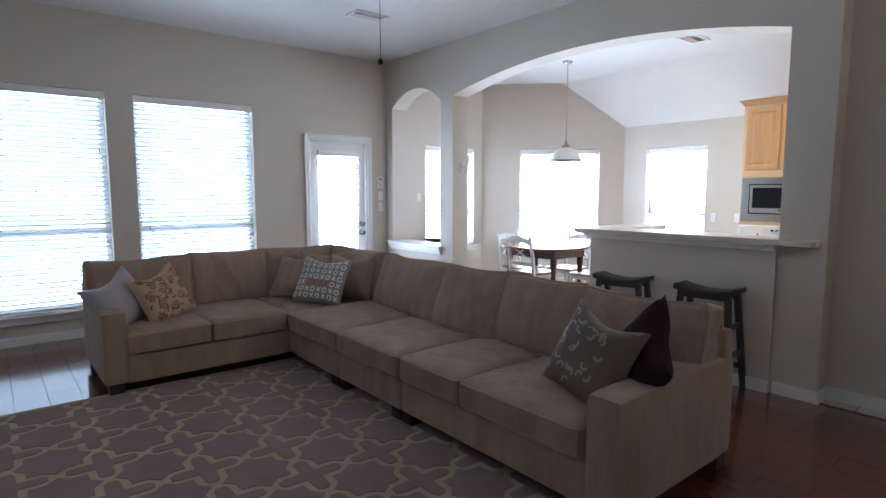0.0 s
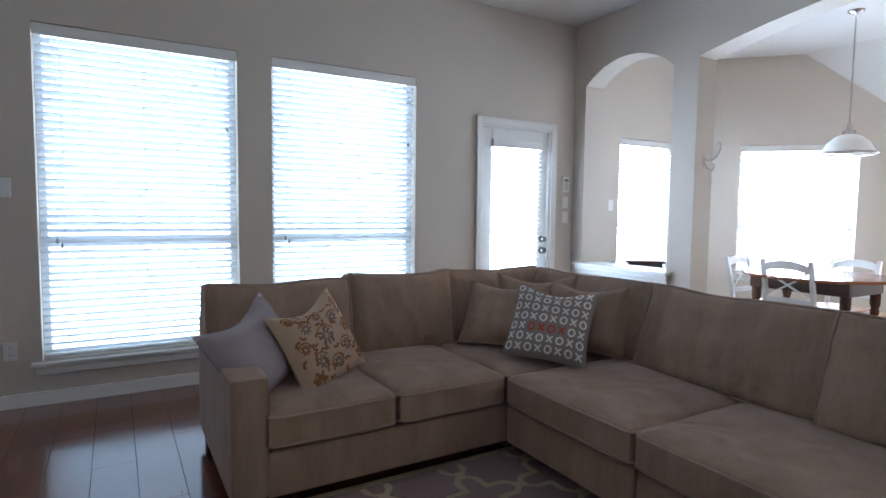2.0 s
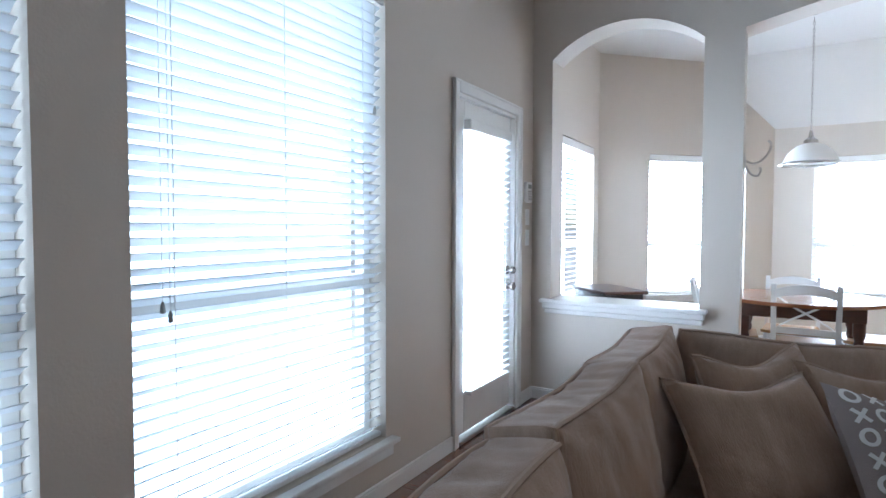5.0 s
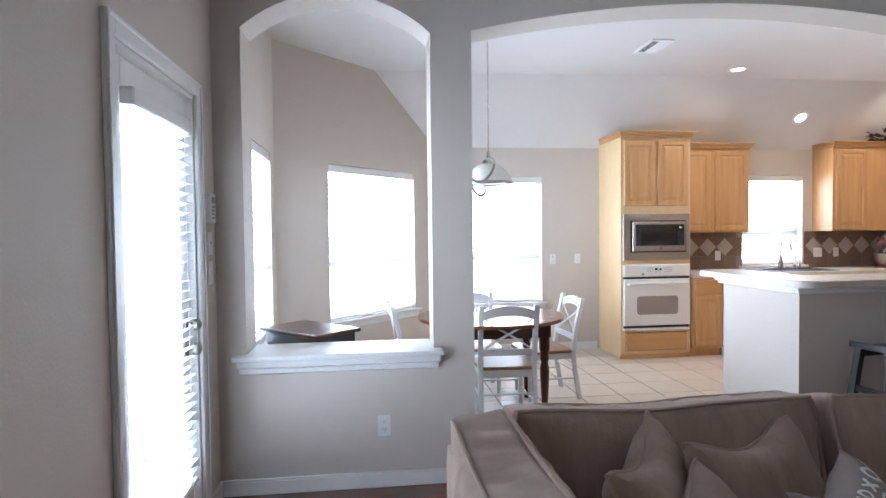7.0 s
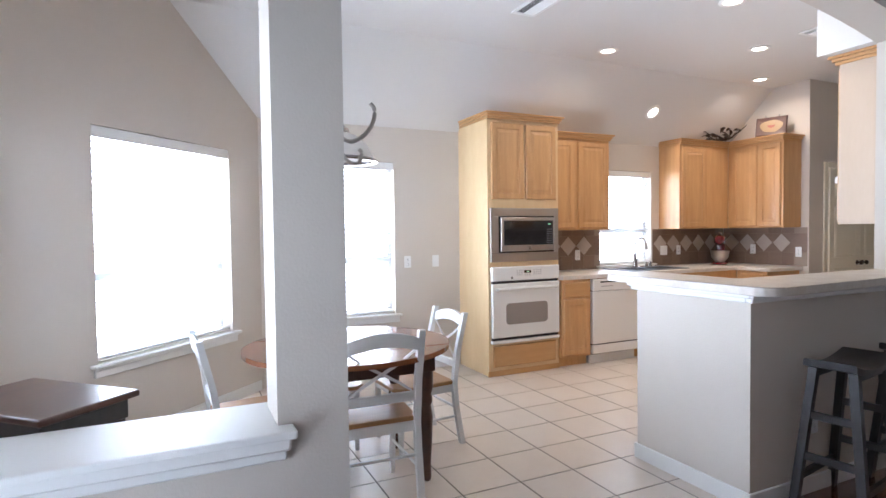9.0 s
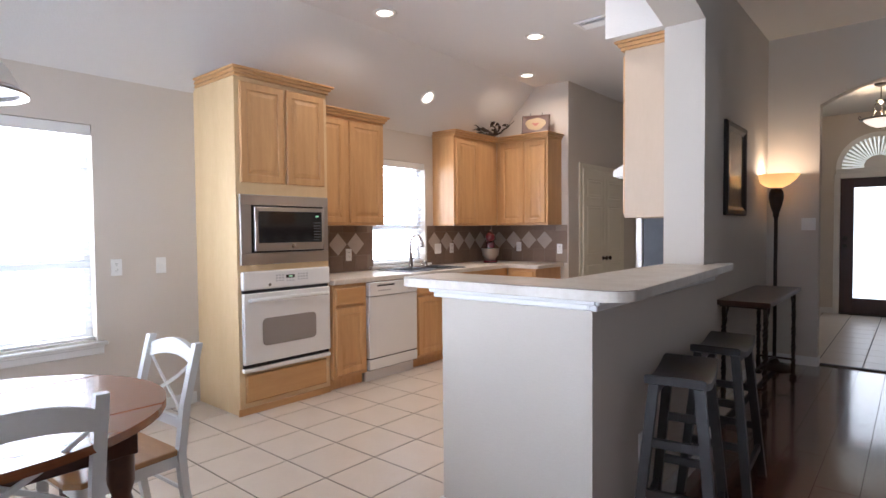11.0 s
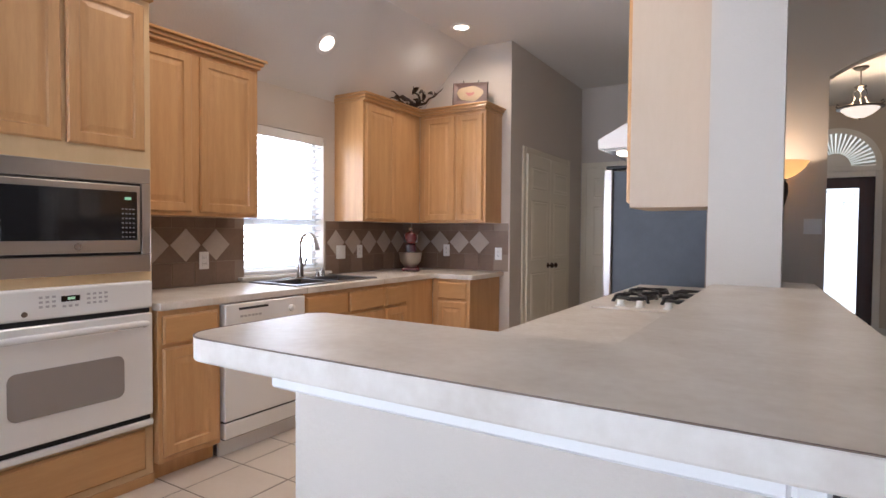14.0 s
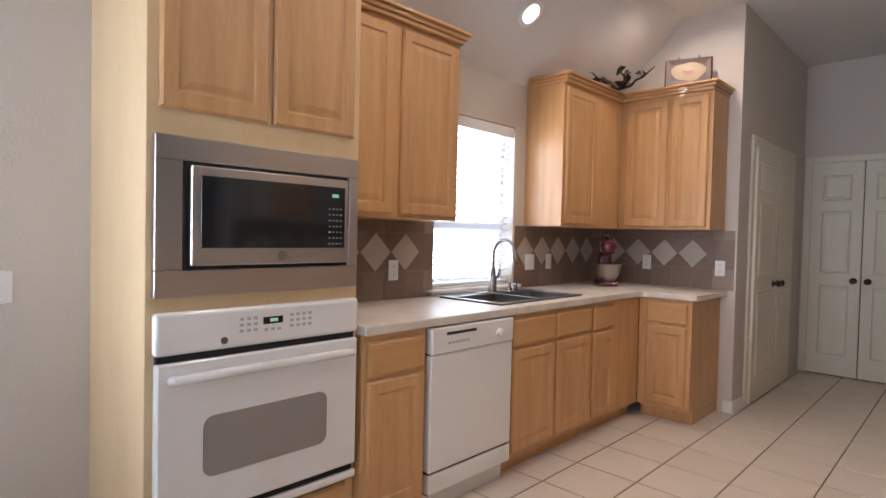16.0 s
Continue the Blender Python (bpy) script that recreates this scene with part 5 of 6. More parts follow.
def pull_chain():
    a = thing("fan_pull_chain", pose(-2.37, -3.51, 0), "thin metal pull chain with a small ball", "pull chain")
    part("chain", tube([(0, 0, 2.205), (0, 0, CEIL)], 0.0022, 5), M_PEWTER, a)
    part("ball", lathe([(0.0, 2.168), (0.012, 2.173), (0.016, 2.188), (0.010, 2.201), (0.0, 2.206)], 12), M_BRONZE, a, "bronze ball end", True)


pull_chain()


# ---------------------------------------------------------------- dining table and chairs
def dining_table():
    a = thing("dining_table", pose(1.24, -1.73, 0), "oval cherry drop-leaf dining table with turned legs", "table")
    n = 48
    rx, ry = 0.55, 0.57
    prof = [(0.985, 0.722), (1.0, 0.728), (1.0, 0.742), (0.99, 0.75)]
    for u0, u1 in ((-1.0, -0.52), (-0.518, 0.518), (0.52, 1.0)):
        q1, q0 = math.acos(max(-1, u0)), math.acos(min(1, u1))
        top = [(rx * math.cos(q), ry * math.sin(q)) for q in (q0 + (q1 - q0) * k / 16 for k in range(17))]
        out = top + [(x, -y) for x, y in top[::-1] if abs(y) > 1e-6]
        out = [p for i, p in enumerate(out) if math.dist(p, out[i - 1]) > 1e-5]
        bm = prism(out, 0.724, 0.75)
        e = [x for x in bm.edges if abs(x.verts[0].co.z - x.verts[1].co.z) < 1e-6]
        bmesh.ops.bevel(bm, geom=e, offset=0.005, segments=2, affect="EDGES", profile=0.5)
        part("tabletop", bm, M_TABLE, a, "polished cherry board with a drop-leaf seam")
    part("apron", boxes((-0.27, 0.27, -0.40, -0.375, 0.61, 0.7235), (-0.27, 0.27, 0.375, 0.40, 0.61, 0.7235), (-0.295, -0.27, -0.40, 0.40, 0.61, 0.7235), (0.27, 0.295, -0.40, 0.40, 0.61, 0.7235), bevel=0.003), M_DARKWOOD, a, "dark cherry apron")
    for sx in (-1, 1):
        for sy in (-1, 1):
            leg = lathe([(0.0, 0.0), (0.018, 0.0), (0.024, 0.02), (0.022, 0.10), (0.030, 0.22), (0.036, 0.36), (0.026, 0.42), (0.034, 0.44), (0.034, 0.46), (0.028, 0.48), (0.04, 0.52), (0.04, 0.60), (0.04, 0.7235), (0.0, 0.7235)], 16, sx * 0.255, sy * 0.36)
            part("leg", leg, M_DARKWOOD, a, "turned cherry leg", True)


dining_table()


def build_chair(m):
    c = thing("dining_chair", m, "white painted crossback chair with honey wood seat", "chair", "chairs round the table")
    w = 0.40
    seat = prism([(-w / 2, 0.0), (w / 2, 0.0), (w / 2 + 0.02, -0.38), (w / 2 - 0.03, -0.42), (-w / 2 + 0.03, -0.42), (-w / 2 - 0.02, -0.38)][::-1], 0.435, 0.462)
    bmesh.ops.bevel(seat, geom=[e for e in seat.edges if abs(e.verts[0].co.z - e.verts[1].co.z) < 1e-6], offset=0.006, segments=2, affect="EDGES", profile=0.5)
    part("seat", seat, M_SEAT, c, "honey-stained wooden seat")
    part("seat_rail", boxes((-w / 2 + 0.03, w / 2 - 0.03, -0.385, -0.365, 0.38, 0.4345), (-w / 2 + 0.02, w / 2 - 0.02, -0.02, 0.0, 0.38, 0.4345), (-w / 2 + 0.005, -w / 2 + 0.025, -0.37, -0.01, 0.38, 0.4345), (w / 2 - 0.025, w / 2 - 0.005, -0.37, -0.01, 0.38, 0.4345), bevel=0.002), M_CHAIR, c)
    for s in (-1, 1):
        x = s * (w / 2 - 0.005)
        bm = bmesh.new()
        line = [(0.055, 0.0), (0.012, 0.28), (0.0, 0.44), (0.025, 0.66), (0.085, 0.935)]
        for (ya, za), (yb, zb) in zip(line, line[1:]):
            v = [bm.verts.new((x + dx, y + dy, z)) for z, y in ((za, ya), (zb, yb)) for dx, dy in ((-0.017, -0.016), (0.017, -0.016), (0.017, 0.016), (-0.017, 0.016))]
            for f in ((0, 1, 5, 4), (1, 2, 6, 5), (2, 3, 7, 6), (3, 0, 4, 7), (3, 2, 1, 0), (4, 5, 6, 7)):
                bm.faces.new([v[i] for i in f])
        bmesh.ops.remove_doubles(bm, verts=bm.verts, dist=0.0005)
        part("back_post", bm, M_CHAIR, c)
        part("front_leg", lathe([(0.014, 0.0), (0.019, 0.12), (0.021, 0.30), (0.021, 0.4345), (0.0, 0.4345)], 10, s * (w / 2 - 0.02), -0.37), M_CHAIR, c, "", True)
        part("stretcher", tube([(s * (w / 2 - 0.012), 0.02, 0.20), (s * (w / 2 - 0.02), -0.37, 0.20)], 0.009, 6), M_CHAIR, c, "", True)
    for y, z in ((0.02, 0.26), (-0.37, 0.26)):
        part("stretcher", tube([(-w / 2 + 0.01, y, z), (w / 2 - 0.01, y, z)], 0.009, 6), M_CHAIR, c, "", True)
    bm = bmesh.new()
    prev = None
    for i in range(13):
        u = 2 * i / 12 - 1
        x = u * (w / 2 - 0.012)
        y = 0.072 + 0.018 * (1 - u * u)
        zt, zb = 0.890 + 0.045 * (1 - u * u), 0.825 + 0.035 * (1 - u * u)
        row = [bm.verts.new((x, y + dy, z)) for z, dy in ((zb, -0.01), (zt, -0.002), (zt, 0.018), (zb, 0.01))]
        if prev:
            for k in range(4):
                bm.faces.new((prev[k], prev[(k + 1) % 4], row[(k + 1) % 4], row[k]))
        else:
            bm.faces.new(row)
        prev = row
    bm.faces.new(prev[::-1])
    part("crest_rail", bm, M_CHAIR, c, "arched white crest rail", True)
    part("lower_rail", boxes((-w / 2 + 0.012, w / 2 - 0.012, 0.004, 0.024, 0.55, 0.60), bevel=0.003), M_CHAIR, c)
    for s in (-1, 1):
        bm = bmesh.new()
        pts = [(s * (w / 2 - 0.03), 0.016, 0.60), (s * 0.09, 0.034, 0.66), (0.0, 0.046, 0.715), (-s * 0.09, 0.058, 0.77), (-s * (w / 2 - 0.03), 0.068, 0.835)]
        prev = None
        for x, y, z in pts:
            row = [bm.verts.new((x - s * dz * 0.5, y + dy + (0.004 if s > 0 else -0.004), z + dz)) for dz, dy in ((-0.012, -0.005), (0.012, -0.005), (0.012, 0.005), (-0.012, 0.005))]
            if prev:
                for k in range(4):
                    bm.faces.new((prev[k], prev[(k + 1) % 4], row[(k + 1) % 4], row[k]))
            else:
                bm.faces.new(row)
            prev = row
        bm.faces.new(prev[::-1])
        part("cross_brace", bm, M_CHAIR, c, "crossed back brace")
    return c


# chair's own front is toward -y
LOWER = Matrix.Diagonal((1, 1, 0.95, 1))
chair = build_chair(pose(0.80, -1.76, 0, 0, 0, 88) @ LOWER)
copy_thing(chair, pose(1.57, -2.44, 0, 0, 0, 184) @ LOWER)
copy_thing(chair, pose(1.95, -1.70, 0, 0, 0, -92) @ LOWER)
copy_thing(chair, pose(1.36, -1.03, 0, 0, 0, 4) @ LOWER)


def corner_table():
    a = thing("corner_table", pose(0.60, -0.41, 0, 0, 0, -45), "small black wooden side table by the nook window", "side table")
    part("tabletop", boxes((-0.185, 0.185, -0.285, 0.285, 0.775, 0.80), bevel=0.007, seg=2), M_DARKWOOD, a, "dark brown table top")
    part("apron", boxes((-0.16, 0.16, -0.255, 0.255, 0.70, 0.7745), bevel=0.004), M_STOOL, a)
    for sx in (-1, 1):
        for sy in (-1, 1):
            part("leg", lathe([(0.016, 0.0), (0.022, 0.05), (0.018, 0.2), (0.024, 0.45), (0.018, 0.5), (0.024, 0.55), (0.024, 0.6995), (0, 0.6995)], 12, sx * 0.135, sy * 0.23), M_STOOL, a, "", True)


corner_table()


# ---------------------------------------------------------------- bar stools
def build_stool(m):
    c = thing("bar_stool", m, "black wooden saddle-seat bar stool", "stool", "stools at the breakfast bar")
    bm = bmesh.new()
    prev = None
    w, d = 0.43, 0.23
    for i in range(15):
        u = 2 * i / 14 - 1
        zt = 0.712 + 0.034 * u * u
        row = []
        for v, z in ((-1, zt - 0.034), (-1, zt - 0.006), (-0.93, zt), (0.93, zt), (1, zt - 0.006), (1, zt - 0.034)):
            row.append(bm.verts.new((u * w / 2, v * d / 2 * (1 - 0.04 * u ** 4), z)))
        if prev:
            for k in range(6):
                bm.faces.new((prev[k], prev[(k + 1) % 6], row[(k + 1) % 6], row[k]))
        else:
            bm.faces.new(row)
        prev = row
    bm.faces.new(prev[::-1])
    part("seat", bm, M_STOOL, c, "glossy black saddle seat", True)

    def bar(p, q, s, name):
        b = bmesh.new()
        vs = [b.verts.new((x + dx * s, y + dy * s, z)) for x, y, z in (p, q) for dx, dy in ((-1, -1), (1, -1), (1, 1), (-1, 1))]
        for f in ((0, 1, 5, 4), (1, 2, 6, 5), (2, 3, 7, 6), (3, 0, 4, 7), (3, 2, 1, 0), (4, 5, 6, 7)):
            b.faces.new([vs[i] for i in f])
        part(name, b, M_STOOL, c)

    foot = {}
    for sx in (-1, 1):
        for sy in (-1, 1):
            t, g = (sx * 0.165, sy * 0.082, 0.70), (sx * 0.215, sy * 0.150, 0.0)
            bar(g, t, 0.019, "leg")
            foot[sx, sy] = lambda z, t=t, g=g: (g[0] + (t[0] - g[0]) * z / 0.70, g[1] + (t[1] - g[1]) * z / 0.70)

    def rung(a, b, z):
        (xa, ya), (xb, yb) = foot[a](z), foot[b](z)
        bmr = bmesh.new()
        if abs(xa - xb) > abs(ya - yb):
            add_box(bmr, min(xa, xb) + 0.018, max(xa, xb) - 0.018, ya - 0.010, ya + 0.010, z - 0.018, z + 0.018, bevel=0.002)
        else:
            add_box(bmr, xa - 0.010, xa + 0.010, min(ya, yb) + 0.018, max(ya, yb) - 0.018, z - 0.018, z + 0.018, bevel=0.002)
        part("stretcher", bmr, M_STOOL, c)

    rung((-1, -1), (1, -1), 0.16)
    rung((-1, 1), (1, 1), 0.16)
    rung((-1, -1), (-1, 1), 0.27)
    rung((1, -1), (1, 1), 0.27)
    rung((-1, -1), (-1, 1), 0.47)
    rung((1, -1), (1, 1), 0.47)
    part("seat_rail", boxes((-0.15, 0.15, -0.09, -0.07, 0.655, 0.70), (-0.15, 0.15, 0.07, 0.09, 0.655, 0.70), bevel=0.002), M_STOOL, c)
    return c


stool = build_stool(pose(-0.215, -3.80, 0, 0, 0, 99))
copy_thing(stool, pose(-0.20, -4.50, 0, 0, 0, 93))


# ---------------------------------------------------------------- console, lamp, picture
def console():
    a = thing("console_table", pose(0.0, -6.45, 0) @ Matrix.Diagonal((1.22, 1.08, 1.04, 1)), "dark mahogany console table with twisted iron legs", "console table")
    part("tabletop", boxes((-0.15, 0.14, -0.62, 0.62, 0.725, 0.76), bevel=0.006, seg=2), M_DARKWOOD, a, "polished dark table top")
    part("frame", boxes((-0.13, 0.12, -0.59, 0.59, 0.712, 0.7245), bevel=0.001), M_BRONZE, a)
    for sx in (-0.115, 0.105):
        for sy in (-0.55, 0.55):
            bm = bmesh.new()
            prev = None
            for i in range(61):
                z = 0.03 + 0.68 * i / 60
                q = z * 42 if 0.12 < z < 0.62 else 0.12 * 42 if z <= 0.12 else 0.62 * 42
                r = 0.016 if (i // 6) % 2 else 0.013
                row = [bm.verts.new((sx + r * math.cos(q + k * math.pi / 2), sy + r * math.sin(q + k * math.pi / 2), z)) for k in range(4)]
                if prev:
                    for k in range(4):
                        bm.faces.new((prev[k], prev[(k + 1) % 4], row[(k + 1) % 4], row[k]))
                else:
                    bm.faces.new(row[::-1])
                prev = row
            bm.faces.new(prev)
            part("leg", bm, M_BRONZE, a, "twisted dark iron leg")
            part("foot", lathe([(0.0, 0.0), (0.022, 0.004), (0.026, 0.018), (0.016, 0.032), (0.0, 0.034)], 12, sx, sy), M_BRONZE, a, "", True)
            s = 1 if sy > 0 else -1
            sc = [(sx, sy - s * (0.02 + 0.09 * (1 - k / 14) * abs(math.cos(k * 0.45))), 0.70 - 0.16 * (k / 14) - 0.02 * math.sin(k * 0.9)) for k in range(15)]
            part("scroll", tube(sc, 0.007, 6), M_BRONZE, a, "scrolled iron bracket", True)
    for sy in (-0.55, 0.55):
        part("stretcher", tube([(-0.115, sy, 0.16), (0.105, sy, 0.16)], 0.009, 6), M_BRONZE, a, "", True)
    part("stretcher", tube([(-0.005, -0.55, 0.16), (-0.005, -0.2, 0.20), (-0.005, 0.2, 0.20), (-0.005, 0.55, 0.16)], 0.009, 6), M_BRONZE, a, "", True)


console()


def torchiere():
    a = thing("floor_lamp", pose(0.055, -7.36, 0), "bronze torchiere floor lamp with lit amber glass bowl", "floor lamp")
    part("base", lathe([(0.0, 0.0), (0.15, 0.0), (0.155, 0.012), (0.12, 0.03), (0.05, 0.05), (0.028, 0.09), (0.0, 0.09)], 28), M_BRONZE, a, "round bronze base", True)
    part("pole", lathe([(0.016, 0.09), (0.016, 0.7), (0.021, 0.71), (0.021, 0.73), (0.016, 0.74), (0.016, 1.42), (0.0, 1.42)], 14), M_BRONZE, a, "", True)
    part("urn", lathe([(0.016, 1.40), (0.028, 1.42), (0.024, 1.44), (0.045, 1.50), (0.062, 1.58), (0.058, 1.64), (0.04, 1.665), (0.052, 1.668), (0.052, 1.674), (0.03, 1.6745), (0.0, 1.6745)], 20), M_BRONZE, a, "carved bronze urn", True)
    bm = lathe([(0.045, 1.675), (0.10, 1.70), (0.155, 1.745), (0.186, 1.795), (0.181, 1.797), (0.15, 1.752), (0.096, 1.708), (0.04, 1.682)], 36)
    sh = bpy.data.materials.new("amber_glass")
    sh.use_nodes = True
    n, l = sh.node_tree.nodes, sh.node_tree.links
    b = n["Principled BSDF"]
    b.inputs["Base Color"].default_value, b.inputs["Roughness"].default_value = (0.85, 0.66, 0.42, 1), 0.3
    tr, mx = n.new("ShaderNodeBsdfTranslucent"), n.new("ShaderNodeMixShader")
    tr.inputs[0].default_value = (0.97, 0.80, 0.56, 1)
    mx.inputs[0].default_value = 0.6
    l.new(b.outputs[0], mx.inputs[1]), l.new(tr.outputs[0], mx.inputs[2]), l.new(mx.outputs[0], n["Material Output"].inputs[0])
    part("shade", bm, sh, a, "amber alabaster glass bowl", True)
    lamp = new("bulb", bpy.data.lights.new("bulb", "POINT"))
    lamp.data.energy, lamp.data.color, lamp.data.shadow_soft_size = TORCH_WATTS, (1.0, 0.80, 0.56), 0.03
    lamp.parent = a
    lamp.matrix_basis = pose(0, 0, 1.77)


torchiere()


def picture():
    a = thing("wall_picture", pose(0.1795, -6.33, 1.77, 0, 0, -90), "dark wooden frame with a dim bronze-brown painting", "picture")
    w, h, f = 0.62, 0.72, 0.075
    part("frame", rings_frame(w, h, f), M_STOOL, a, "wide black-brown frame")
    part("canvas", boxes((-w / 2 + f - 0.01, w / 2 - f + 0.01, -0.014, -0.006, -h / 2 + f - 0.01, h / 2 - f + 0.01), bevel=0), mat("dim_painting", (0.16, 0.085, 0.035), 0.18, vary=0.9, scale=3, dark=(0.05, 0.03, 0.018)), a, "glossy brown painted canvas")


def rings_frame(w, h, f):
    bm = bmesh.new()
    loops = []
    for ins, y in ((0, 0.0), (0, -0.022), (0.012, -0.034), (f * 0.55, -0.030), (f * 0.8, -0.018), (f, -0.012), (f, 0.0)):
        loops.append([bm.verts.new((sx * (w / 2 - ins), y, sz * (h / 2 - ins))) for sx, sz in ((-1, -1), (1, -1), (1, 1), (-1, 1))])
    for p, q in zip(loops, loops[1:] + loops[:1]):
        for j in range(4):
            bm.faces.new((p[j], p[(j + 1) % 4], q[(j + 1) % 4], q[j]))
    return bm


picture()


# ---------------------------------------------------------------- foyer: front door, fan window, chandelier
def front_door():
    a = thing("door_2", pose(0, -11.66, 0, 0, 0, 180), "closed dark mahogany front door with leaded glass", "door")
    tagged(a, kind="structure")
    u0, u1, z1 = 0.06, 0.94, 2.03
    part("casing", boxes((u0 - 0.075, u0, -0.02, 0.0, 0, z1 + 0.075), (u1, u1 + 0.075, -0.02, 0.0, 0, z1 + 0.075), (u0, u1, -0.02, 0.0, z1, z1 + 0.075), bevel=0.005), M_TRIM, a, "white casing")
    part("leaf", boxes((u0, u0 + 0.165, 0.03, 0.075, 0.015, z1), (u1 - 0.165, u1, 0.03, 0.075, 0.015, z1), (u0 + 0.165, u1 - 0.165, 0.03, 0.075, 0.015, 0.245), (u0 + 0.165, u1 - 0.165, 0.03, 0.075, 1.89, z1), bevel=0.004), M_DOORWD, a, "dark stained door leaf")
    p = part("pane", boxes((u0 + 0.165, u1 - 0.165, 0.048, 0.052, 0.245, 1.89), bevel=0), M_GLASS, a, "bright leaded glass")
    p.visible_shadow = False
    lead = bmesh.new()
    for x in (0.265, 0.29, 0.70, 0.725):
        add_box(lead, x, x + 0.005, 0.044, 0.0475, 1.50 if x in (0.29, 0.70) else 0.30, 1.88)
    for z in (1.70, 1.80, 0.30):
        add_box(lead, 0.228, 0.772, 0.044, 0.0475, z, z + 0.005)
    add_tube(lead, [(0.50 + 0.12 * math.cos(q), 0.046, 1.72 + 0.15 * math.sin(q)) for q in (2 * math.pi * k / 20 for k in range(20))], 0.003, 4, True)
    part("came", lead, M_PEWTER, a, "lead cames in the glass")
    for z, r in ((1.02, 0.022), (1.14, 0.026)):
        part("lock", lathe([(0.0, 0.0), (r + 0.008, 0.0), (r, 0.012), (0.014, 0.03), (0.018, 0.05), (0.0, 0.055)], 16), M_BRONZE, a, "bronze knob", True, pose(u0 + 0.06, 0.03, z, 90, 0, 0))
    part("threshold", boxes((u0, u1, -0.02, 0.15, 0.0, 0.0148), bevel=0.004), M_BRONZE, a)


front_door()


def fan_window():
    a = thing("window_7", pose(-0.505, -11.659, 2.175, 0, 0, 180), "half-round fan shutter with white sunburst louvres", "window")
    tagged(a, kind="structure")
    R = 0.43
    n = 30
    arc = [(R * math.cos(math.pi * k / n), R * math.sin(math.pi * k / n)) for k in range(n + 1)]
    bm = bmesh.new()
    prev = None
    for k in range(n + 1):
        q = math.pi * k / n
        row = [bm.verts.new((r * math.cos(q), y, r * math.sin(q))) for r, y in ((R, -0.002), (R, -0.03), (R + 0.07, -0.03), (R + 0.07, -0.002))]
        if prev:
            for j in range(4):
                bm.faces.new((prev[j], prev[(j + 1) % 4], row[(j + 1) % 4], row[j]))
        prev = row
    add_box(bm, -R - 0.07, R + 0.07, -0.03, -0.002, -0.07, 0.0, bevel=0.004)
    part("frame", bm, M_TRIM, a, "white half-round frame")
    pane = prism(arc, 0.0, 0.003)
    bmesh.ops.transform(pane, matrix=pose(0, -0.002, 0, 90, 0, 0), verts=pane.verts)
    # the wall is closed here, so the pane itself glows as the daylight
    part("pane", pane, glow("fan_daylight", (0.86, 0.95, 0.90), 1.0), a, "pane that glows in place of daylight behind the louvres")
    hub = prism([(0.17 * math.cos(math.pi * k / 16), 0.17 * math.sin(math.pi * k / 16)) for k in range(17)], 0.0, 0.02)
    bmesh.ops.transform(hub, matrix=pose(0, -0.006, 0, 90, 0, 0), verts=hub.verts)
    part("hub", hub, M_TRIM, a, "white half-round hub")
    first = None
    for k in range(24):
        q = 180 * (k + 0.5) / 24
        bmv = bmesh.new()
        vs = [bmv.verts.new(p) for p in ((0.165, -0.010, -0.008), (R, -0.010, -0.024), (R, -0.022, 0.016), (0.165, -0.016, 0.006))]
        bmv.faces.new(vs)
        r2 = bmesh.ops.extrude_face_region(bmv, geom=bmv.faces[:])
        bmesh.ops.translate(bmv, vec=(0, -0.004, 0), verts=[v for v in r2["geom"] if isinstance(v, bmesh.types.BMVert)])
        mm = pose(0, 0, 0, 0, -q, 0)
        if first is None:
            first = part("louvre", bmv, M_TRIM, a, at=mm)
        else:
            bmv.free()
            again(first, mm)


fan_window()


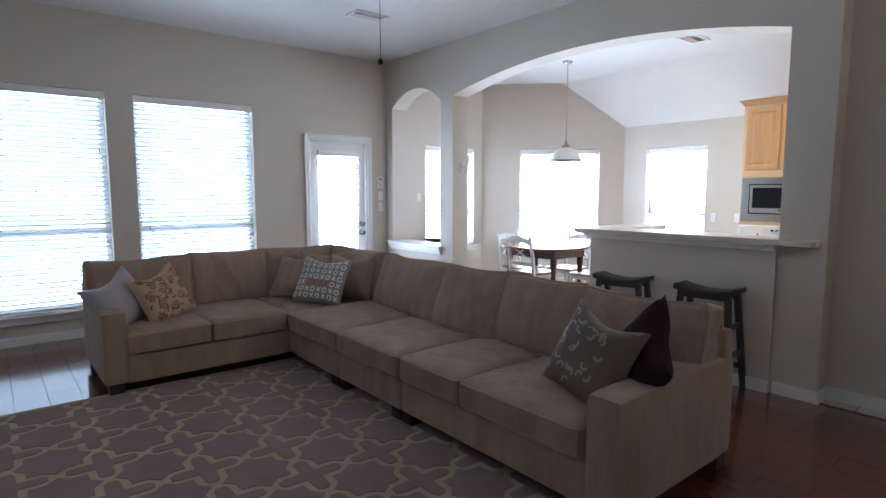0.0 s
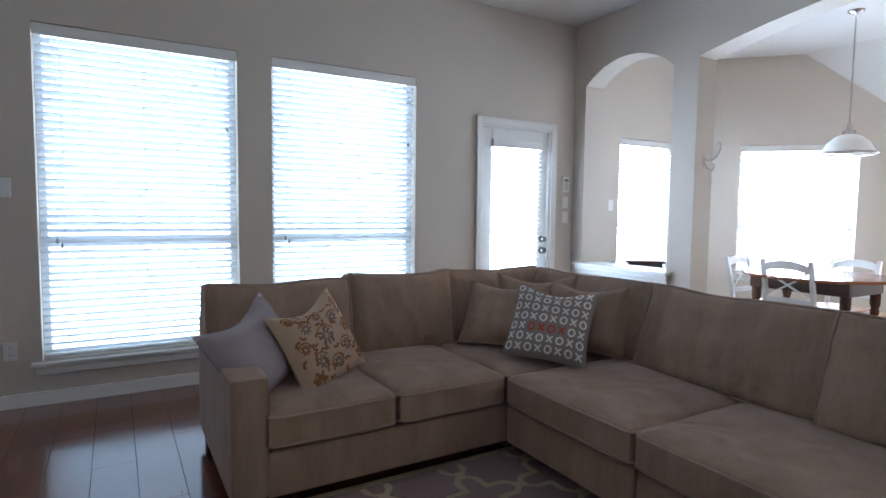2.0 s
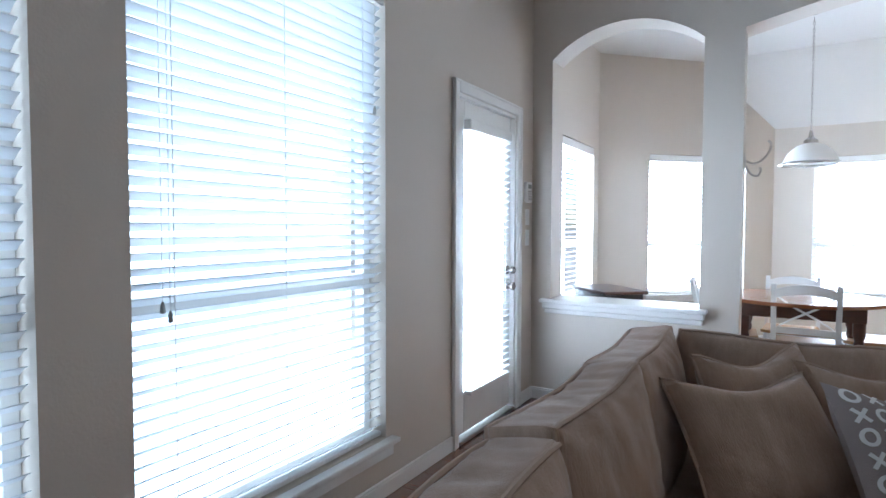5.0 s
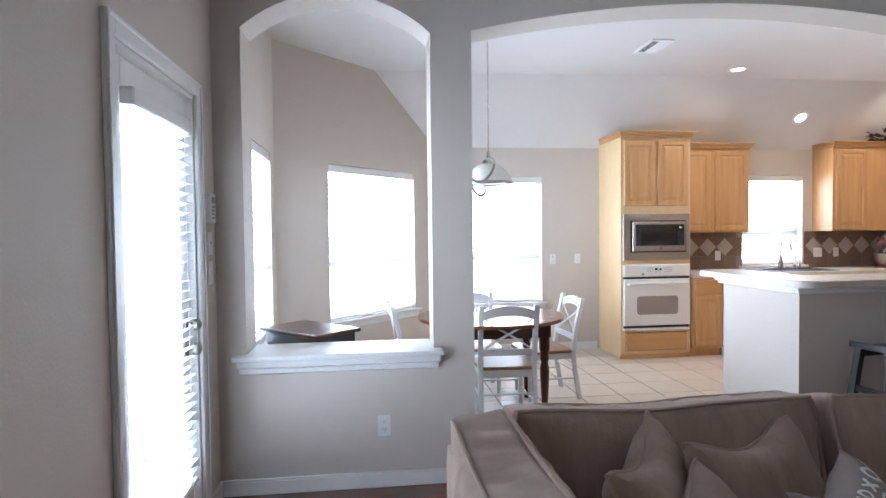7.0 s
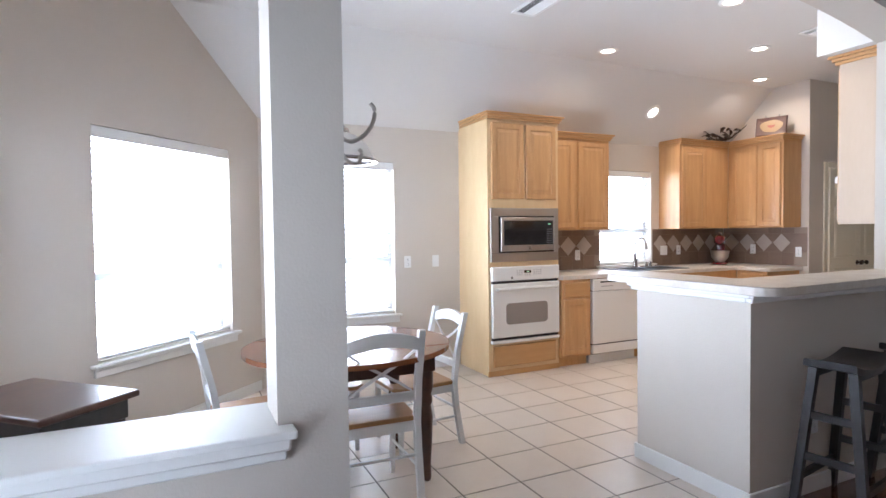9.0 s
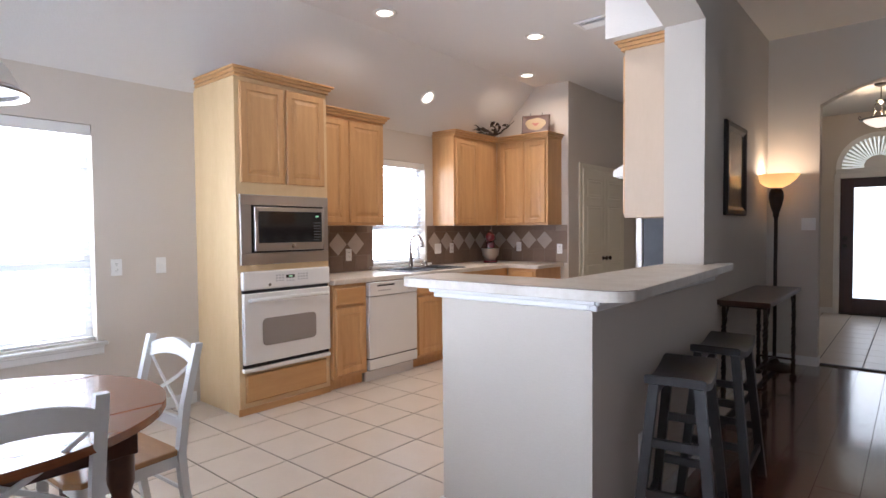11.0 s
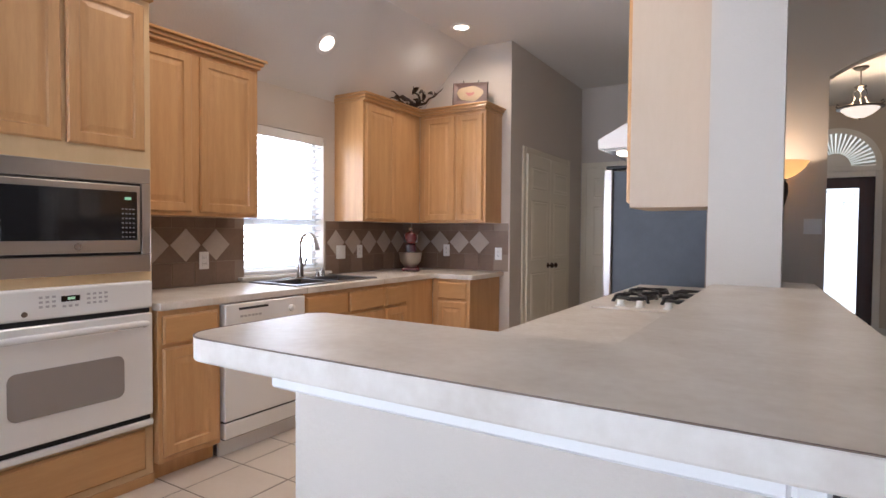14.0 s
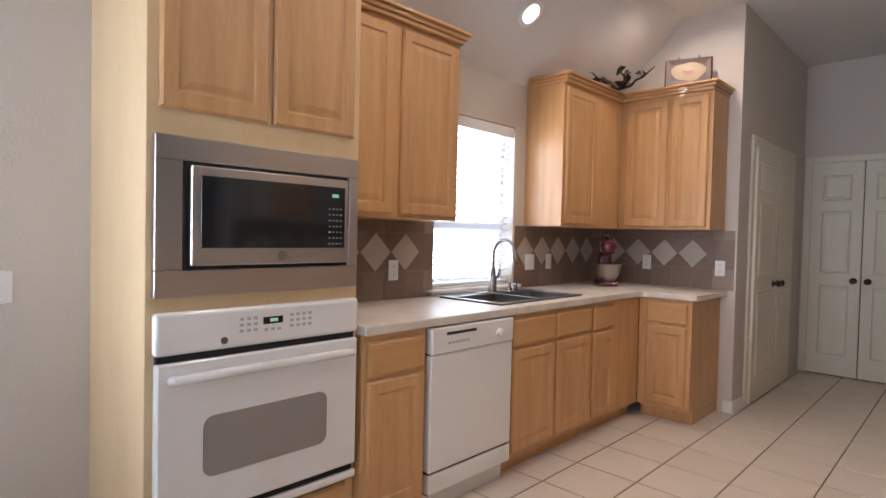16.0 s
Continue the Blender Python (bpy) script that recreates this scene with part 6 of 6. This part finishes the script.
def chandelier():
    x, y, zb = -0.60, -9.75, 2.47
    a = thing("foyer_pendant", pose(x, y, 0), "nickel scroll pendant with a lit alabaster bowl", "pendant lamp")
    part("canopy", lathe([(0.0, 2.94), (0.03, 2.945), (0.065, 2.965), (0.07, 2.979), (0.0, 2.979)], 22), M_PEWTER, a, "", True)
    part("stem", tube([(0, 0, 2.78), (0, 0, 2.945)], 0.006, 8), M_PEWTER, a)
    part("crown", lathe([(0.01, 2.74), (0.03, 2.75), (0.055, 2.785), (0.05, 2.79), (0.012, 2.78), (0.0, 2.78)], 18), M_PEWTER, a, "", True)
    for k in range(3):
        q = 2 * math.pi * k / 3 + 0.4
        pr = [(0.02, 2.76), (0.055, 2.74), (0.07, 2.70), (0.05, 2.67), (0.07, 2.62), (0.12, 2.58), (0.19, 2.565), (0.225, 2.585), (0.215, 2.61), (0.195, 2.60)]
        part("arm", tube([(r * math.cos(q), r * math.sin(q), z) for r, z in pr], 0.007, 8), M_PEWTER, a, "scrolled nickel arm", True)
    part("ring", lathe([(0.165, 2.56), (0.20, 2.562), (0.205, 2.575), (0.165, 2.575), (0.165, 2.56)], 30), M_PEWTER, a, "", True)
    gl = glow("lit_alabaster", (1.0, 0.86, 0.68), 1.3)
    part("bowl", lathe([(0.0, zb), (0.05, zb + 0.005), (0.11, zb + 0.035), (0.15, zb + 0.07), (0.172, zb + 0.098), (0.166, zb + 0.098), (0.14, zb + 0.072), (0.0, zb + 0.012)], 30), gl, a, "glowing alabaster bowl", True)
    part("finial", lathe([(0.0, zb - 0.022), (0.010, zb - 0.015), (0.012, zb - 0.004), (0.0, zb - 0.0005)], 12), M_PEWTER, a, "", True)
    lamp = new("bulb", bpy.data.lights.new("bulb", "POINT"))
    lamp.data.energy, lamp.data.color, lamp.data.shadow_soft_size = FOYER_WATTS, (1.0, 0.78, 0.52), 0.06
    lamp.parent = a
    lamp.matrix_basis = pose(0, 0, zb + 0.16)


chandelier()
structure("baseboard", boxes((0.018, 0.42, -11.66, -11.646, 0, 0.088), (-2.86, -1.018, -11.66, -11.646, 0, 0.088), (-1.42, -1.406, -11.646, -10.49, 0, 0.088), bevel=0.003), M_TRIM, "white painted baseboard")
structure("threshold_strip", boxes((-1.70, -0.245, -7.80, -7.745, 0.0, 0.012), bevel=0.004), M_SOFALEG, "dark wooden strip between planks and tiles")


# ---------------------------------------------------------------- panelled doors
def panel_leaf(parent, name, x, w, h, cols, knob_u, m):
    leaf = part(name, boxes((x, x + w, 0.0, 0.034, 0.012, h), bevel=0.002), M_CREAM, parent, "cream six-panel door leaf", at=m)
    cw = w / cols
    for c in range(cols):
        for z0, z1 in ((0.20, 0.88), (1.0, 1.60), (1.70, h - 0.12)):
            p = rings_panel(cw - 0.10 if cols > 1 else w - 0.17, z1 - z0, [(0, 0.001), (0.012, 0.006), (0.022, 0.0025), (0.045, 0.007)], 0.001)
            part("panel", p, M_CREAM, leaf, at=pose(x + c * cw + (0.05 if cols > 1 else 0.085), 0.0, z0))
    part("knob", lathe([(0.0, 0.0), (0.028, 0.0), (0.026, 0.006), (0.011, 0.012), (0.011, 0.03), (0.026, 0.04), (0.028, 0.052), (0.016, 0.064), (0.0, 0.066)], 18), M_BRONZE, leaf, "dark bronze knob", True, pose(knob_u, 0.0, 0.935, 90, 0, 0))
    return leaf


def double_door(name, m, w, h, label):
    d = thing(name, m, label, "door")
    tagged(d, kind="structure")
    part("casing", boxes((-0.065, 0, -0.02, 0.0, 0, h + 0.065), (w, w + 0.065, -0.02, 0.0, 0, h + 0.065), (0, w, -0.02, 0.0, h, h + 0.065), bevel=0.005), M_CREAM, d, "cream moulded casing")
    # black sheet behind both leaves draws the shade of their gaps
    part("gap", boxes((0, w, -0.003, -0.001, 0, h), bevel=0), M_GAPSHADE, d)
    lm = pose(0, -0.036 + 0.0, 0)
    panel_leaf(d, "leaf", 0.004, w / 2 - 0.008, h - 0.004, 1, w / 2 - 0.055, pose(0, -0.0375, 0))
    panel_leaf(d, "leaf", w / 2 + 0.004, w / 2 - 0.008, h - 0.004, 1, w / 2 + 0.055, pose(0, -0.0375, 0))


double_door("door_3", pose(2.18, -7.70, 0, 0, 0, -90), 1.20, 2.05, "closed cream double pantry doors")
double_door("door_4", pose(2.10, -9.42, 0, 0, 0, 180), 0.84, 2.07, "closed cream panelled utility doors at the passage end")


# ---------------------------------------------------------------- wall plates and small fixtures
def wall_plate(m, kind, label, w=0.072):
    a = thing("outlet" if kind == "outlet" else "light_switch", m, label, "outlet" if kind == "outlet" else "switch", "wall plates")
    part("plate", boxes((-w / 2, w / 2, -0.006, -0.0005, -0.058, 0.058), bevel=0.003, seg=2), M_WHITE, a)
    if kind == "outlet":
        for z in (-0.022, 0.022):
            s = part("socket", boxes((-0.016, 0.016, -0.0085, -0.0062, z - 0.014, z + 0.014), bevel=0.004), M_WHITE, a)
            # black bars on the socket face for the shaded slots
            part("slots", boxes((-0.007, -0.005, -0.009, -0.0086, z - 0.002, z + 0.007), (0.005, 0.007, -0.009, -0.0086, z - 0.002, z + 0.007), (-0.002, 0.002, -0.009, -0.0086, z - 0.009, z - 0.005), bevel=0), M_GAPSHADE, s)
    else:
        n = 2 if w > 0.1 else 1
        for i in range(n):
            x = 0 if n == 1 else (-0.023, 0.023)[i]
            part("toggle", boxes((x - 0.005, x + 0.005, -0.016, -0.0062, -0.004, 0.010), bevel=0.002), M_WHITE, a)
    return a


EM = -90
wall_plate(pose(-4.62, 0, 1.37), "switch", "white light switch beside the tall window")
wall_plate(pose(-4.62, 0, 0.36), "outlet", "white outlet below the switch")
wall_plate(pose(0.0, -0.875, 0.342, 0, 0, -90), "outlet", "white outlet on the knee wall")
wall_plate(pose(-0.10, 0, 1.36), "switch", "white light switch beside the patio door")
wall_plate(pose(-0.10, 0, 1.21), "switch", "white light switch beside the patio door")
wall_plate(pose(0.55, 0, 1.34), "switch", "white light switch in the breakfast nook")
wall_plate(pose(EAST, -2.90, 1.075, 0, 0, -90), "outlet", "white outlet beside the nook window")
wall_plate(pose(EAST, -3.20, 1.075, 0, 0, -90), "switch", "white switch beside the oven cabinet")
wall_plate(pose(-0.165, -7.65, 1.34, 0, 0, 180), "switch", "white double switch beside the foyer arch", 0.115)
wall_plate(pose(EAST - 0.008, -4.97, 1.08, 0, 0, -90), "outlet", "white outlet in the backsplash")
wall_plate(pose(EAST - 0.008, -6.30, 1.10, 0, 0, -90), "switch", "white switch in the backsplash", 0.115)
wall_plate(pose(EAST - 0.008, -6.55, 1.10, 0, 0, -90), "outlet", "white outlet in the backsplash")
wall_plate(pose(2.86, BACK + 0.008, 1.10, 0, 0, 180), "outlet", "white outlet in the backsplash")
wall_plate(pose(2.29, BACK + 0.008, 1.08, 0, 0, 180), "outlet", "white outlet in the backsplash")
wall_plate(pose(ARCH_T + 0.008, -5.18, 1.15, 0, 0, 90), "switch", "white switch behind the cooktop run")
wall_plate(pose(ARCH_T + 0.008, -5.02, 1.15, 0, 0, 90), "outlet", "white outlet behind the cooktop run")
wall_plate(pose(HX, -3.83, 0.36, 0, 0, -90), "outlet", "white outlet on the half wall under the bar")


def keypad():
    a = thing("alarm_keypad", pose(-0.115, 0, 1.54), "white alarm keypad on the wall beside the patio door", "keypad")
    part("case", boxes((-0.045, 0.045, -0.028, -0.0005, -0.075, 0.075), bevel=0.006, seg=2), M_WHITE, a)
    part("screen", boxes((-0.03, 0.03, -0.0295, -0.0282, 0.025, 0.055), bevel=0.001), mat("grey_lcd", (0.28, 0.31, 0.28), 0.3), a)
    bm = bmesh.new()
    for i in range(3):
        for j in range(4):
            add_box(bm, -0.028 + i * 0.02, -0.014 + i * 0.02, -0.031, -0.0282, -0.055 + j * 0.018, -0.044 + j * 0.018, bevel=0.001)
    part("keys", bm, bpy.data.materials["grey_button_print"], a, "grey keys")


keypad()


def smooth(pts, n=6):
    """Points on a Catmull-Rom curve through pts."""
    v = [Vector(p) for p in pts]
    v = [2 * v[0] - v[1]] + v + [2 * v[-1] - v[-2]]
    out = []
    for i in range(1, len(v) - 2):
        for k in range(n):
            t = k / n
            a, b, c, d = v[i - 1:i + 3]
            out.append(tuple(0.5 * (2 * b + (c - a) * t + (2 * a - 5 * b + 4 * c - d) * t ** 2 + (3 * b - a - 3 * c + d) * t ** 3)))
    return out + [tuple(v[-2])]


M_NICKEL = mat("brushed_nickel_hook", (0.50, 0.47, 0.43), 0.38, metal=1.0, vary=0.3, scale=30)


def coat_hook():
    a = thing("wall_hook", pose(0.115, -1.38, 1.70), "pewter double wall hook on the arch pier", "hook")
    bm = lathe([(0.0, 0.0), (0.036, 0.0), (0.032, 0.008), (0.014, 0.014), (0.0, 0.016)], 18)
    bmesh.ops.transform(bm, matrix=pose(0, 0, 0, 90, 0, 0) @ Matrix.Diagonal((0.8, 1.9, 1, 1)), verts=bm.verts)
    part("plate", bm, M_NICKEL, a, "oval pewter plate", True)
    part("upper_arm", tube(smooth([(0, -0.014, 0.01), (0, -0.06, -0.01), (0, -0.11, 0.015), (0, -0.145, 0.065), (0, -0.15, 0.11), (0, -0.135, 0.13)]), 0.0075, 12), M_NICKEL, a, "upswept arm", True)
    part("lower_arm", tube(smooth([(0, -0.014, -0.02), (0, -0.045, -0.075), (0, -0.085, -0.085), (0, -0.10, -0.05), (0, -0.09, -0.035)]), 0.0070, 12), M_NICKEL, a, "lower curl", True)


coat_hook()


# ---------------------------------------------------------------- on top of the wall cabinets
def plate_on_stand():
    a = thing("decorative_plate", pose(2.50, -7.17, 2.4235, 0, 0, 200), "square brown plate with a cream painted scene on a stand", "plate")
    lean = pose(0, 0, 0.018, -14, 0, 0)
    part("plate", rings_panel(0.33, 0.23, [(0, 0.004), (0.012, 0.012), (0.045, 0.006)], 0.004), mat("brown_glaze", (0.07, 0.022, 0.011), 0.5, vary=0.5, scale=8), a, "dark red-brown rim", at=lean @ pose(-0.165, 0, 0))
    oval = prism([(0.12 * math.cos(q) * (1 + 0.08 * math.sin(3 * q)), 0.075 * math.sin(q) * (1 + 0.06 * math.cos(5 * q))) for q in (2 * math.pi * k / 28 for k in range(28))], 0, 0.002)
    bmesh.ops.transform(oval, matrix=lean @ pose(0, -0.0065, 0.115, 90, 0, 0), verts=oval.verts)
    part("cream_field", oval, mat("cream_glaze", (0.30, 0.19, 0.085), 0.45, vary=0.3, scale=15), a, "cream centre")
    spot = prism([(0.04 * math.cos(q), 0.016 * math.sin(q) + 0.008 * math.cos(2 * q)) for q in (2 * math.pi * k / 16 for k in range(16))], 0, 0.002)
    bmesh.ops.transform(spot, matrix=lean @ pose(0, -0.009, 0.115, 90, 0, 0), verts=spot.verts)
    part("motif", spot, mat("red_motif", (0.22, 0.04, 0.02), 0.4), a, "red painted motif")
    for s in (-0.07, 0.07):
        part("stand_wire", tube([(s, -0.06, 0.004), (s, -0.035, 0.012), (s, 0.02, 0.014), (s, 0.065, 0.20), (s, 0.075, 0.265)], 0.004, 6), M_BRONZE, a, "", True)
    part("stand_wire", tube([(-0.07, 0.02, 0.014), (0.07, 0.02, 0.014)], 0.004, 6), M_BRONZE, a)


plate_on_stand()


def vine_decor():
    a = thing("dried_arrangement", pose(2.93, -6.93, 2.4235), "dark twisted driftwood arrangement with curled leaves", "decoration")
    rng = random.Random(4)
    for k in range(6):
        q = rng.uniform(0, 6.28)
        pts = [(0, 0, 0.02)]
        for i in range(6):
            p = pts[-1]
            q += rng.uniform(-0.7, 0.7)
            pts.append((p[0] + 0.045 * math.cos(q), p[1] + 0.045 * math.sin(q), max(0.012, p[2] + rng.uniform(-0.015, 0.04))))
        part("branch", tube(pts, [0.014, 0.013, 0.011, 0.009, 0.007, 0.005, 0.003], 6), M_BRONZE, a, "", True)
    leaf = None
    for k in range(16):
        mm = pose(rng.uniform(-0.18, 0.18), rng.uniform(-0.10, 0.12), rng.uniform(0.03, 0.13), rng.uniform(-60, 60), rng.uniform(-60, 60), rng.uniform(0, 360))
        if leaf is None:
            bm = bmesh.new()
            prev = None
            for i in range(6):
                u = i / 5
                hw = 0.022 * math.sin(math.pi * (0.08 + 0.9 * u))
                row = [bm.verts.new((x, 0.09 * u, 0.02 * math.sin(3 * u) + abs(x) * 0.5)) for x in (-hw, 0, hw)]
                if prev:
                    for j in (0, 1):
                        bm.faces.new((prev[j], prev[j + 1], row[j + 1], row[j]))
                prev = row
            r2 = bmesh.ops.extrude_face_region(bm, geom=bm.faces[:])
            bmesh.ops.translate(bm, vec=(0, 0, 0.002), verts=[v for v in r2["geom"] if isinstance(v, bmesh.types.BMVert)])
            leaf = part("leaf", bm, M_BRONZE, a, at=mm)
        else:
            again(leaf, mm)


vine_decor()


# ---------------------------------------------------------------- cushion prints
PRINT = {"seed": 5.0}


def pillow_surface(u, v, w, h, t):
    """A point a hair in front of the pillow's face."""
    e = (1 - u ** 4) * (1 - v ** 4)
    x = u * w / 2 * (1 - 0.05 * 1.5 * (1 - v * v) * u * u)
    z = v * h / 2 * (1 - 0.05 * 1.5 * (1 - u * u) * v * v)
    swell = 1 + 0.12 * noise.noise(Vector((u * 2 + PRINT["seed"], v * 2, -1)))
    return x, -t / 2 * max(e, 0) ** 0.55 * swell - 0.0035, z + h / 2 - 0.05 * (1 - u * u) ** 2 * max(0, v) ** 2


def stroke(bm, pts, width, w, h, t):
    """A flat printed line on a pillow, along (u, v) points."""
    prev = None
    k = len(pts)
    for i, (u, v) in enumerate(pts):
        a, b = pts[max(i - 1, 0)], pts[min(i + 1, k - 1)]
        dx, dz = b[0] - a[0], b[1] - a[1]
        L = math.hypot(dx, dz) or 1
        nx, nz = -dz / L * width, dx / L * width
        row = [bm.verts.new(pillow_surface(u + s * nx, v + s * nz, w, h, t)) for s in (-1, 1)]
        if prev:
            bm.faces.new((prev[0], prev[1], row[1], row[0]))
        prev = row


def xo_print():
    white, red = bmesh.new(), bmesh.new()
    for r in range(7):
        for c in range(8):
            u, v = -0.84 + c * 0.24, 0.80 - r * 0.265
            bm = red if r == 4 and 2 <= c <= 5 else white
            if (r + c) % 2:
                for s in (-1, 1):
                    stroke(bm, [(u - 0.07, v - s * 0.085), (u, v), (u + 0.07, v + s * 0.085)], 0.022, 0.46, 0.45, 0.15)
            else:
                stroke(bm, [(u + 0.075 * math.cos(q), v + 0.088 * math.sin(q)) for q in (2 * math.pi * k / 16 for k in range(17))], 0.022, 0.46, 0.45, 0.15)
    part("white_letters", white, M_WHITEINK, PILLOW_XO, "rows of white X and O")
    part("red_letters", red, M_REDINK, PILLOW_XO, "one red row of X and O")


def floral_print():
    br, gr = bmesh.new(), bmesh.new()
    rng = random.Random(8)
    W = (0.44, 0.43, 0.14)
    for cx, cz, s in ((0, 0.05, 0.2), (0.42, 0.38, 0.14), (-0.42, 0.42, 0.15), (0.45, -0.35, 0.15), (-0.4, -0.4, 0.16), (0, 0.62, 0.13), (0, -0.6, 0.14), (0.68, 0.02, 0.12), (-0.68, 0.0, 0.12), (0.72, 0.7, 0.1), (-0.72, 0.72, 0.1), (0.72, -0.72, 0.1), (-0.7, -0.74, 0.1)):
        for k in range(8):
            q = 2 * math.pi * k / 8
            stroke(gr if s > 0.13 else br, [(cx + s * 0.3 * math.cos(q), cz + s * 0.3 * math.sin(q)), (cx + s * math.cos(q), cz + s * math.sin(q))], 0.024, *W)
        stroke(br, [(cx + s * 1.3 * math.cos(q), cz + s * 1.3 * math.sin(q)) for q in (0.4 + 0.3 * k for k in range(9))], 0.016, *W)
    for k in range(60):
        u, v, q = rng.uniform(-0.82, 0.82), rng.uniform(-0.82, 0.82), rng.uniform(0, 6)
        stroke(br, [(u + 0.03 * i * math.cos(q + 0.3 * i), v + 0.03 * i * math.sin(q + 0.3 * i)) for i in range(6)], 0.028, *W)
    stuffed = part("brown_embroidery", br, M_BROWNEMB, PILLOW_FLORAL, "brown embroidered vines")
    tagged(stuffed, kind="stuff")
    stuffed = part("grey_flowers", gr, M_GREYEMB, PILLOW_FLORAL, "grey-brown embroidered flowers")
    tagged(stuffed, kind="stuff")


def satin_petals():
    bm = bmesh.new()
    rng = random.Random(5)
    for k in range(26):
        u, v, q = rng.uniform(-0.75, 0.35), rng.uniform(-0.75, 0.75), rng.uniform(0, 6)
        stroke(bm, [(u + 0.035 * i * math.cos(q + 0.5 * i), v + 0.035 * i * math.sin(q + 0.5 * i)) for i in range(6)], 0.03, 0.44, 0.44, 0.15)
    stuffed = part("ruched_petals", bm, mat("silver_satin", (0.34, 0.29, 0.23), 0.4, vary=0.4, scale=20), PILLOW_SATIN, "ruched silver-beige petals")
    tagged(stuffed, kind="stuff")


xo_print()
PRINT["seed"] = 2.0
floral_print()
PRINT["seed"] = 7.0
satin_petals()


# ---------------------------------------------------------------- pieces of floors and backsplashes
PW, PL = 0.19, 1.22
full, rest = [], []
x = -6.45
row = 0
while x < 0.0:
    w = min(PW, 0.055 - x)
    y = -7.74 - (row * 0.47) % PL
    while y < -0.01:
        a, b = max(y, -7.74), min(y + PL, -0.004)
        if b - a > 0.05:
            if w > PW - 0.001 and b - a > PL - 0.001:
                full.append(pose(x + w / 2, (a + b) / 2, 0))
            else:
                rest.append((x, w, a, b))
        y += PL
    x += PW
    row += 1
lay(floor_wood, boxes((-PW / 2 + 0.0006, PW / 2 - 0.0006, -PL / 2 + 0.0006, PL / 2 - 0.0006, -0.0118, 0.0), bevel=0.0012), M_PLANK, "plank", full)
for x, w, a, b in rest:
    part("plank", boxes((-w / 2 + 0.0006, w / 2 - 0.0006, (a - b) / 2 + 0.0006, (b - a) / 2 - 0.0006, -0.0118, 0.0), bevel=0.0012), M_PLANK, floor_wood, at=pose(x + w / 2, (a + b) / 2, 0))

TP, TS = 0.353, 0.345
cells, cut = [], []
for i in range(-1, 10):
    for j in range(-1, 28):
        x0, y1 = 2.15 + 0.353 * 3 - i * TP, -3.247 + 0.353 * 9 - j * TP
        x1, y0 = x0 + TS, y1 - TS
        if y0 < -7.45 and (x1 < 1.2 or x0 > 2.2):
            continue
        a, b, c, d = max(x0, 0.064), min(x1, EAST), max(y0, -9.42), min(y1, -0.002)
        if b - a < 0.03 or d - c < 0.03:
            continue
        if b - a > TS - 0.001 and d - c > TS - 0.001:
            cells.append(pose((a + b) / 2, (c + d) / 2, 0))
        else:
            cut.append((a, b, c, d))
lay(floor_tile, boxes((-TS / 2, TS / 2, -TS / 2, TS / 2, -0.0038, 0.0), bevel=0.0016), M_TILE, "tile", cells)
for a, b, c, d in cut:
    part("tile", boxes(((a - b) / 2, (b - a) / 2, (c - d) / 2, (d - c) / 2, -0.0038, 0.0), bevel=0.0016), M_TILE, floor_tile, at=pose((a + b) / 2, (c + d) / 2, 0))
cells = []
for i in range(9):
    for j in range(11):
        cells.append(pose(0.48 - TS / 2 - i * TP, -7.80 - TS / 2 - j * TP, 0))
lay(floor_foyer, boxes((-TS / 2, TS / 2, -TS / 2, TS / 2, -0.0038, 0.0), bevel=0.0016), M_TILE, "tile", cells)

q, DIAMOND = 0.157, 0.222
for s, length in SPLASH:
    low, high, dm = [], [], []
    for i in range(int(length / q)):
        low.append(pose((i + 0.5) * q, -0.004, 0.9935))
        high.append(pose((i + 0.5) * q, -0.004, 1.329))
    for i in range(int(length / DIAMOND)):
        dm.append(pose((i + 0.55) * DIAMOND, -0.004, 1.1835, 0, 45, 0))
    lay(s, boxes((-q / 2 + 0.002, q / 2 - 0.002, -0.004, 0.0, -0.0765, 0.0765), bevel=0.0014), M_SPLASH, "tile", low)
    lay(s, boxes((-q / 2 + 0.002, q / 2 - 0.002, -0.004, 0.0, -0.033, 0.033), bevel=0.0014), M_SPLASH, "tile", high)
    lay(s, boxes((-0.076, 0.076, -0.006, 0.0, -0.076, 0.076), bevel=0.0014), M_DIAMOND, "diamond_tile", dm)
    bm = bmesh.new()
    add_box(bm, 0.001, length - 0.001, -0.0062, -0.0042, 1.0735, 1.2935)
    part("field_tiles", bm, M_SPLASH, s)
